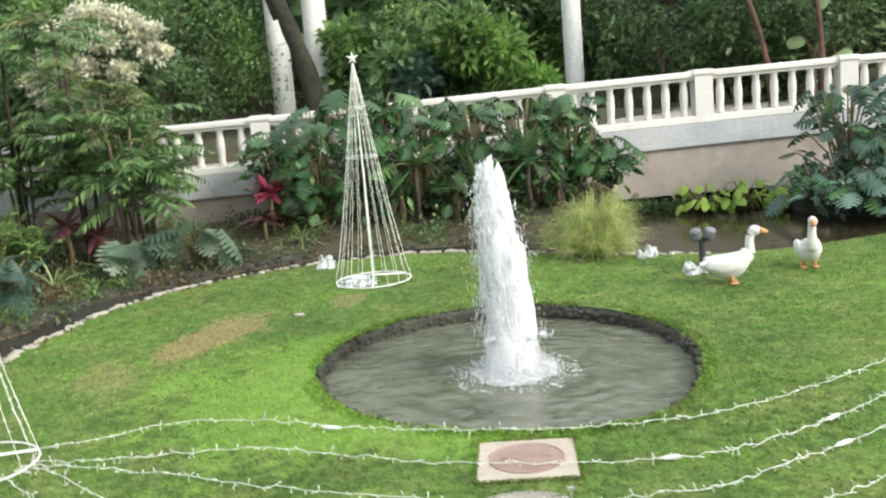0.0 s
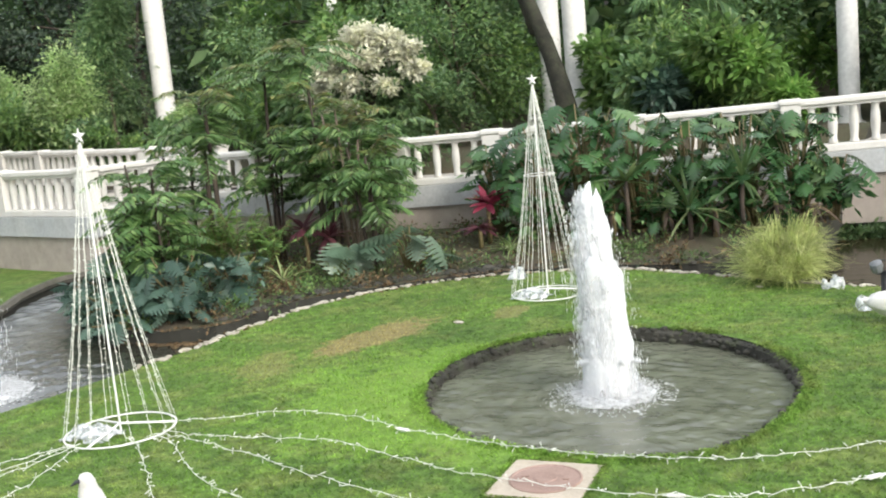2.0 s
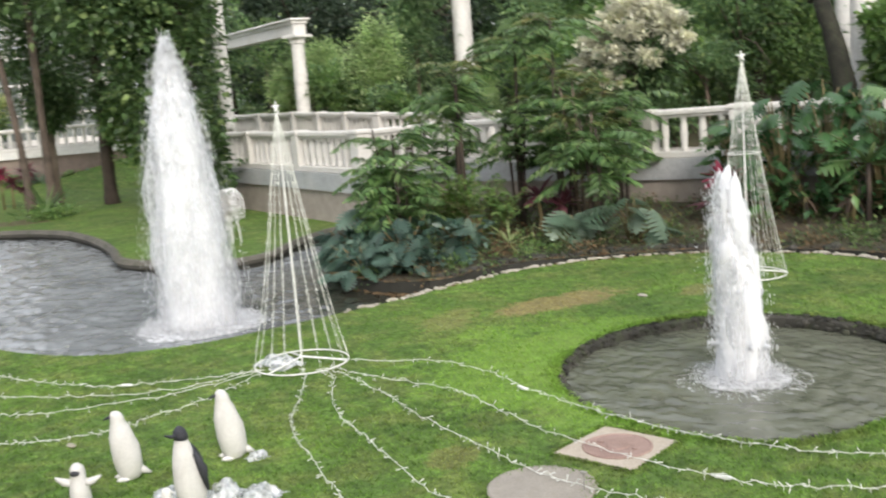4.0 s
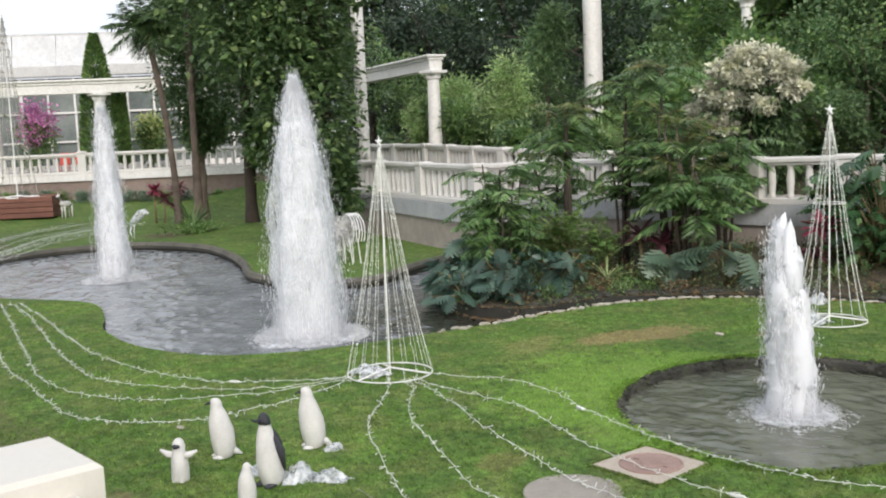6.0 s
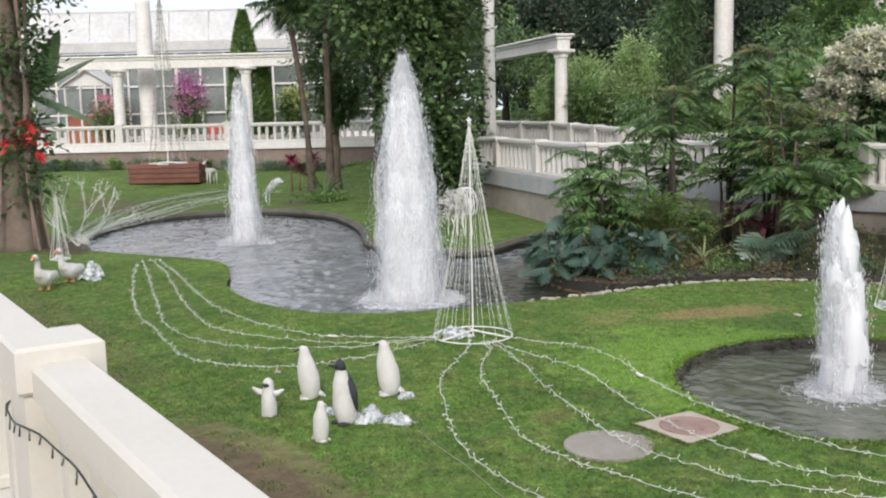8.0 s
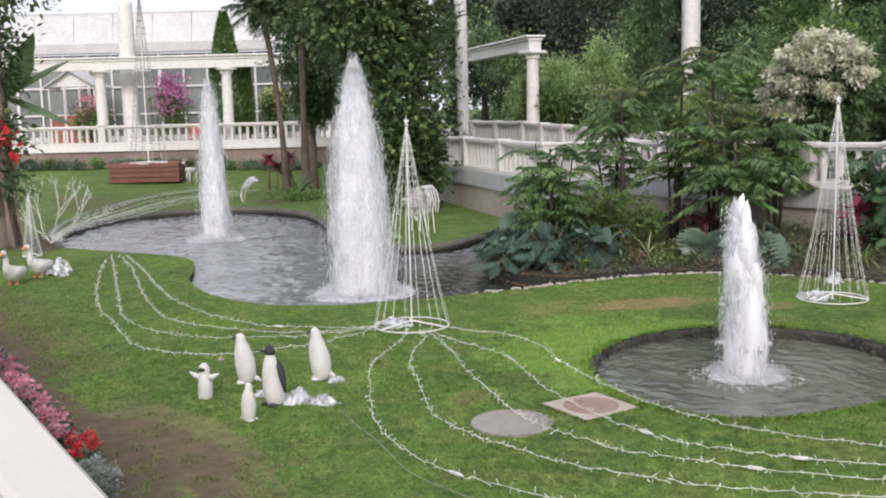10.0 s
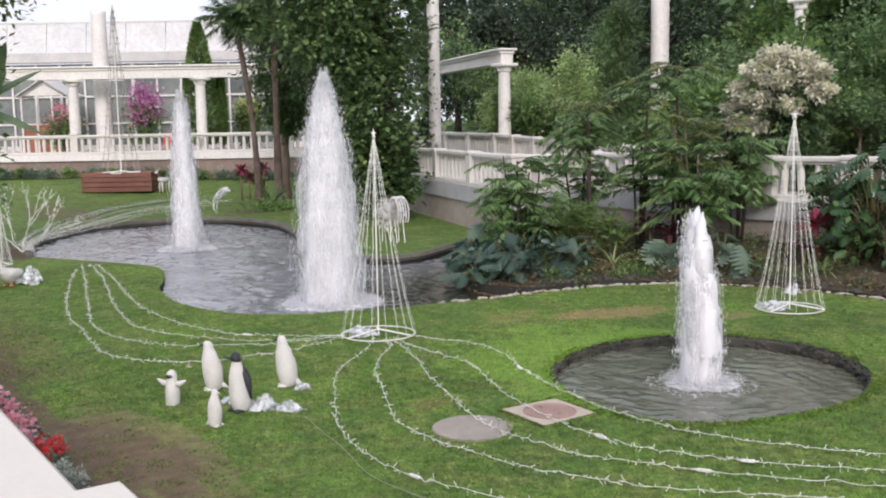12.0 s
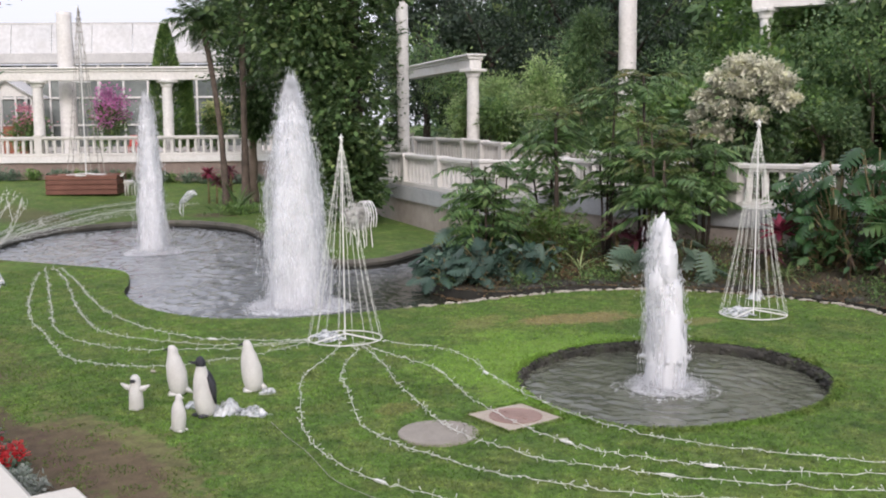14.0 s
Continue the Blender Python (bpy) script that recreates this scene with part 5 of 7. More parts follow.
# ---- statues ----
def penguin(x, y, h, turn, kind):
    """A standing bird figure of one mesh: body, head, beak, flippers, feet."""
    g = Geo()
    s = h
    body = [(0.11, 0), (0.14, 0.04), (0.172, 0.15), (0.19, 0.32), (0.184, 0.48), (0.16, 0.62), (0.125, 0.74), (0.096, 0.82), (0.086, 0.86), (0.086, 0.9), (0.072, 0.95), (0.05, 0.985), (0.01, 1.0)]
    if kind == "chick":
        body = [(0.19, 0), (0.205, 0.05), (0.205, 0.3), (0.19, 0.5), (0.165, 0.64), (0.145, 0.7), (0.15, 0.82), (0.13, 0.92), (0.07, 0.99), (0.01, 1.0)]
    if kind == "dark":
        body = [(0.11, 0), (0.14, 0.04), (0.168, 0.15), (0.176, 0.32), (0.164, 0.48), (0.14, 0.62), (0.11, 0.73), (0.084, 0.8), (0.071, 0.85), (0.073, 0.9), (0.062, 0.95), (0.036, 0.985), (0.01, 1.0)]
    g.lathe([(r * s * 1.06, z * s) for r, z in body], 16, sy=0.92)
    beak = 1
    zb = 0.91 if kind != "chick" else 0.83
    lift = {"dark": 0.06, "chick": -0.04}.get(kind, -0.02)
    reach = {"small": 0.15, "dark": 0.23}.get(kind, 0.19)
    g.tube([(-0.04 * s, 0, zb * s), (-0.6 * reach * s, 0, (zb + 0.01) * s), (-reach * s, 0, (zb + lift) * s)], [(0.032 if kind == "dark" else 0.045) * s, 0.022 * s, 0.007 * s], 8, beak)
    if kind == "chick":
        for sy in (-1, 1):
            g.tube([(0, 0.13 * s * sy, 0.6 * s), (0, 0.27 * s * sy, 0.62 * s), (0, 0.45 * s * sy, 0.72 * s)], [0.08 * s, 0.08 * s, 0.03 * s], 8)
        g.ball((-0.13 * s, 0, 0.84 * s), 0.1 * s, 1, 8, 4, (0.8, 1.0, 0.6))
    elif kind == "dark":
        g.lathe([(0.07 * s, 0.84 * s), (0.087 * s, 0.855 * s), (0.089 * s, 0.9 * s), (0.077 * s, 0.95 * s), (0.046 * s, 0.99 * s), (0.01, 1.008 * s)], 16, mat=1)
        g.ball((0.065 * s, 0, 0.42 * s), 0.2 * s, 1, 12, 8, (0.72, 0.88, 1.9))
        for sy in (-1, 1):
            g.tube([(0.03 * s, 0.13 * s * sy, 0.68 * s), (0.05 * s, 0.19 * s * sy, 0.5 * s), (0.07 * s, 0.2 * s * sy, 0.22 * s)], [0.03 * s, 0.055 * s, 0.015 * s], 8, 1)
    for sy in (-1, 1):
        g.ball((-0.1 * s, 0.085 * s * sy, 0.025 * s), 0.075 * s, 1 if kind == "dark" else 0, 10, 5, (1.5, 0.9, 0.5))
    if kind != "chick":
        g.tube([(0.1 * s, 0, 0.14 * s), (0.19 * s, 0, 0.07 * s), (0.27 * s, 0, 0.02 * s)], [0.07 * s, 0.05 * s, 0.015 * s], 8)
    tilt = {"white": 0.11, "dark": 0.08, "small": 0.03}.get(kind, 0.0)
    g.v = [tuple(np.array(p) - (tilt * s * (max(0.0, p[2]) / s) ** 1.4, 0, 0) + 0.011 * np.array((noise.noise((p[0] * 9 + x, p[1] * 9, p[2] * 9)), noise.noise((p[0] * 9, p[1] * 9 + 5, p[2] * 9)), 0))) for p in g.v]
    label = {"white": "white penguin figure with a dark beak standing on the lawn", "dark": "penguin figure with white front and black back", "chick": "small white penguin chick figure with raised flippers", "small": "small plain white penguin figure seen from behind"}[kind]
    ob = g.object("penguin_figure", [M_PLASTIC, M_BLACK if kind != "small" else M_PLASTIC], smooth=True, at=pose(x, y, ground_z(x, y), 0, 0, turn))
    return tagged(ob, label, "penguin statue", "penguin figures")


penguin(-2.97, 4.23, 0.42, 130, "chick")
penguin(-3.27, 4.87, 0.63, 65, "white")
penguin(-2.2, 4.78, 0.7, 100, "dark")
penguin(-1.83, 4.31, 0.42, 220, "small")
penguin(-2.82, 5.67, 0.65, 62, "white")
for x, y, a, w, h, turn in ((-2.08, 5.0, 0.16, 0.1, 0.17, 60), (-1.88, 5.22, 0.19, 0.1, 0.1, 30), (-2.6, 4.85, 0.16, 0.12, 0.07, 50), (-2.6, 5.75, 0.1, 0.07, 0.07, 70)):
    ob = crumple(Geo(), (0, 0, 0), a, w, h, x + h, 22).object("plastic_wrap", M_FILM, at=pose(x, y, ground_z(x, y), 0, 0, turn), smooth=True)
    tagged(ob, "crumpled clear plastic wrap lying beside the penguin figures", "plastic wrap")


def goose(x, y, turn, size, label):
    g = Geo()
    s = size
    prof = [(-0.38, 0.02, 0.35), (-0.31, 0.065, 0.33), (-0.2, 0.13, 0.305), (-0.05, 0.178, 0.3), (0.08, 0.18, 0.32), (0.18, 0.155, 0.36), (0.25, 0.1, 0.41), (0.28, 0.04, 0.44)]
    segs = 14
    vs = [(px * s, s * r * 0.85 * math.cos(q), s * (pz + r * 0.95 * math.sin(q))) for px, r, pz in prof for q in np.linspace(0, 2 * math.pi, segs, endpoint=False)]
    fs = [(i * segs + k, i * segs + (k + 1) % segs, (i + 1) * segs + (k + 1) % segs, (i + 1) * segs + k) for i in range(len(prof) - 1) for k in range(segs)]
    fs += [tuple(range(segs)), tuple((len(prof) - 1) * segs + k for k in range(segs))[::-1]]
    g.add(vs, fs)
    g.ball((0.2 * s, 0, 0.42 * s), 0.11 * s, 0, 12, 7, (0.9, 0.9, 1.1))
    neck = catmull([(0.2, 0, 0.4), (0.26, 0, 0.49), (0.26, 0, 0.58), (0.27, 0, 0.69), (0.32, 0, 0.75)], 4) * s
    g.tube(neck, list(np.interp(np.linspace(0, 1, len(neck)), [0, 0.35, 1], [0.1 * s, 0.06 * s, 0.048 * s])), 10)
    g.ball((0.33 * s, 0, 0.765 * s), 0.068 * s, 0, 10, 6, (1.25, 0.9, 1))
    g.tube([(0.38 * s, 0, 0.765 * s), (0.43 * s, 0, 0.75 * s), (0.5 * s, 0, 0.735 * s)], [0.045 * s, 0.036 * s, 0.014 * s], 8, 1)
    for sy in (-1, 1):
        g.tube([(0.02 * s, sy * 0.075 * s, 0.2 * s), (0.02 * s, sy * 0.075 * s, 0.09 * s)], [0.03 * s, 0.02 * s], 7, 1)
        g.ball((0.05 * s, sy * 0.08 * s, 0.09 * s), 0.055 * s, 1, 8, 4, (1.3, 0.9, 0.28))
        g.ball((-0.08 * s, sy * 0.125 * s, 0.34 * s), 0.15 * s, 0, 10, 6, (1.7, 0.32, 0.72))
    ob = g.object("goose_figure", [M_PLASTIC, M_ORANGE], smooth=True, at=pose(x, y, ground_z(x, y) - 0.07 * s, 0, 0, turn))
    return tagged(ob, label, "goose statue", "goose figures")


goose(2.88, 12.5, -5, 0.95, "white goose figure with orange beak and feet on the lawn")
goose(4.02, 13.05, -97, 0.95, "white goose figure with orange beak facing the terrace")
goose(-13.3, 3.9, 322, 0.97, "white goose figure with raised neck beside the pond")
goose(-13.9, 4.5, 312, 0.97, "white goose figure bending forward beside the pond")

ob = crumple(Geo(), (0, 0, 0), 0.3, 0.22, 0.3, 5.0, 20).object("plastic_wrap", M_FILM, at=pose(-13.95, 4.85, ground_z(-14, 4.9), 0, 0, 50), smooth=True)
tagged(ob, "crumpled clear plastic wrap beside the goose figures", "plastic wrap")


def spotlight():
    t = thing("garden_spotlight", (2.78, 13.6, ground_z(2.78, 13.6)), "dark garden spotlight with two round heads on a post", "spotlight")
    g = Geo()
    g.tube([(0, 0, 0), (0, 0, 0.34)], 0.045, 8)
    g.box((0, 0, 0.36), (0.2, 0.06, 0.05), ch=0.01)
    g.object("post", M_BLACK, t)
    g = Geo()
    for k in (-1, 1):
        g = Geo()
        g.lathe([(0.03, 0), (0.065, 0.02), (0.08, 0.08), (0.075, 0.14), (0.03, 0.165)], 12, m4=pose(0.075 * k, -0.03, 0.37, 20, 12 * k, 0))
        g.object("head", M_LAMP, t, "dark grey lamp head")
    g = Geo()
    g.tube([(0.1, 0, 0.4), (0.08, 0, 0.52), (-0.08, 0, 0.52), (-0.1, 0, 0.4)], 0.012, 6)
    g.object("bracket", M_BLACK, t)
    ob = crumple(Geo(), (0, 0, 0), 0.26, 0.15, 0.2, 2.0).object("plastic_wrap", M_FILM, at=pose(2.72, 13.2, ground_z(2.72, 13.2)))
    tagged(ob, "crumpled plastic wrap beside the spotlight", "plastic wrap")


spotlight()
for x, y, s in ((2.15, 14.35, 0.22), (-2.62, 15.3, 0.24)):
    ob = crumple(Geo(), (0, 0, 0), 0.62 * s, 0.45 * s, 0.85 * s, x, 10).object("wrapped_lamp", M_FILM, at=pose(x, y, ground_z(x, y)))
    tagged(ob, "small lamp wrapped in crumpled grey plastic at the lawn edge", "wrapped lamp")


def wire_deer():
    z = ground_z(-14.2, 14.0)
    t = thing("wire_light_figure", (-14.2, 14.0, z), "wire light figure with white fluffy garland body", "light figure")
    v, f = crown_arrays((0, 0, 0.75), (0.34, 0.25, 0.32), 40, 40, 0.1, 0.3, 0.3, 0.3, 0.35)
    soup("garland", v, f, M_PLASTIC, t, "white tinsel garland")
    g = Geo()
    for k in range(5):
        r = 0.25 + 0.03 * k
        g.tube([(0.35 + r * math.cos(a), 0.06 * k - 0.12, 0.78 + 0.42 * math.sin(a)) for a in np.linspace(-0.6, math.pi, 14)], 0.014, 5)
    for sx in (-0.25, 0.2, 0.5):
        for sy in (-0.12, 0.12):
            g.tube([(sx, sy, 0), (sx * 0.8, sy, 0.6)], 0.014, 5)
    g.object("wire_frame", M_FRAME, t)


wire_deer()


def egret(x, y):
    z = ground_z(x, y)
    g = Geo()
    g.tube([(-0.05, 0, 0.5), (0.15, 0, 0.62), (0.35, 0, 0.8), (0.5, 0, 0.86), (0.62, 0, 0.78)], [0.05, 0.13, 0.15, 0.11, 0.02], 10)
    g.tube([(0.05, 0, 0), (0.08, 0, 0.55)], 0.02, 6)
    g.tube([(-0.02, 0, 0.45), (-0.08, 0, 0.2), (0.0, 0, 0.02)], [0.04, 0.03, 0.02], 6)
    ob = g.object("wading_bird_figure", M_FILM, smooth=True, at=pose(x, y, z, 0, 0, 40))
    tagged(ob, "pale wading bird figure beside the pond", "bird statue")


egret(-25.6, 13.6)


# ---- planter with the tall netted cone ----
def planter():
    x, y = -36.0, 13.4
    z = ground_z(x, y)
    t = thing("planter_box", pose(x, y, z, 0, 0, 57), "low reddish plank planter box on the far lawn", "planter")
    for k in range(4):
        g = Geo()
        g.box((0, -0.75, 0.11 + 0.21 * k), (3.0, 0.07, 0.19), ch=0.012)
        g.object("plank", M_BRICKWOOD, t)
        g = Geo()
        g.box((0, 0.75, 0.11 + 0.21 * k), (3.0, 0.07, 0.19), ch=0.012)
        g.object("plank", M_BRICKWOOD, t)
        for sx in (-1, 1):
            g = Geo()
            g.box((1.465 * sx, 0, 0.11 + 0.21 * k), (0.07, 1.43, 0.19), ch=0.012)
            g.object("plank", M_BRICKWOOD, t)
    g = Geo()
    g.box((0, 0, 0.7), (2.84, 1.4, 0.16))
    g.object("gravel_fill", M_PALE, t, "pale gravel filling")
    light_cone(x, y, 7.2, 0.8, 12, "tall grey netted light cone standing in the planter", (0.0, 0.55), False, M_GREYWIRE, 0.03, False, 0.008, z + 0.78)


planter()


def small_deer(x, y, turn, s):
    """A small standing deer figure of one mesh."""
    g = Geo()
    g.tube([(-0.3 * s, 0, 0.52 * s), (-0.1 * s, 0, 0.55 * s), (0.15 * s, 0, 0.56 * s), (0.28 * s, 0, 0.62 * s), (0.34 * s, 0, 0.8 * s), (0.4 * s, 0, 0.92 * s), (0.54 * s, 0, 0.88 * s)], [0.06 * s, 0.13 * s, 0.13 * s, 0.1 * s, 0.06 * s, 0.07 * s, 0.03 * s], 10)
    for px in (-0.22, 0.2):
        for sy in (-1, 1):
            g.tube([(px * s, 0.07 * s * sy, 0.5 * s), (px * s, 0.08 * s * sy, 0.0)], [0.04 * s, 0.022 * s], 7)
            g.tube([(0.38 * s, 0.03 * s * sy, 0.95 * s), (0.36 * s, 0.1 * s * sy, 1.08 * s)], [0.025 * s, 0.008 * s], 6)
    ob = g.object("deer_figure", M_PLASTIC, smooth=True, at=pose(x, y, ground_z(x, y), 0, 0, turn))
    tagged(ob, "small white deer figure beside the plank planter", "deer statue")


small_deer(-34.6, 14.8, -60, 1.0)


# ---- columns and pergolas ----
def column(x, y, z0, z1, r, label, capital=False):
    t = thing("column", (x, y, z0), label, "column", "white garden columns")
    h = z1 - z0
    g = Geo()
    g.lathe([(r * 1.25, 0), (r * 1.25, 0.12), (r * 1.05, 0.2), (r, 0.3), (r * 0.97, h * 0.6), (r * 0.88, h - 0.25), (r * 0.9, h)], 18)
    g.object("shaft", M_WHITE_FAR, t, smooth=True)
    g = Geo()
    g.box((0, 0, 0.05), (r * 2.9, r * 2.9, 0.1), ch=0.02)
    g.object("base", M_WHITE_FAR, t)
    if capital:
        g = Geo()
        g.lathe([(r * 0.95, h - 0.22), (r * 1.1, h - 0.18), (r * 1.1, h - 0.1), (r * 1.35, h), (r * 0.3, h)], 18)
        cap = g.object("capital", M_WHITE_FAR, t)
        g = Geo()
        g.box((0, 0, h + 0.062), (r * 3.0, r * 3.0, 0.12), ch=0.02)
        g.object("abacus", M_WHITE_FAR, cap)
    return t


def beam(a, b, z0, z1, depth, label):
    a, b = Vector((*a, 0)), Vector((*b, 0))
    d = b - a
    ang = math.degrees(math.atan2(d.y, d.x))
    c = (a + b) / 2
    h = z1 - z0
    t = thing("pergola_beam", pose(c.x, c.y, z0, 0, 0, ang), label, "beam", "pergola beams")
    g = Geo()
    g.box((0, 0, h * 0.32), (d.length, depth, h * 0.64), ch=0.01)
    g.object("architrave", M_WHITE_FAR, t)
    g = Geo()
    g.box((0, 0, h * 0.74), (d.length + 0.1, depth + 0.12, h * 0.2), ch=0.02)
    g.box((0, 0, h * 0.92), (d.length + 0.25, depth + 0.3, h * 0.16), ch=0.03)
    g.object("cornice", M_WHITE_FAR, t)


column(-24.2, 25.4, 1.75, 5.4, 0.26, "white pergola column with a square capital behind the walk", True)
beam((-23.9, 25.3), (-33.0, 28.3), 5.52, 6.1, 0.5, "white moulded pergola beam over the walk")
column(-25.3, 22.75, 1.45, 11.0, 0.25, "tall slim white column half covered by ivy")
column(-20.0, 29.8, 1.75, 12.0, 0.36, "tall round white column rising through the foliage")
column(2.33, 26.2, 1.6, 9.0, 0.24, "tall white column behind the bridge")
column(-4.0, 25.4, 1.6, 9.0, 0.3, "tall cream column behind the walk")
column(-5.6, 28.7, 1.6, 9.0, 0.31, "tall white column behind the walk")
column(-11.9, 27.6, 1.6, 6.75, 0.19, "white pergola column nearly hidden by foliage", True)
beam((-12.3, 27.5), (-1.5, 33.0), 6.87, 7.6, 0.5, "white moulded pergola beam above the trees")


# ---- far terrace and greenhouse ----
FAR_M = pose(-41.0, 15.3, 0, 0, 0, 57.2)


def far_pt(u, v, z):
    """u along the terrace to the right, v away from the garden."""
    return FAR_M @ Vector((u, v, z))


def far_terrace():
    a, b = far_pt(-13, 0, 1.95), far_pt(13, 0, 1.95)
    balustrade([tuple(a), tuple(b)], "white balustrade of the far terrace", 5.6, 0.95)
    g = Geo()
    g.box(None, (26, 0.3, 1.5), m4=FAR_M @ pose(0, 0.05, 1.0))
    tagged(g.object("wall_far", M_WALL_FAR), "beige low wall under the far terrace", "wall", kind="structure")
    g = Geo()
    g.box(None, (26, 0.45, 0.3), m4=FAR_M @ pose(0, 0, 1.8))
    tagged(g.object("wall_far_trim", M_WHITE_FAR), "white band on the far terrace wall", "trim", kind="structure")
    g = Geo()
    g.box(None, (40, 14, 0.2), m4=FAR_M @ pose(0, 7.2, 1.84))
    tagged(g.object("far_floor", M_PAVE), "pale paved floor of the far terrace", "paving", kind="structure")


far_terrace()
for u in (-9.0, -2.8, 3.4):
    p = far_pt(u, 0.8, 0)
    column(p.x, p.y, 1.95, 5.45, 0.27, "white pergola column on the far terrace", True)
p, q = far_pt(-13, 0.8, 0), far_pt(6.6, 0.8, 0)
beam((p.x, p.y), (q.x, q.y), 5.57, 6.2, 0.5, "long white moulded pergola beam of the far terrace")
p = far_pt(-1.9, 2.5, 0)
column(p.x, p.y, 1.95, 9.0, 0.42, "tall round white column on the far terrace")


def greenhouse():
    t = thing("greenhouse", FAR_M @ pose(0, 8, 1.94), "long greenhouse with dark glass, white glazing bars and pale roof", "greenhouse")
    g = Geo()
    g.box((-5.5, 0.15, 2.4), (33, 0.06, 4.8))
    g.object("glass_wall", M_GLASS, t)
    for k in range(25):
        g = Geo()
        g.box((-22 + 1.34 * k, 0.05, 2.4), (0.1 if k % 3 else 0.16, 0.1, 4.8))
        g.object("glazing_bar", M_WHITE_FAR, t)
    for z in (0.15, 1.5, 3.0, 4.3):
        g = Geo()
        g.box((-5.5, 0.02, z), (33, 0.08, 0.1 if z > 1 else 0.3))
        g.object("rail", M_WHITE_FAR, t)
    g = Geo()
    g.box((-5.5, -0.1, 5.15), (33.6, 0.4, 0.6), ch=0.05)
    g.object("gutter", M_GUTTER, t)
    for k in range(15):
        g = Geo()
        g.box(None, (2.17, 0.06, 1.62), m4=pose(-20.9 + 2.2 * k, 0.25, 6.25, -12, 0, 0))
        g.object("roof_panel", M_ROOF, t)
    g = Geo()
    g.box((-5.5, 0.5, 7.08), (33.6, 0.25, 0.12), ch=0.02)
    g.object("ridge_rail", M_GUTTER, t)
    g = Geo()
    g.box(None, (33, 9.0, 0.08), m4=pose(-5.5, 5.0, 7.15, 1.5, 0, 0))
    g.object("roof", M_ROOF, t)


greenhouse()


# ---- plants ----
def leaf_blade(name, lobes, mat, length=1.0, width=0.6, droop=0.25, cut=0.55):
    """One large leaf, lobed to the midrib, bent and folded; grows along +x from its stalk."""
    g = Geo()
    n = 9 * max(lobes, 4)
    out = []
    for sgn in (1, -1):
        row = []
        for i in range(n + 1):
            u = i / n
            w = width * 0.5 * (math.sin(math.pi * min(1, u * 0.92 + 0.12)) ** 0.75)
            if lobes:
                ph = (u * lobes) % 1.0
                w *= 1 - cut * (1 - abs(math.sin(math.pi * ph)) ** 0.9)
            x = u * length + (0.12 * length * (1 if lobes else 0.3)) * (w / width)
            z = -droop * (x / length) ** 2 * length - abs(w) * 0.35
            row.append((x, sgn * w, z))
        out.append(row)
    mid = [(i / n * length, 0, -droop * (i / n) ** 2 * length) for i in range(n + 1)]
    vs = mid + out[0] + out[1]
    m = n + 1
    fs = []
    for i in range(n):
        fs.append((i, i + 1, m + i + 1, m + i))
        fs.append((i + 1, i, 2 * m + i, 2 * m + i + 1))
    g.add(vs, fs)
    return g.mesh(name, mat, True)


LEAF_MONSTERA = leaf_blade("leaf", 6, L_GLOSS, 0.62, 0.64, 0.4, 0.85)
LEAF_PHILO = leaf_blade("leaf", 7, L_BLUE, 0.7, 0.64, 0.35, 0.9)
LEAF_DARKPHILO = leaf_blade("leaf", 6, L_GLOSS, 0.66, 0.6, 0.42, 0.88)
LEAF_SILVER = leaf_blade("leaf", 8, L_SILVER, 0.85, 0.8, 0.35, 0.88)
LEAF_HEART = leaf_blade("leaf", 0, L_YOUNG, 0.36, 0.24, 0.5)
LEAF_DEAD = leaf_blade("leaf", 0, L_DEAD, 0.6, 0.07, 0.5)
LEAF_BANANA = leaf_blade("leaf", 0, L_BANANA, 2.0, 0.85, 0.25)
LEAF_RED = leaf_blade("leaf", 0, L_RED, 0.5, 0.15, 0.45)
LEAF_WINE = leaf_blade("leaf", 0, L_WINE, 0.5, 0.12, 0.5)
LEAF_SWORD = leaf_blade("leaf", 0, L_SPIKE, 0.95, 0.06, 0.3)
LEAF_STRAP = leaf_blade("leaf", 0, L_STRAP, 0.6, 0.035, 1.0)


def big_leaf_plant(name, x, y, height, spread, n, leaves, label, category="plant", stalk=M_CANE, size=(0.7, 1.15), low=0.25, z0=None, facing=None, fill=None):
    """A clump of stalks, each with one large leaf; every leaf is a part."""
    z = ground_z(x, y) if z0 is None else z0
    t = thing(name, (x, y, z), label, category)
    for k in range(n):
        g = Geo()
        a = rng.uniform(0, 2 * math.pi) if facing is None else math.radians(facing) + rng.normal(0, 1.0)
        u = low + (1 - low) * rng.random() ** 0.8
        r = spread * rng.random() ** 0.6 * (1.15 - 0.45 * u)
        tip = Vector((r * math.cos(a), r * math.sin(a), height * u))
        g.tube([(0.15 * r * math.cos(a), 0.15 * r * math.sin(a), 0), tip * 0.5 + Vector((0, 0, height * u * 0.15)), tip], [0.022, 0.018, 0.012], 5)
        g.object("stalk", stalk, t, smooth=True)
        q = new("leaf", leaves[k % len(leaves)])
        q.parent = t
        s = rng.uniform(*size)
        q.matrix_basis = Matrix.Translation(tip) @ pose(0, 0, 0, rng.normal(0, 18), rng.uniform(-15, 40), math.degrees(a) + rng.normal(0, 25)) @ Matrix.Diagonal((s, s, s, 1))
    if fill:
        v, f = crown_arrays((0, 0, height * 0.45), (spread * 0.8, spread * 0.8, height * 0.42), fill[1], 14, fill[2], 0.3, 0.3, 0.3, 0.6)
        tagged(soup("undergrowth", v, f, fill[0], t), "dense smaller leaves", kind="stuff")
    return t


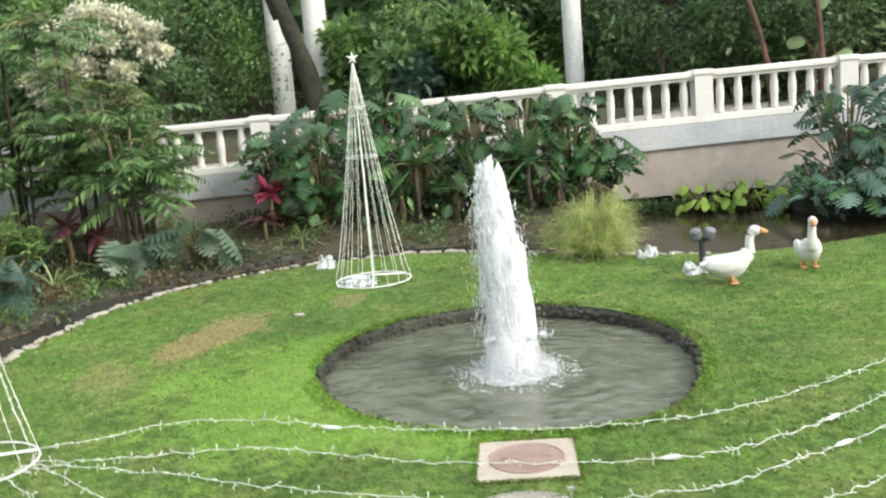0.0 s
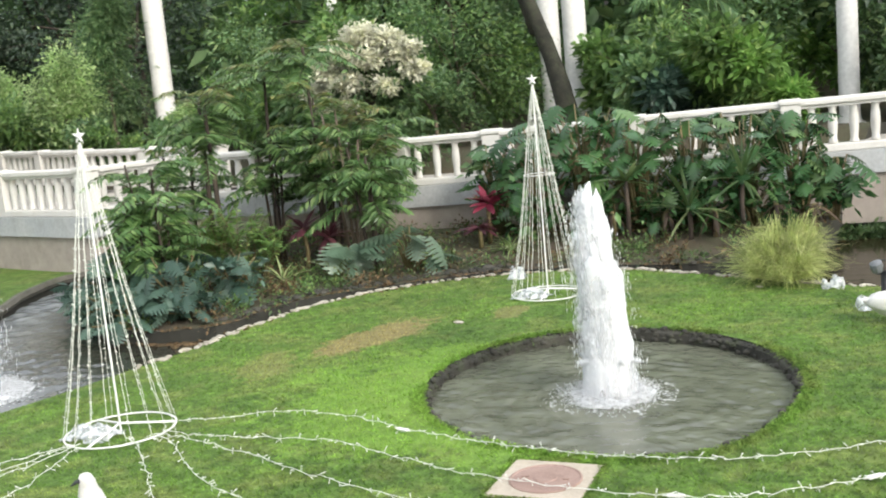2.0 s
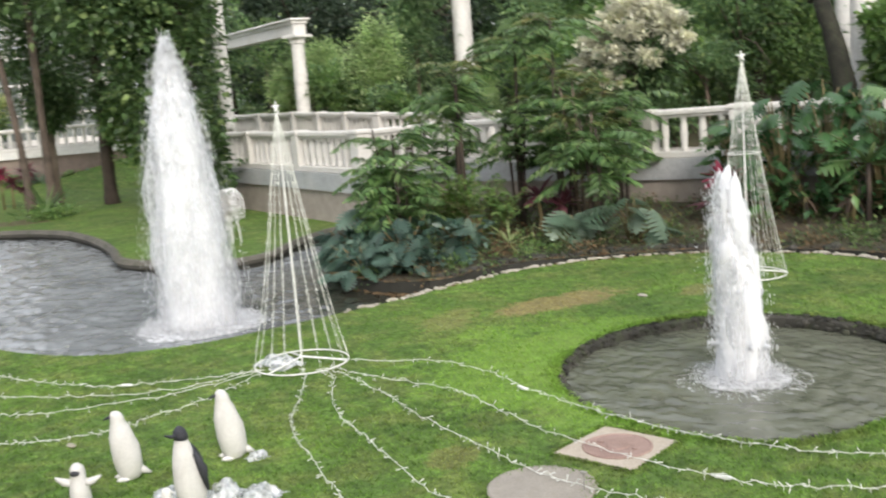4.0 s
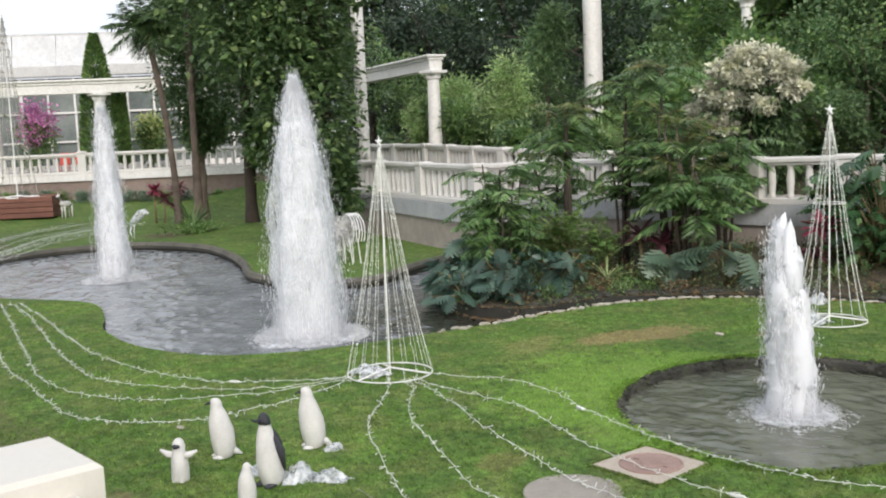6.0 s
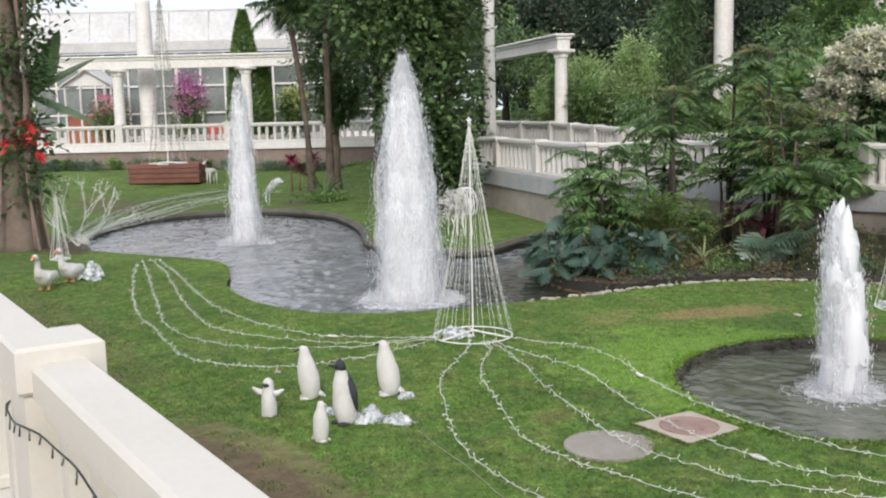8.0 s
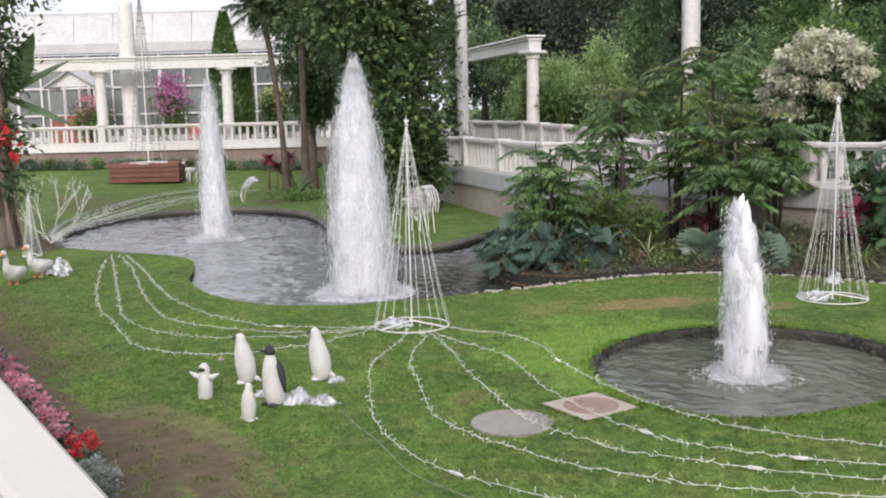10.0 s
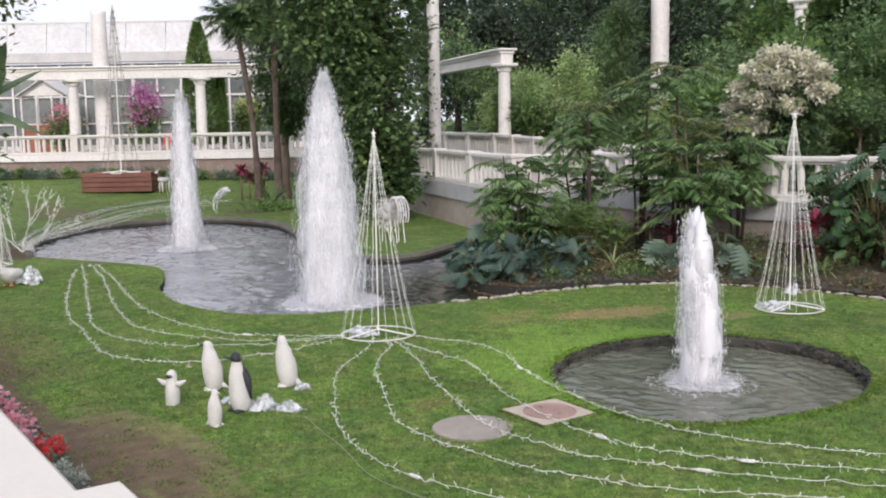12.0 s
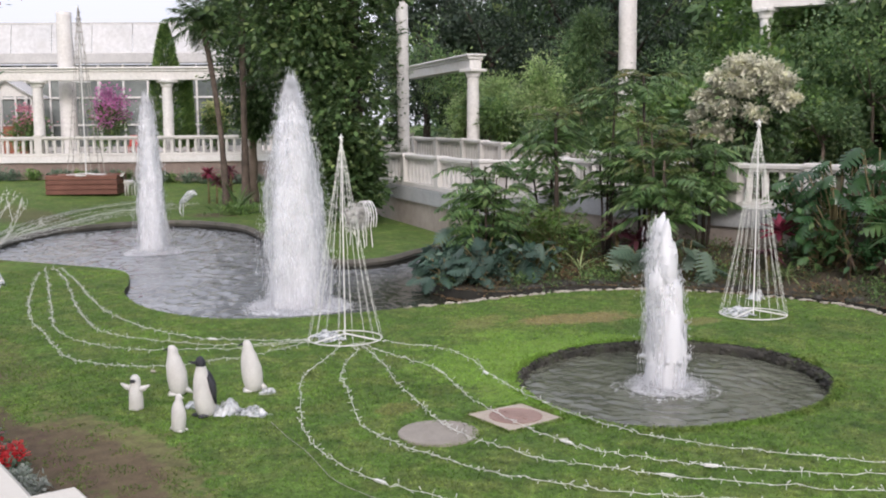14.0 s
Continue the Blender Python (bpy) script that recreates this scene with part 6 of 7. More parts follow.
def rosette(name, x, y, z, n, leaf, label, size=1.0, trunk=0.0, up=(5, 70), category="plant", tmat=M_CANE):
    """Narrow leaves that spring from one point, on a stem or on the ground."""
    t = thing(name, (x, y, z), label, category)
    if trunk:
        g = Geo()
        g.tube([(0, 0, -0.05), (rng.normal(0, 0.03), 0, trunk * 0.5), (0, 0, trunk + 0.02)], [0.05, 0.04, 0.04], 7)
        g.object("stem", tmat, t, smooth=True)
    for k in range(n):
        q = new("leaf", leaf)
        q.parent = t
        s = size * rng.uniform(0.75, 1.15)
        q.matrix_basis = pose(0, 0, trunk, rng.normal(0, 10), -rng.uniform(*up), 360 * k / n * 2.4 + rng.uniform(-15, 15)) @ Matrix.Diagonal((s, s, s, 1))
    return t


def frond_arrays(base, az, el, length, leaflet, pairs, sag=0.7, slim=0.19):
    """A feather frond: rachis curve and leaflets; returns leaf arrays and the rachis points."""
    u = np.linspace(0, 1, pairs)
    hx = length * (u * math.cos(el) + 0)
    hz = length * (u * math.sin(el)) - sag * length * u ** 2 * 0.5
    pts = np.column_stack([base[0] + hx * math.cos(az), base[1] + hx * math.sin(az), base[2] + hz])
    tan = unit(np.gradient(pts, axis=0))
    side = unit(np.cross(tan, np.array((0, 0, 1.0))))
    prof = np.sin(np.pi * np.clip(u * 0.85 + 0.13, 0, 1)) ** 0.7
    out = []
    for sgn in (1, -1):
        ax = sgn * side + 0.55 * tan + np.array((0, 0, -0.15)) + 0.12 * rng.normal(size=tan.shape)
        out.append(leaf_arrays(pts[2:], ax[2:], (leaflet * prof)[2:], (leaflet * slim * np.ones(pairs))[2:], droop=0.25))
    return join(out), pts


def feather_clump(name, x, y, stems, height, spread, mat, label, frond=1.2, leaflet=0.3, pairs=17, per=8, category="palm", z0=None, stem_mat=M_CANE, el=(0.1, 1.0), stem_r=0.025, low=0.45, tip_mat=None, sag=0.7, slim=0.19):
    """Canes with feathered fronds."""
    z = ground_z(x, y) if z0 is None else z0
    t = thing(name, (x, y, z), label, category)
    arrs = []
    for s in range(stems):
        g = Geo()
        a = rng.uniform(0, 2 * math.pi)
        r = spread * rng.random() ** 0.5
        h = height * (rng.uniform(0.55, 1.0) if stems > 1 else 0.86)
        foot = (0.35 * r * math.cos(a), 0.35 * r * math.sin(a), -0.05)
        top = (r * math.cos(a), r * math.sin(a), h)
        mid = ((foot[0] + top[0]) / 2 * 0.9, (foot[1] + top[1]) / 2 * 0.9, h * 0.5)
        g.tube([foot, mid, top], [stem_r, stem_r * 0.8, stem_r * 0.55], 6)
        for k in range(per):
            u = low + (1 - low) * (k + rng.random()) / per
            b = np.array(mid) + (np.array(top) - np.array(mid)) * max(0, (u - 0.5) * 2) if u > 0.5 else np.array(foot) + (np.array(mid) - np.array(foot)) * u * 2
            (v, f), pts = frond_arrays(b, rng.uniform(0, 2 * math.pi), rng.uniform(*el), frond * rng.uniform(0.7, 1.15), leaflet * rng.uniform(0.8, 1.15), pairs, sag, slim)
            arrs.append((v, f))
            g.tube(pts[::4], 0.006, 4)
        g.object("stem", stem_mat, t, smooth=True)
    v, f = join(arrs)
    hi = v[f].mean(1)[:, 2] > height * 0.86
    tagged(soup("fronds", v, f, [mat, tip_mat or mat], t, mat_index=(hi & (rng.random(len(f)) < 0.8)).astype(int)), "feathered green fronds", kind="stuff")
    return t


def tree(name, x, y, z0, trunk_h, r, crown, mats, label, bark=M_BARK, category="tree", limbs=5, lean=(0, 0), leaf=0.14, clumps=90, per=40, width=0.5, shell=0.5, spread=0.26, bow=0.0):
    """Tapered trunk, limbs, and a crown of leaf clumps. crown: list of (dx, dy, z, rx, ry, rz)."""
    t = thing(name, (x, y, z0), label, category)
    g = Geo()
    top = Vector((lean[0], lean[1], trunk_h))
    us = [k / 14 for k in range(15)]
    spine = [Vector((top.x * u + bow * math.sin(math.pi * u) + 0.25 * r * noise.noise((x, 3 * u, 0)), top.y * u + 0.25 * r * noise.noise((0, 3 * u, y)), (trunk_h + 0.3) * u - 0.3)) for u in us]
    g.tube(spine, [r * (1.25 - 0.65 * u ** 0.7 + 0.25 * max(0.0, 0.12 - u) / 0.12) * (1 + 0.14 * noise.noise((x, y, 14 * u))) for u in us], 12)
    for k, p in enumerate(g.v):
        d = Vector(p) - spine[k // 12]
        g.v[k] = tuple(spine[k // 12] + d * (1 + 0.22 * noise.noise((7 * d.x / r * 0.3, 7 * d.y / r * 0.3, 2.2 * p[2] + x))))
    for k in range(limbs):
        c = crown[k % len(crown)]
        end = Vector((c[0] + rng.normal(0, 0.35) * c[3], c[1] + rng.normal(0, 0.35) * c[4], c[2] + rng.normal(0, 0.3) * c[5]))
        st = top * rng.uniform(0.65, 1.0)
        g.tube([st, (st + end) / 2 + Vector((0, 0, 0.2)), end], [r * 0.45, r * 0.3, r * 0.1], 7)
    g.object("trunk", bark, t, smooth=True)
    for i, c in enumerate(crown):
        v, f = crown_arrays(c[:3], c[3:], clumps, per, leaf, shell, spread, 0.15, width)
        tagged(soup("crown", v, f, mats[i % len(mats)], t), kind="stuff")
    return t


# ---- planting on the bank ----
FERNY = "tall clump of feathery green bamboo palms on the bank"
for x, y, h, st, sp in ((-9.8, 16.7, 2.6, 3, 0.45), (-7.9, 16.8, 2.9, 4, 0.5), (-6.9, 16.9, 3.4, 4, 0.5), (-6.1, 16.6, 3.0, 4, 0.5), (-7.3, 18.1, 3.4, 4, 0.7), (-5.55, 16.2, 2.4, 3, 0.35), (-6.55, 18.5, 2.9, 6, 0.5)):
    feather_clump("bamboo_palm", x, y, st, h, sp, L_PALM, FERNY, 1.15, 0.34, 20, 10, low=0.45, el=(0.1, 1.15), tip_mat=L_FERNTIP, sag=1.0, slim=0.17, stem_mat=M_BARK if x == -6.1 else M_BARK_DARK, stem_r=0.034)
for x, y, st, h in ((-8.1, 13.5, 7, 2.75), (-8.9, 14.3, 4, 2.6)):
    feather_clump("bamboo_palm", x, y, st, h, 0.6, L_PALM, "smaller feathery palm beside the stream", 1.0, 0.3, 18, 9, low=0.3, slim=0.18, sag=1.0, stem_mat=M_BARK_DARK)
for x, y, h, n in ((-8.55, 15.95, 3.1, 20), (-9.0, 16.2, 3.3, 14)):
    feather_clump("bamboo_palm", x, y, 1, h * 1.2, 0.12, L_PALM, "dark-stemmed palm with a dense drooping crown on the bank", 1.35, 0.36, 24, n, low=0.72, el=(-0.1, 1.1), tip_mat=L_FERNTIP, sag=1.1, slim=0.16, stem_mat=M_BARK_DARK, stem_r=0.06)
for x, y, h in ((-8.2, 17.1, 4.4), (-6.95, 17.1, 4.7)):
    feather_clump("tree_fern", x, y, 1, h, 0.2, L_PALM, "tall tree fern with brownish arching fronds", 1.25, 0.3, 30, 16, "fern", low=0.9, el=(0.0, 0.75), tip_mat=L_FERNTIP, sag=1.1, slim=0.14, stem_mat=M_BARK_DARK, stem_r=0.045)
feather_clump("fern", -8.75, 15.4, 10, 0.95, 0.65, L_LIME, "bright green fern on the bank", 1.1, 0.18, 22, 6, "fern", el=(0.9, 1.45), low=0.1)
feather_clump("fern", -7.6, 15.4, 8, 0.9, 0.6, L_MID, "green fern on the bank", 1.1, 0.18, 22, 6, "fern", el=(0.8, 1.4), low=0.1)
feather_clump("fern", -9.4, 15.2, 7, 0.8, 0.5, L_MID, "green fern beside the stream", 1.0, 0.18, 20, 6, "fern", el=(0.8, 1.4), low=0.1)

PHILO = "philodendron with deeply lobed blue-green leaves"
for x, y, h, sp, n in ((-7.6, 13.0, 0.95, 0.75, 26), (-8.9, 13.6, 1.0, 0.8, 28), (-9.6, 14.5, 1.1, 0.7, 22), (-7.1, 13.9, 0.8, 0.6, 16)):
    big_leaf_plant("philodendron", x, y, h, sp, n, [LEAF_PHILO], PHILO + " leaning over the stream", size=(0.45, 0.8), fill=(L_BLUE, 9, 0.16))
for x, y in ((-7.9, 12.3), (-8.6, 12.75), (-7.1, 12.75), (-9.3, 13.4), (-9.9, 14.1)):
    big_leaf_plant("philodendron", x, y, 0.55, 0.6, 20, [LEAF_PHILO], "low philodendron with blue-green leaves hanging over the water", size=(0.4, 0.65), low=0.05, fill=(L_BLUE, 12, 0.16), facing=-120)
for x, y, h, sp, n in ((-5.7, 15.7, 0.7, 0.5, 8), (-4.8, 16.0, 0.85, 0.6, 10)):
    big_leaf_plant("philodendron", x, y, h, sp, n, [LEAF_SILVER], "philodendron with large silvery lobed leaves on the bank", size=(0.5, 0.8), low=0.3, facing=-75)
for x, y, h, sp, n, lv in ((-3.9, 18.3, 1.75, 0.6, 14, LEAF_MONSTERA), (-3.0, 18.3, 2.1, 0.9, 24, LEAF_DARKPHILO), (-2.2, 18.4, 2.35, 0.9, 28, LEAF_MONSTERA), (-1.2, 18.3, 2.1, 0.9, 26, LEAF_DARKPHILO), (-0.3, 18.5, 2.0, 0.9, 22, LEAF_MONSTERA),
                           (0.6, 18.6, 1.95, 0.9, 26, LEAF_DARKPHILO), (1.5, 18.7, 1.95, 0.8, 24, LEAF_DARKPHILO), (2.1, 18.5, 1.3, 0.5, 12, LEAF_MONSTERA)):
    big_leaf_plant("monstera", x, y, h, sp, n + 14, [lv, LEAF_MONSTERA], "large lobed glossy green plant before the balustrade", size=(0.5, 0.9), low=0.42, fill=(L_GLOSS, 8, 0.2))
for x, y, h, sp, n in ((6.4, 18.4, 2.0, 1.0, 44), (7.4, 18.2, 2.3, 1.0, 44), (6.9, 17.5, 1.2, 0.8, 26), (5.6, 17.9, 0.7, 0.6, 16), (6.1, 17.2, 0.65, 0.6, 16), (6.9, 16.8, 0.6, 0.6, 16), (7.7, 16.6, 0.6, 0.6, 14)):
    big_leaf_plant("philodendron", x, y, h, sp, n, [LEAF_PHILO, LEAF_PHILO, LEAF_DARKPHILO], "dark lobed philodendron beside the bridge", size=(0.45, 0.8), low=0.12, fill=(L_BLUE, 14, 0.16))
for x, y, h in ((4.0, 19.3, 0.6), (4.7, 19.2, 0.65), (5.4, 19.3, 0.55)):
    big_leaf_plant("arrowhead_vine", x, y, h, 0.6, 24, [LEAF_HEART], "lime green broad-leaved vine growing under the bridge", size=(0.5, 0.85), low=0.3, z0=-0.05, facing=-90)
# filler plants added to deepen the shade beneath the tall leaves
for x, y in ((-3.2, 17.9), (-2.4, 18.0), (-1.6, 18.1), (-0.8, 18.0), (0.0, 18.1), (0.8, 18.2), (1.6, 18.2)):
    big_leaf_plant("low_philodendron", x, y, 0.85, 0.55, 14, [LEAF_DARKPHILO], "low dark glossy filler plant added to darken the bank under the taller ones", size=(0.35, 0.6), low=0.25, fill=(L_GLOSS, 7, 0.16))
for x, y in ((-2.3, 17.6), (-0.6, 17.7), (0.2, 17.7), (1.2, 17.9), (1.8, 17.8), (-1.6, 17.8)):
    rosette("dead_leaf_tuft", x, y, ground_z(x, y), 15, LEAF_DEAD, "brown withered leaves under the glossy plants", 0.85, 0.45, (-80, 5), "dead leaves")

for x, y, st, sz in ((-3.9, 17.7, 0.75, 0.85),):
    rosette("cordyline", x, y, ground_z(x, y), 26, LEAF_RED, "red cordyline with arching leaves on the bank", sz, st, (0, 75))
    rosette("cordyline", x - 0.1, y - 0.25, ground_z(x, y), 18, LEAF_WINE, "dark wine-red cordyline on the bank", 0.9, st * 0.45, (-10, 50))
for x, y, st in ((-7.0, 16.2, 0.8), (-6.6, 16.4, 0.6), (-9.0, 16.0, 0.5)):
    rosette("cordyline", x, y, ground_z(x, y), 24, LEAF_WINE, "dark wine-red cordyline on the bank", 0.9, st, (-10, 75))
for x, y, st in ((-1.3, 17.75, 1.0), (0.68, 17.75, 0.95), (-0.2, 17.6, 0.5)):
    rosette("yucca", x, y, ground_z(x, y), 30, LEAF_SWORD, "spiky yucca with narrow green leaves on the bank", 1.05, st, (-20, 80), tmat=M_BARK_DARK)
for x, y in ((-6.75, 14.9), (-7.9, 14.0), (-5.9, 15.3), (-3.3, 17.1), (-8.8, 12.9)):
    rosette("spider_plant", x, y, ground_z(x, y), 26, LEAF_STRAP, "pale green spider plant tuft on the bank", 0.85, 0.05, (25, 85))


def grass_ball(x, y, r, h):
    z = ground_z(x, y)
    t = thing("ornamental_grass", (x, y, z), "rounded yellow-green ornamental grass at the lawn edge", "grass plant")
    n = 5200
    a = rng.uniform(0, 2 * math.pi, n)
    e = np.arccos(rng.random(n) * 0.98)
    k = np.sqrt(rng.random(n)) * 0.5 + 0.5
    k = k * (0.8 + 0.6 * np.array([noise.noise((2 * math.cos(q), 2 * math.sin(q), w)) for q, w in zip(a, e)]) + 0.15 * rng.random(n))
    mid = np.column_stack([0.75 * r * k * np.sin(e) * np.cos(a), 0.75 * r * k * np.sin(e) * np.sin(a), h * k * np.cos(e) + 0.12])
    base = mid * (0.2, 0.2, 0.0)
    tip = mid * np.column_stack([rng.uniform(1.05, 1.75, n)] * 2 + [rng.uniform(0.5, 1.1, n)]) + rng.normal(0, 0.15, (n, 3))
    w = unit(np.cross(tip, rng.normal(size=(n, 3)))) * 0.0045
    v = np.stack([base - w, base + w, mid + w, mid - w, tip], 1).reshape(-1, 3)
    o = 5 * np.arange(n)[:, None]
    f = np.stack([o + (0, 1, 2), o + (0, 2, 3), o + (3, 2, 4)], 1).reshape(-1, 3)
    tagged(soup("blades", v, f, L_GRASS, t), kind="stuff")


grass_ball(1.5, 14.85, 0.8, 0.76)

# weeds at the water's edge under the bridge
v, f = join([crown_arrays((x, 19.55 + 0.1 * x + 0.1 * math.sin(5 * x), 0.03), (0.3, 0.25, 0.09), 9, 16, 0.13, 0.3, 0.35, 0.5, 0.4) for x in np.arange(1.9, 4.4, 0.22)])
tagged(soup("bank_weeds", v, f, L_DARK), "low green weeds at the water's edge under the bridge", "weeds", kind="stuff")

# low cover on the bank
arrs = []
for k in range(620):
    x, y = rng.uniform(-10.5, 3.0), rng.uniform(12.0, 19.0)
    if inside(POND, np.array([(x, y)]))[0] or inside(np.vstack([lawn_side, [(15, 2), (-20, 2)]]), np.array([(x, y)]))[0]:
        continue
    arrs.append(crown_arrays((x, y, ground_z(x, y) + 0.06), (0.25, 0.25, 0.08), 5, 12, 0.075, 0.2, 0.5, 0.5, 0.45))
v, f = join(arrs)
mid = v[f].mean(1)
pick = np.array([noise.noise((1.3 * a, 1.3 * b, 0)) for a, b in mid[:, :2]]) + rng.normal(0, 0.16, len(f))
tagged(soup("ground_cover", v, f, [L_DARK, L_MID, M_LITTER], mat_index=np.where(pick > 0.16, 1, np.where(pick < -0.1, 2, 0))), "low green ground cover and fallen leaves on the bank", "ground cover", kind="stuff")
band = [(bank_side[i], lawn_side[int(np.argmin(np.linalg.norm(lawn_side - bank_side[i], axis=1)))]) for i in range(24, 80)]
n = 2600
k = rng.integers(0, len(band), n)
a, b, u = np.array([band[i][0] for i in k]), np.array([band[i][1] for i in k]), rng.beta(0.6, 0.9, (n, 1))
p = a + (b - a) * u + rng.normal(0, 0.06, (n, 2))
wet = inside(POND, p)
p = np.column_stack([p, [(WATER_Z + 0.012 if w else ground_z(x, y) + 0.01) for (x, y), w in zip(p, wet)]])
v, f = leaf_arrays(p, np.column_stack([rng.normal(size=(n, 2)), 0.1 * rng.normal(size=n)]), 0.1, 0.05, 0.05, 0.02)
tagged(soup("leaf_litter", v, f, M_LITTER), "brown fallen leaves along the muddy stream", "leaf litter", kind="stuff")
bank_rock = thing("bank_stones", (-6, 14.8, 0.2), "scattered brown stones on the bank of the stream", "stones")
inv = bank_rock.matrix_basis.inverted()
for k in range(110):
    i = int(rng.integers(30, 70))
    p = bank_side[i] + rng.normal(0, 0.12, 2) + np.array((-0.1, 0.25))
    if inside(POND, p[None])[0]:
        continue
    q = new("stone", dark_stones[k % 5])
    q.parent = bank_rock
    s = rng.uniform(0.08, 0.2)
    q.matrix_basis = inv @ pose(p[0], p[1], ground_z(*p) + 0.01, 0, 0, rng.uniform(0, 180)) @ Matrix.Diagonal((s * 1.3, s, s * 0.7, 1))

# ---- ivy tree, palms ----
tree("ivy_tree", -19.2, 16.9, 0.2, 7.0, 0.35, [(0, -0.1, 1.7, 0.9, 1.0, 1.6), (-0.3, -0.4, 4.2, 1.5, 1.5, 2.2), (-1.4, -1.3, 7.0, 2.1, 1.9, 2.2), (-0.5, -0.7, 6.4, 1.6, 1.5, 2.2), (-1.6, -1.2, 10.0, 2.6, 2.2, 2.2), (0.8, 0.9, 8.6, 1.3, 1.2, 1.8)],
     [L_IVY], "tall tree wrapped in dark green ivy beside the walk", M_BARK_DARK, clumps=150, per=36, leaf=0.2, shell=0.55, spread=0.17, width=0.7)


def palm(x, y, h, r, n, ln, label, lean=(0, 0), mat=L_DARK, bark=M_PALMBARK):
    z = ground_z(x, y)
    t = thing("palm_tree", (x, y, z), label, "palm tree")
    g = Geo()
    pts = [(lean[0] * u * u, lean[1] * u * u, h * u - 0.1) for u in np.linspace(0, 1, 70)]
    g.tube(pts, [r * (1.3 - 0.5 * min(1, u * 3)) * (1 + 0.1 * (i % 2) + 0.12 * noise.noise((x, y, 30 * u))) for i, u in enumerate(np.linspace(0, 1, 70))], 10)
    g.object("trunk", bark, t, smooth=True)
    arrs = []
    for k in range(n):
        (v, f), _ = frond_arrays(np.array((lean[0], lean[1], h - 0.1)), rng.uniform(0, 2 * math.pi), rng.uniform(-0.7, 1.3), ln * rng.uniform(0.8, 1.15), 0.5 * ln, 30, 0.5, 0.07)
        arrs.append((v, f))
    v, f = join(arrs)
    tagged(soup("fronds", v, f, mat, t), kind="stuff")


palm(-26.1, 15.5, 7.0, 0.12, 44, 1.35, "slim palm tree with a dark fan crown beside the pond", (-0.5, -0.5))
palm(-27.0, 16.7, 8.6, 0.14, 40, 1.5, "tall palm tree with a brown ringed trunk on the lawn", (0.1, 0.0))
rosette("yucca", -25.6, 15.7, ground_z(-25.6, 15.7), 34, LEAF_SWORD, "spiky green tuft at the foot of the palm", 1.2, 0.1, (10, 85))
for x, y, st, lv in ((-30.1, 16.5, 1.25, LEAF_RED), (-29.7, 17.3, 1.3, LEAF_WINE), (-30.0, 16.8, 0.9, LEAF_WINE), (-29.8, 17.1, 0.6, LEAF_WINE), (-30.2, 17.4, 1.1, LEAF_WINE)):
    rosette("cordyline", x, y, ground_z(x, y), 30, lv, "red and wine coloured cordyline shrub on the far lawn", 0.85, st, (-25, 75))
for k in range(26):
    p = far_pt(-9.5 + 0.75 * k + rng.normal(0, 0.12), -0.75 + rng.normal(0, 0.1), 0)
    t = thing("border_plant", (p.x, p.y, ground_z(p.x, p.y)), "low grey-green border plant at the foot of the far wall", "border plant", "border plants along the far wall")
    v, f = crown_arrays((0, 0, 0.2), (0.34, 0.34, 0.2), 20, 20, 0.13, 0.3, 0.35, 0.4, 0.5)
    tagged(soup("leaves", v, f, L_SILVER if k % 3 else L_MID, t), kind="stuff")
v, f = crown_arrays((-24.9, 15.4, 0.36), (0.5, 1.0, 0.16), 30, 26, 0.14, 0.3, 0.25, 0.3, 0.4)
tagged(soup("low_shrub", v, f, L_MID), "low grey-green shrub border beside the pond", "shrub")

# ---- shrubs and trees behind the walk ----
tree("euphorbia_shrub", -8.12, 21.9, 1.5, 1.9, 0.06, [(-0.1, 0, 3.3, 0.45, 0.42, 0.2), (0.4, 0.1, 3.15, 0.42, 0.4, 0.18), (0.9, 0.1, 2.85, 0.36, 0.35, 0.16), (-0.6, -0.1, 3.0, 0.42, 0.36, 0.18), (-1.0, -0.1, 2.5, 0.4, 0.3, 0.18), (-1.4, 0, 2.05, 0.36, 0.3, 0.17), (0.2, -0.3, 2.7, 0.38, 0.32, 0.17), (1.15, 0.0, 2.4, 0.3, 0.28, 0.15),
     (-0.35, -0.3, 2.2, 0.4, 0.3, 0.17), (-1.1, -0.2, 1.65, 0.34, 0.28, 0.15), (-0.5, -0.3, 1.6, 0.3, 0.28, 0.13), (0.55, -0.25, 2.05, 0.28, 0.26, 0.13)], [L_CREAM], "shrub with frothy cream-white bracts behind the balustrade", M_BARK_DARK,
     category="shrub", leaf=0.11, clumps=26, per=60, width=0.6, spread=0.27, shell=0.25, limbs=12)
v, f = join([crown_arrays((-8.2, 22.2, 3.4), (1.4, 0.8, 1.2), 90, 30, 0.18, 0.3, 0.2, 0.0, 0.45), crown_arrays((-7.9, 22.3, 2.1), (1.5, 0.7, 0.7), 60, 30, 0.18, 0.3, 0.22, 0.1, 0.45)])
tagged(soup("shrub_foliage", v, f, L_DARK), "green leaves below the cream-white bracts", "shrub")
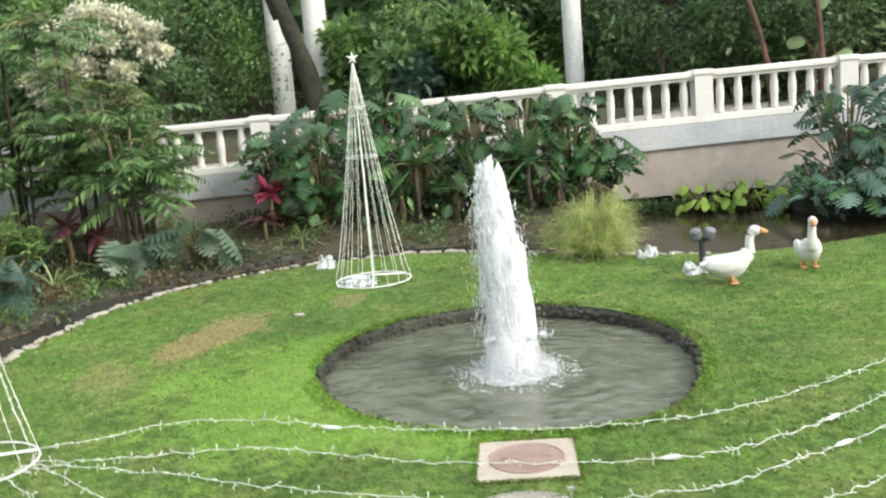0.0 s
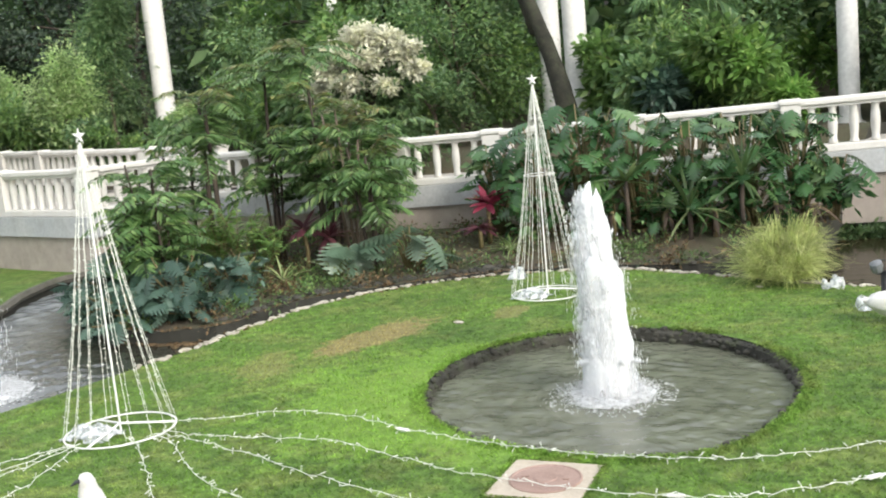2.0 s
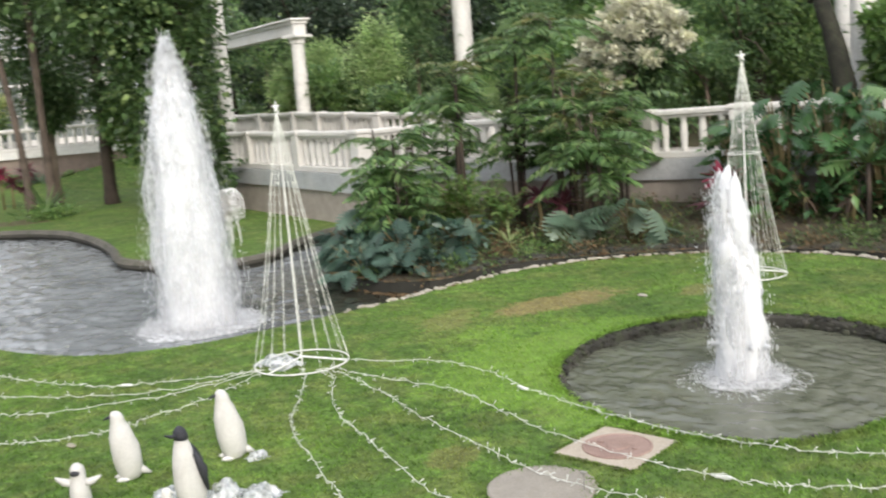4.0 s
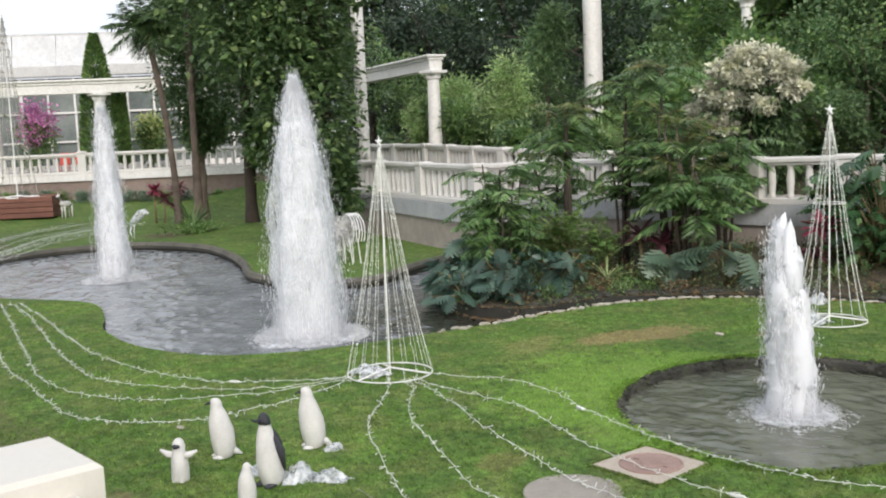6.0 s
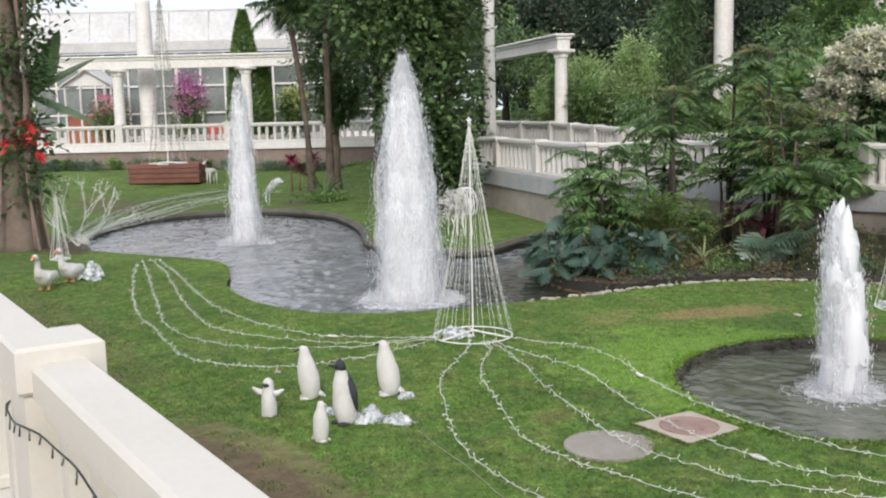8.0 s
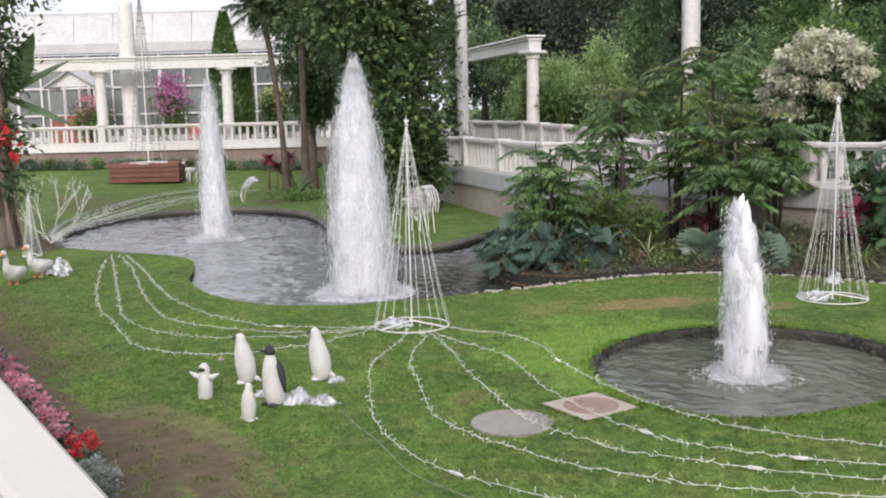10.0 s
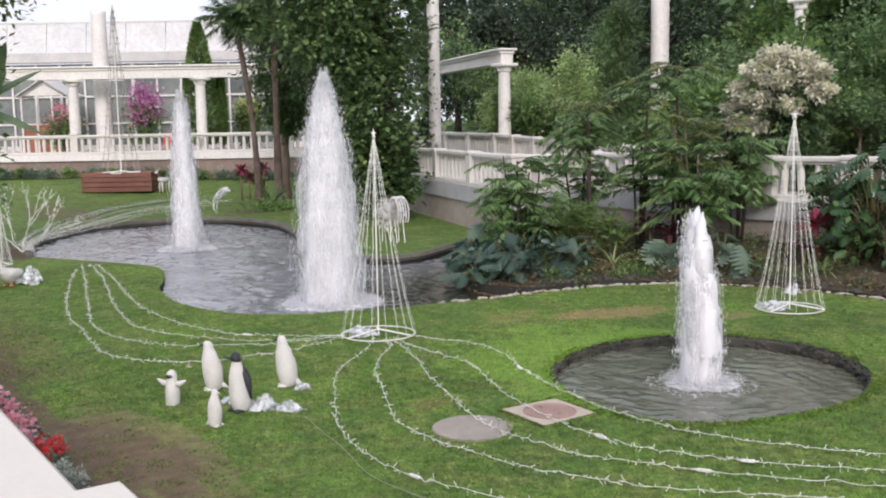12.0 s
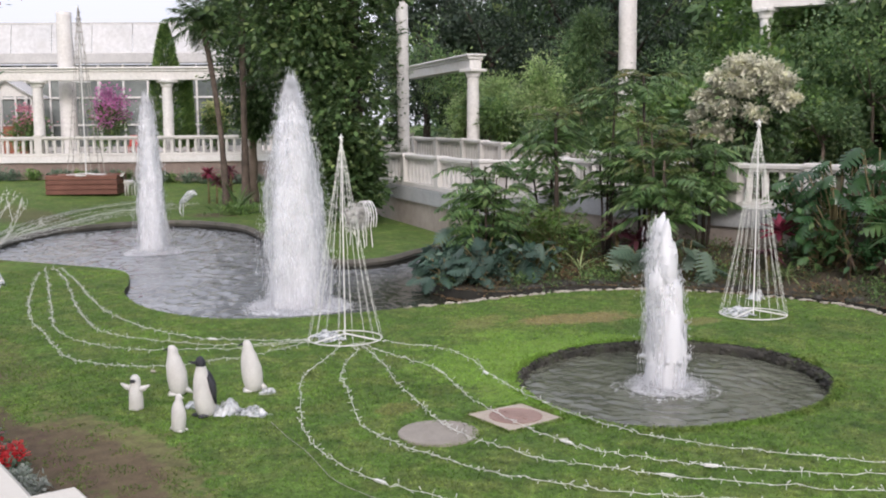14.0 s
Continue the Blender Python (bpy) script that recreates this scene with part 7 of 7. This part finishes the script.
SHRUBS = [(-15.0, 24.0, 1.5, L_MID), (-12.6, 25.0, 2.6, L_LIME), (-10.6, 23.8, 2.4, L_DARK), (-9.6, 25.6, 3.6, L_DARK), (-7.6, 24.5, 2.4, L_DARK), (-2.3, 24.6, 2.4, L_DARK), (-1.6, 23.4, 1.7, L_BLUE),
          (-0.7, 24.0, 2.6, L_LIME), (0.1, 23.5, 2.3, L_LIME), (0.9, 22.9, 1.2, L_LIME), (4.4, 25.4, 2.8, L_DARK), (3.6, 27.8, 2.4, L_FOREST), (6.0, 24.4, 2.4, L_DARK), (7.6, 24.0, 2.6, L_BLUE), (9.8, 24.8, 2.8, L_MID), (12.0, 25.0, 3.2, L_DARK),
          (-18.2, 24.6, 1.9, L_MID), (-16.0, 25.6, 1.7, L_LIGHT), (-23.6, 27.2, 2.8, L_MID), (-28.2, 29.4, 4.6, L_LIGHT), (-30.6, 30.2, 5.6, L_MID), (-33.0, 31.0, 6.4, L_DARK), (-26.5, 30.5, 2.8, L_MID), (-13.6, 27.6, 4.2, L_MID), (-8.0, 27.4, 4.6, L_MID)]
for x, y, h, mt in SHRUBS:
    z = ground_z(x, y)
    lobes = []
    mt = L_DARK if x > 3 else L_FOREST if mt is L_DARK else mt
    for k in range(5):
        a, r = 2.4 * k + rng.uniform(0, 1), h * rng.uniform(0.24, 0.36)
        lobes.append((0.34 * h * math.cos(a), 0.3 * h * math.sin(a), h * (0.3, 0.5, 0.68, 0.45, 0.82)[k], r, r * 0.9, r * 0.75))
    tree("shrub", x, y, z, h * 0.5, 0.06, lobes, [mt] if x > 3 else [mt, L_MID if mt in (L_FOREST, L_LIME, L_LIGHT) else L_FOREST, mt], "leafy green shrub behind the balustrade", category="shrub",
         leaf=float(rng.uniform(0.1, 0.26)), clumps=20, per=int(rng.integers(34, 50)), width=float(rng.uniform(0.2, 0.65)), spread=float(rng.uniform(0.16, 0.3)), shell=float(rng.uniform(0.35, 0.7)))
for x, y, h in ((-21.3, 26.3, 4.3), (-25.4, 27.6, 3.9), (-26.8, 26.9, 3.2), (-17.2, 27.0, 2.2)):
    tree("shrub", x, y, 1.5, h * 0.5, 0.05, [(0, 0, h * 0.55, h * 0.2, h * 0.2, h * 0.25), (0.3, 0, h * 0.85, h * 0.17, h * 0.17, h * 0.16), (-0.45, 0.1, h * 0.7, h * 0.16, h * 0.16, h * 0.16), (0.55, -0.2, h * 0.6, h * 0.15, h * 0.15, h * 0.14)], [L_LIGHT], "light green airy shrub behind the balustrade", category="shrub", leaf=0.15, clumps=34, per=40, width=0.4, spread=0.3, shell=0.4)
tree("feathery_shrub", -21.3, 28.6, 1.6, 3.2, 0.08, [(0, 0, 2.6, 1.3, 1.1, 1.5), (-0.2, 0, 4.4, 1.0, 0.9, 1.1), (0.3, 0.2, 5.4, 0.6, 0.6, 0.7)], [L_FOREST], "dark feathery shrub beside the tall column", category="shrub", leaf=0.24, clumps=60, per=60, width=0.16, spread=0.26, shell=0.4)
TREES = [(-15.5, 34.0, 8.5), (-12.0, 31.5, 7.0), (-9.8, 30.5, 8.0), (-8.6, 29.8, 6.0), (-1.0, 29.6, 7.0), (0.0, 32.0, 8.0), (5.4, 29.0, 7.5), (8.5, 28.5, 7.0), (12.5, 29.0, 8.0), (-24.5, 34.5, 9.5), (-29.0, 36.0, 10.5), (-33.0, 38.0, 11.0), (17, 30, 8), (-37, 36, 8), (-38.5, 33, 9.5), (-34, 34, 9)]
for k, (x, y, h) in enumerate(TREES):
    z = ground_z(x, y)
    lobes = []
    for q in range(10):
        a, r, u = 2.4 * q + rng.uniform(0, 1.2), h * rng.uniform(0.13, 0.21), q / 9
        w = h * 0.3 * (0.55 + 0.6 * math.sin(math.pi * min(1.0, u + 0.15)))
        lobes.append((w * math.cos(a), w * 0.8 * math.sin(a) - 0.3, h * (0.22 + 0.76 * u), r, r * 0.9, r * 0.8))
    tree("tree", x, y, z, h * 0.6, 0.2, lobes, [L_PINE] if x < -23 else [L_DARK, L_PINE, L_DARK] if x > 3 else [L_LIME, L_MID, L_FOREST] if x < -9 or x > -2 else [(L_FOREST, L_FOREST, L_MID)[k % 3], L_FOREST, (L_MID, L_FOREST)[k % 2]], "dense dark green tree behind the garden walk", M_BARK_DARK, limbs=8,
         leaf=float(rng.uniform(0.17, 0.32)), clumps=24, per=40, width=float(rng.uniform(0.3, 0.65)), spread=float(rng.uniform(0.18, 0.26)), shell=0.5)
tree("leaning_palm", -3.75, 24.0, 1.5, 4.4, 0.25, [(-1.9, 0, 5.6, 1.2, 0.9, 0.7)], [L_DARK], "dark mossy leaning trunk before the columns", M_MOSSBARK, "palm tree", 2, (-1.3, 0), 0.3, 30, 24, bow=0.24)
v, f = join([crown_arrays((-25.5 + 0.12 * math.sin(3 * z), 22.5, z), (0.26, 0.26, 0.45), 11, 26, 0.14, 0.5, 0.35, 0.0, 0.6) for z in np.arange(1.9, 10.5, 0.5) if math.sin(2.3 * z) > -0.7])
tagged(soup("climbing_ivy", v, f, L_DARK), "dark ivy climbing the tall slim column", "ivy")
v, f = crown_arrays((-11.9, 27.3, 4.9), (0.5, 0.4, 1.6), 50, 30, 0.18, 0.4, 0.2, 0.1, 0.6)
tagged(soup("climbing_vine", v, f, L_MID), "green climbing vine on the pergola column", "vine")
palm(6.25, 22.6, 4.6, 0.07, 20, 1.3, "slim palm with a reddish trunk behind the bridge", (-1.5, 0.3), L_DARK, M_REDBARK)
palm(7.3, 22.4, 4.8, 0.07, 20, 1.3, "slim palm with a reddish trunk behind the bridge", (-0.4, 0.3), L_DARK, M_REDBARK)
palm(-1.2, 25.2, 3.6, 0.12, 22, 1.5, "feathery palm behind the balustrade", (0, 0), L_FERN)

big_leaf_plant("banana_shrub", 8.2, 24.0, 2.9, 1.5, 18, [LEAF_BANANA], "broad-leaved banana shrub behind the bridge", size=(0.3, 0.5), low=0.4)
tree("tree", -26.6, 18.6, 0.3, 6.5, 0.2, [(0, 0, 4.6, 1.7, 1.6, 1.8), (-0.6, -0.6, 7.4, 2.3, 2.1, 1.9), (0.8, 0.6, 2.6, 1.0, 0.9, 1.2), (0, 0, 9.6, 2.6, 2.2, 1.6)], [L_DARK, L_DARK, L_MID, L_DARK], "dense leafy tree behind the palms", M_BARK_DARK, leaf=0.14, clumps=120, per=52, spread=0.16, width=0.6)

tree("tree", -29.8, 18.3, 0.3, 6.0, 0.18, [(0, 0, 5.2, 1.5, 1.5, 1.7), (-0.3, 0.5, 7.6, 1.7, 1.6, 1.6), (0.5, 0, 3.4, 0.9, 0.9, 0.9)], [L_DARK, L_MID, L_DARK], "leafy tree behind the palms on the far lawn", M_BARK, leaf=0.17, clumps=90, per=52, spread=0.2, width=0.6)

arrs = []
for k in range(1500):
    x, y = rng.uniform(-62, 40), rng.uniform(36, 58)
    if x < -40 and y < 44:
        continue
    z = ground_z(x, y)
    arrs.append(crown_arrays((x, y, z + rng.uniform(0.5, 11.0)), (2.2, 1.8, 1.6), 5, 9, 0.8, 0.2, 0.4, 0.2, 0.5))
v, f = join(arrs)
tagged(soup("forest_foliage", v, f, L_FOREST), "dense dark forest foliage on the hillside", "forest", kind="stuff")

# ---- far terrace things ----
def topiary(u, v, h, r, label):
    p = far_pt(u, v, 1.95)
    t = thing("cypress", (p.x, p.y, 1.94), label, "topiary")
    g = Geo()
    g.tube([(0, 0, 0), (0, 0, h * 0.4)], 0.08, 7)
    g.object("trunk", M_BARK, t)
    n = 5000
    q = rng.random(n)
    rad = r * np.interp(q, [0, 0.15, 0.5, 0.85, 1], [0.7, 1.0, 0.8, 0.35, 0.02]) * (0.8 + 0.25 * rng.random(n))
    a = rng.uniform(0, 2 * math.pi, n)
    b = np.column_stack([rad * np.cos(a), rad * np.sin(a), 0.3 + (h - 0.3) * q])
    ax = np.column_stack([np.cos(a), np.sin(a), np.ones(n)])
    vv, ff = leaf_arrays(b, ax, 0.28, 0.1)
    tagged(soup("crown", vv, ff, L_MID, t), kind="stuff")


topiary(3.2, 1.6, 6.3, 0.85, "tall clipped green cypress on the far terrace")
topiary(4.2, 1.8, 4.2, 0.16, "slim dark cypress on the far terrace")


def blossom_shrub(x, y, z, h, mat, label, rad=1.0, blooms=45):
    t = thing("flowering_shrub", (x, y, z), label, "shrub")
    g = Geo()
    for k in range(4):
        g = Geo()
        g.tube([(0, 0, 0), (rng.normal(0, 0.25), rng.normal(0, 0.2), h * 0.8)], [0.04, 0.02], 6)
        g.object("stem", M_BARK, t)
    v, f = crown_arrays((0, 0, h * 0.5), (rad, rad * 0.8, h * 0.4), 50, 30, 0.2, 0.4, 0.25, 0.2, 0.5)
    tagged(soup("leaves", v, f, L_MID, t), kind="stuff")
    v, f = crown_arrays((0, 0, h * 0.72), (rad * 1.05, rad * 0.85, h * 0.33), blooms, 30, 0.15, 0.5, 0.2, 0.2, 0.8)
    tagged(soup("blossom", v, f, mat, t), kind="stuff")


p = far_pt(-0.1, 3.0, 1.94)
blossom_shrub(p.x, p.y, 1.94, 3.2, L_MAGENTA, "bougainvillea shrub covered in magenta blossom", 1.0)
p = far_pt(-3.9, 2.4, 1.94)
blossom_shrub(p.x, p.y, 1.94, 2.4, L_PINK, "shrub with dusty pink blossom on the far terrace", 1.0, 14)
p = far_pt(4.9, 5.5, 1.94)
blossom_shrub(p.x, p.y, 1.94, 2.8, L_GRASS, "yellow and pink leaved shrub before the greenhouse", 0.8)


def red_chair(u):
    p = far_pt(u, 1.4, 1.94)
    t = thing("chair", pose(p.x, p.y, 1.94, 0, 0, 57), "bright red plastic chair on the far terrace", "chair", "red terrace chairs")
    g = Geo()
    g.box((0, 0, 0.45), (0.45, 0.45, 0.05), ch=0.015)
    g.object("seat", M_RED, t)
    g = Geo()
    g.box((0, 0.21, 0.72), (0.44, 0.04, 0.5), ch=0.015)
    g.object("backrest", M_RED, t)
    for sx in (-1, 1):
        for sy in (-1, 1):
            g = Geo()
            g.tube([(0.19 * sx, 0.19 * sy, 0), (0.18 * sx, 0.18 * sy, 0.44)], 0.02, 6)
            g.object("leg", M_RED, t)


red_chair(1.5)
red_chair(2.1)


def kiosk():
    p = far_pt(-5.6, 4.5, 1.94)
    t = thing("garden_kiosk", pose(p.x, p.y, 1.94, 0, 0, 57), "small white gabled garden kiosk with terracotta panels", "kiosk")
    for k in range(4):
        g = Geo()
        g.box((-1.2 + 0.8 * k, 0, 1.5), (0.1, 0.1, 3.0), ch=0.01)
        g.object("post", M_WHITE_FAR, t)
    for k in range(3):
        g = Geo()
        g.box((-0.8 + 0.8 * k, 0.05, 0.75), (0.7, 0.05, 1.45), ch=0.01)
        g.object("panel", M_TERRA, t)
    for sx in (-1, 1):
        g = Geo()
        g.box(None, (1.75, 2.4, 0.06), m4=pose(0.72 * sx, 0.9, 3.4, 0, 32 * sx, 0))
        g.object("roof", M_ROOF, t)
    g = Geo()
    g.add([(-1.3, 0, 3.0), (1.3, 0, 3.0), (0, 0, 3.8), (-1.3, 0.06, 3.0), (1.3, 0.06, 3.0), (0, 0.06, 3.8)], [(0, 1, 2), (5, 4, 3), (0, 3, 4, 1), (1, 4, 5, 2), (2, 5, 3, 0)])
    g.object("gable", M_WHITE_FAR, t)


kiosk()

# ---- old tree with hanging vines, banana and poinsettia beside the pond ----
def vine_tree():
    x, y = -20.2, 4.6
    z = ground_z(x, y)
    t = tree("vine_tree", x, y, z, 7.0, 0.42, [(0.4, 0.4, 8.2, 2.6, 2.2, 1.4), (-0.8, 0.3, 7.2, 1.8, 1.8, 1.2), (-0.3, 0, 4.6, 0.9, 0.9, 1.4)], [L_MID, L_MID, L_DARK], "old brown tree hung with vines and pink blossom", M_BARK, clumps=60, per=36, leaf=0.2)
    for k in range(20):
        g = Geo()
        a = rng.uniform(0, 2 * math.pi)
        r0, r1 = rng.uniform(0.4, 0.7), rng.uniform(0.3, 0.9)
        g.tube(catmull([(r0 * math.cos(a), r0 * math.sin(a), 6.8), (0.5 * math.cos(a + 0.3), 0.5 * math.sin(a + 0.3), 4.2), (0.5 * math.cos(a), 0.5 * math.sin(a), 2.0), (r1 * math.cos(a), r1 * math.sin(a), 0.0)], 5), 0.035, 5)
        g.object("root", M_ROOT, t)
    v, f = crown_arrays((1.4, 1.2, 7.3), (1.6, 1.4, 0.9), 60, 14, 0.15, 0.4, 0.16, 0, 0.8)
    tagged(soup("blossom", v, f, L_PINK, t), kind="stuff")
    v, f = crown_arrays((0.6, 0.1, 2.7), (0.7, 0.6, 0.35), 12, 9, 0.2, 0.4, 0.14, 0, 0.6)
    tagged(soup("red_blossom", v, f, L_SCARLET, t), kind="stuff")
    v, f = crown_arrays((0.2, 0.2, 2.4), (0.9, 0.7, 1.7), 40, 26, 0.2, 0.4, 0.18, 0, 0.6)
    tagged(soup("undergrowth", v, f, L_DARK, t), kind="stuff")
    b = thing("banana_plant", (-21.6, 5.4, ground_z(-21.6, 5.4)), "banana plant with broad pale green leaves", "plant")
    g = Geo()
    g.tube([(0, 0, 0), (-0.1, 0, 1.8), (-0.1, 0, 4.0)], [0.14, 0.1, 0.05], 8)
    g.object("stem", M_CANE, b)
    for az, el in ((75, 42), (60, -12), (40, 70), (230, 40), (140, 55)):
        q = new("leaf", LEAF_BANANA)
        q.parent = b
        q.matrix_basis = pose(-0.1, 0, 3.9, 0, -el, az)


vine_tree()


# ---- flower bed under the terrace ----
def bedding(x, y, mat, label, flower=True):
    t = thing("bedding_plant", (x, y, ground_z(x, y)), label, "flower", "bedding flowers under the terrace")
    v, f = crown_arrays((0, 0, 0.07), (0.13, 0.12, 0.06), 16, 12, 0.06, 0.3, 0.35, 0.4, 0.6)
    tagged(soup("leaves", v, f, L_SILVER if flower else L_DUSTY, t), kind="stuff")
    if flower:
        v, f = crown_arrays((0, 0, 0.15), (0.14, 0.13, 0.05), 10, 9, 0.055, 0.6, 0.2, 0.5, 0.95)
        tagged(soup("petals", v, f, mat, t), kind="stuff")


for k in range(26):
    x = -9.5 + 0.36 * k
    if x < -2.3:
        bedding(x + rng.normal(0, 0.06), 2.5 + rng.normal(0, 0.04), L_PINK, "pink bedding flowers in the border under the terrace")
    elif x < -1.45:
        bedding(x, 2.56 + rng.normal(0, 0.04), L_SCARLET, "scarlet bedding flowers in the border under the terrace")
    else:
        bedding(x, 2.5 + rng.normal(0, 0.06), L_SILVER, "silver-leaved bedding plant in the border", False)
for k in range(22):
    x = -9.6 + 0.37 * k
    if x < -2.9:
        bedding(x + rng.normal(0, 0.06), 2.14 + rng.normal(0, 0.04), L_PINK, "pink bedding flowers in the border under the terrace")
    elif x < -1.9:
        bedding(x, 2.16 + rng.normal(0, 0.04), L_SCARLET, "scarlet bedding flowers in the border under the terrace")
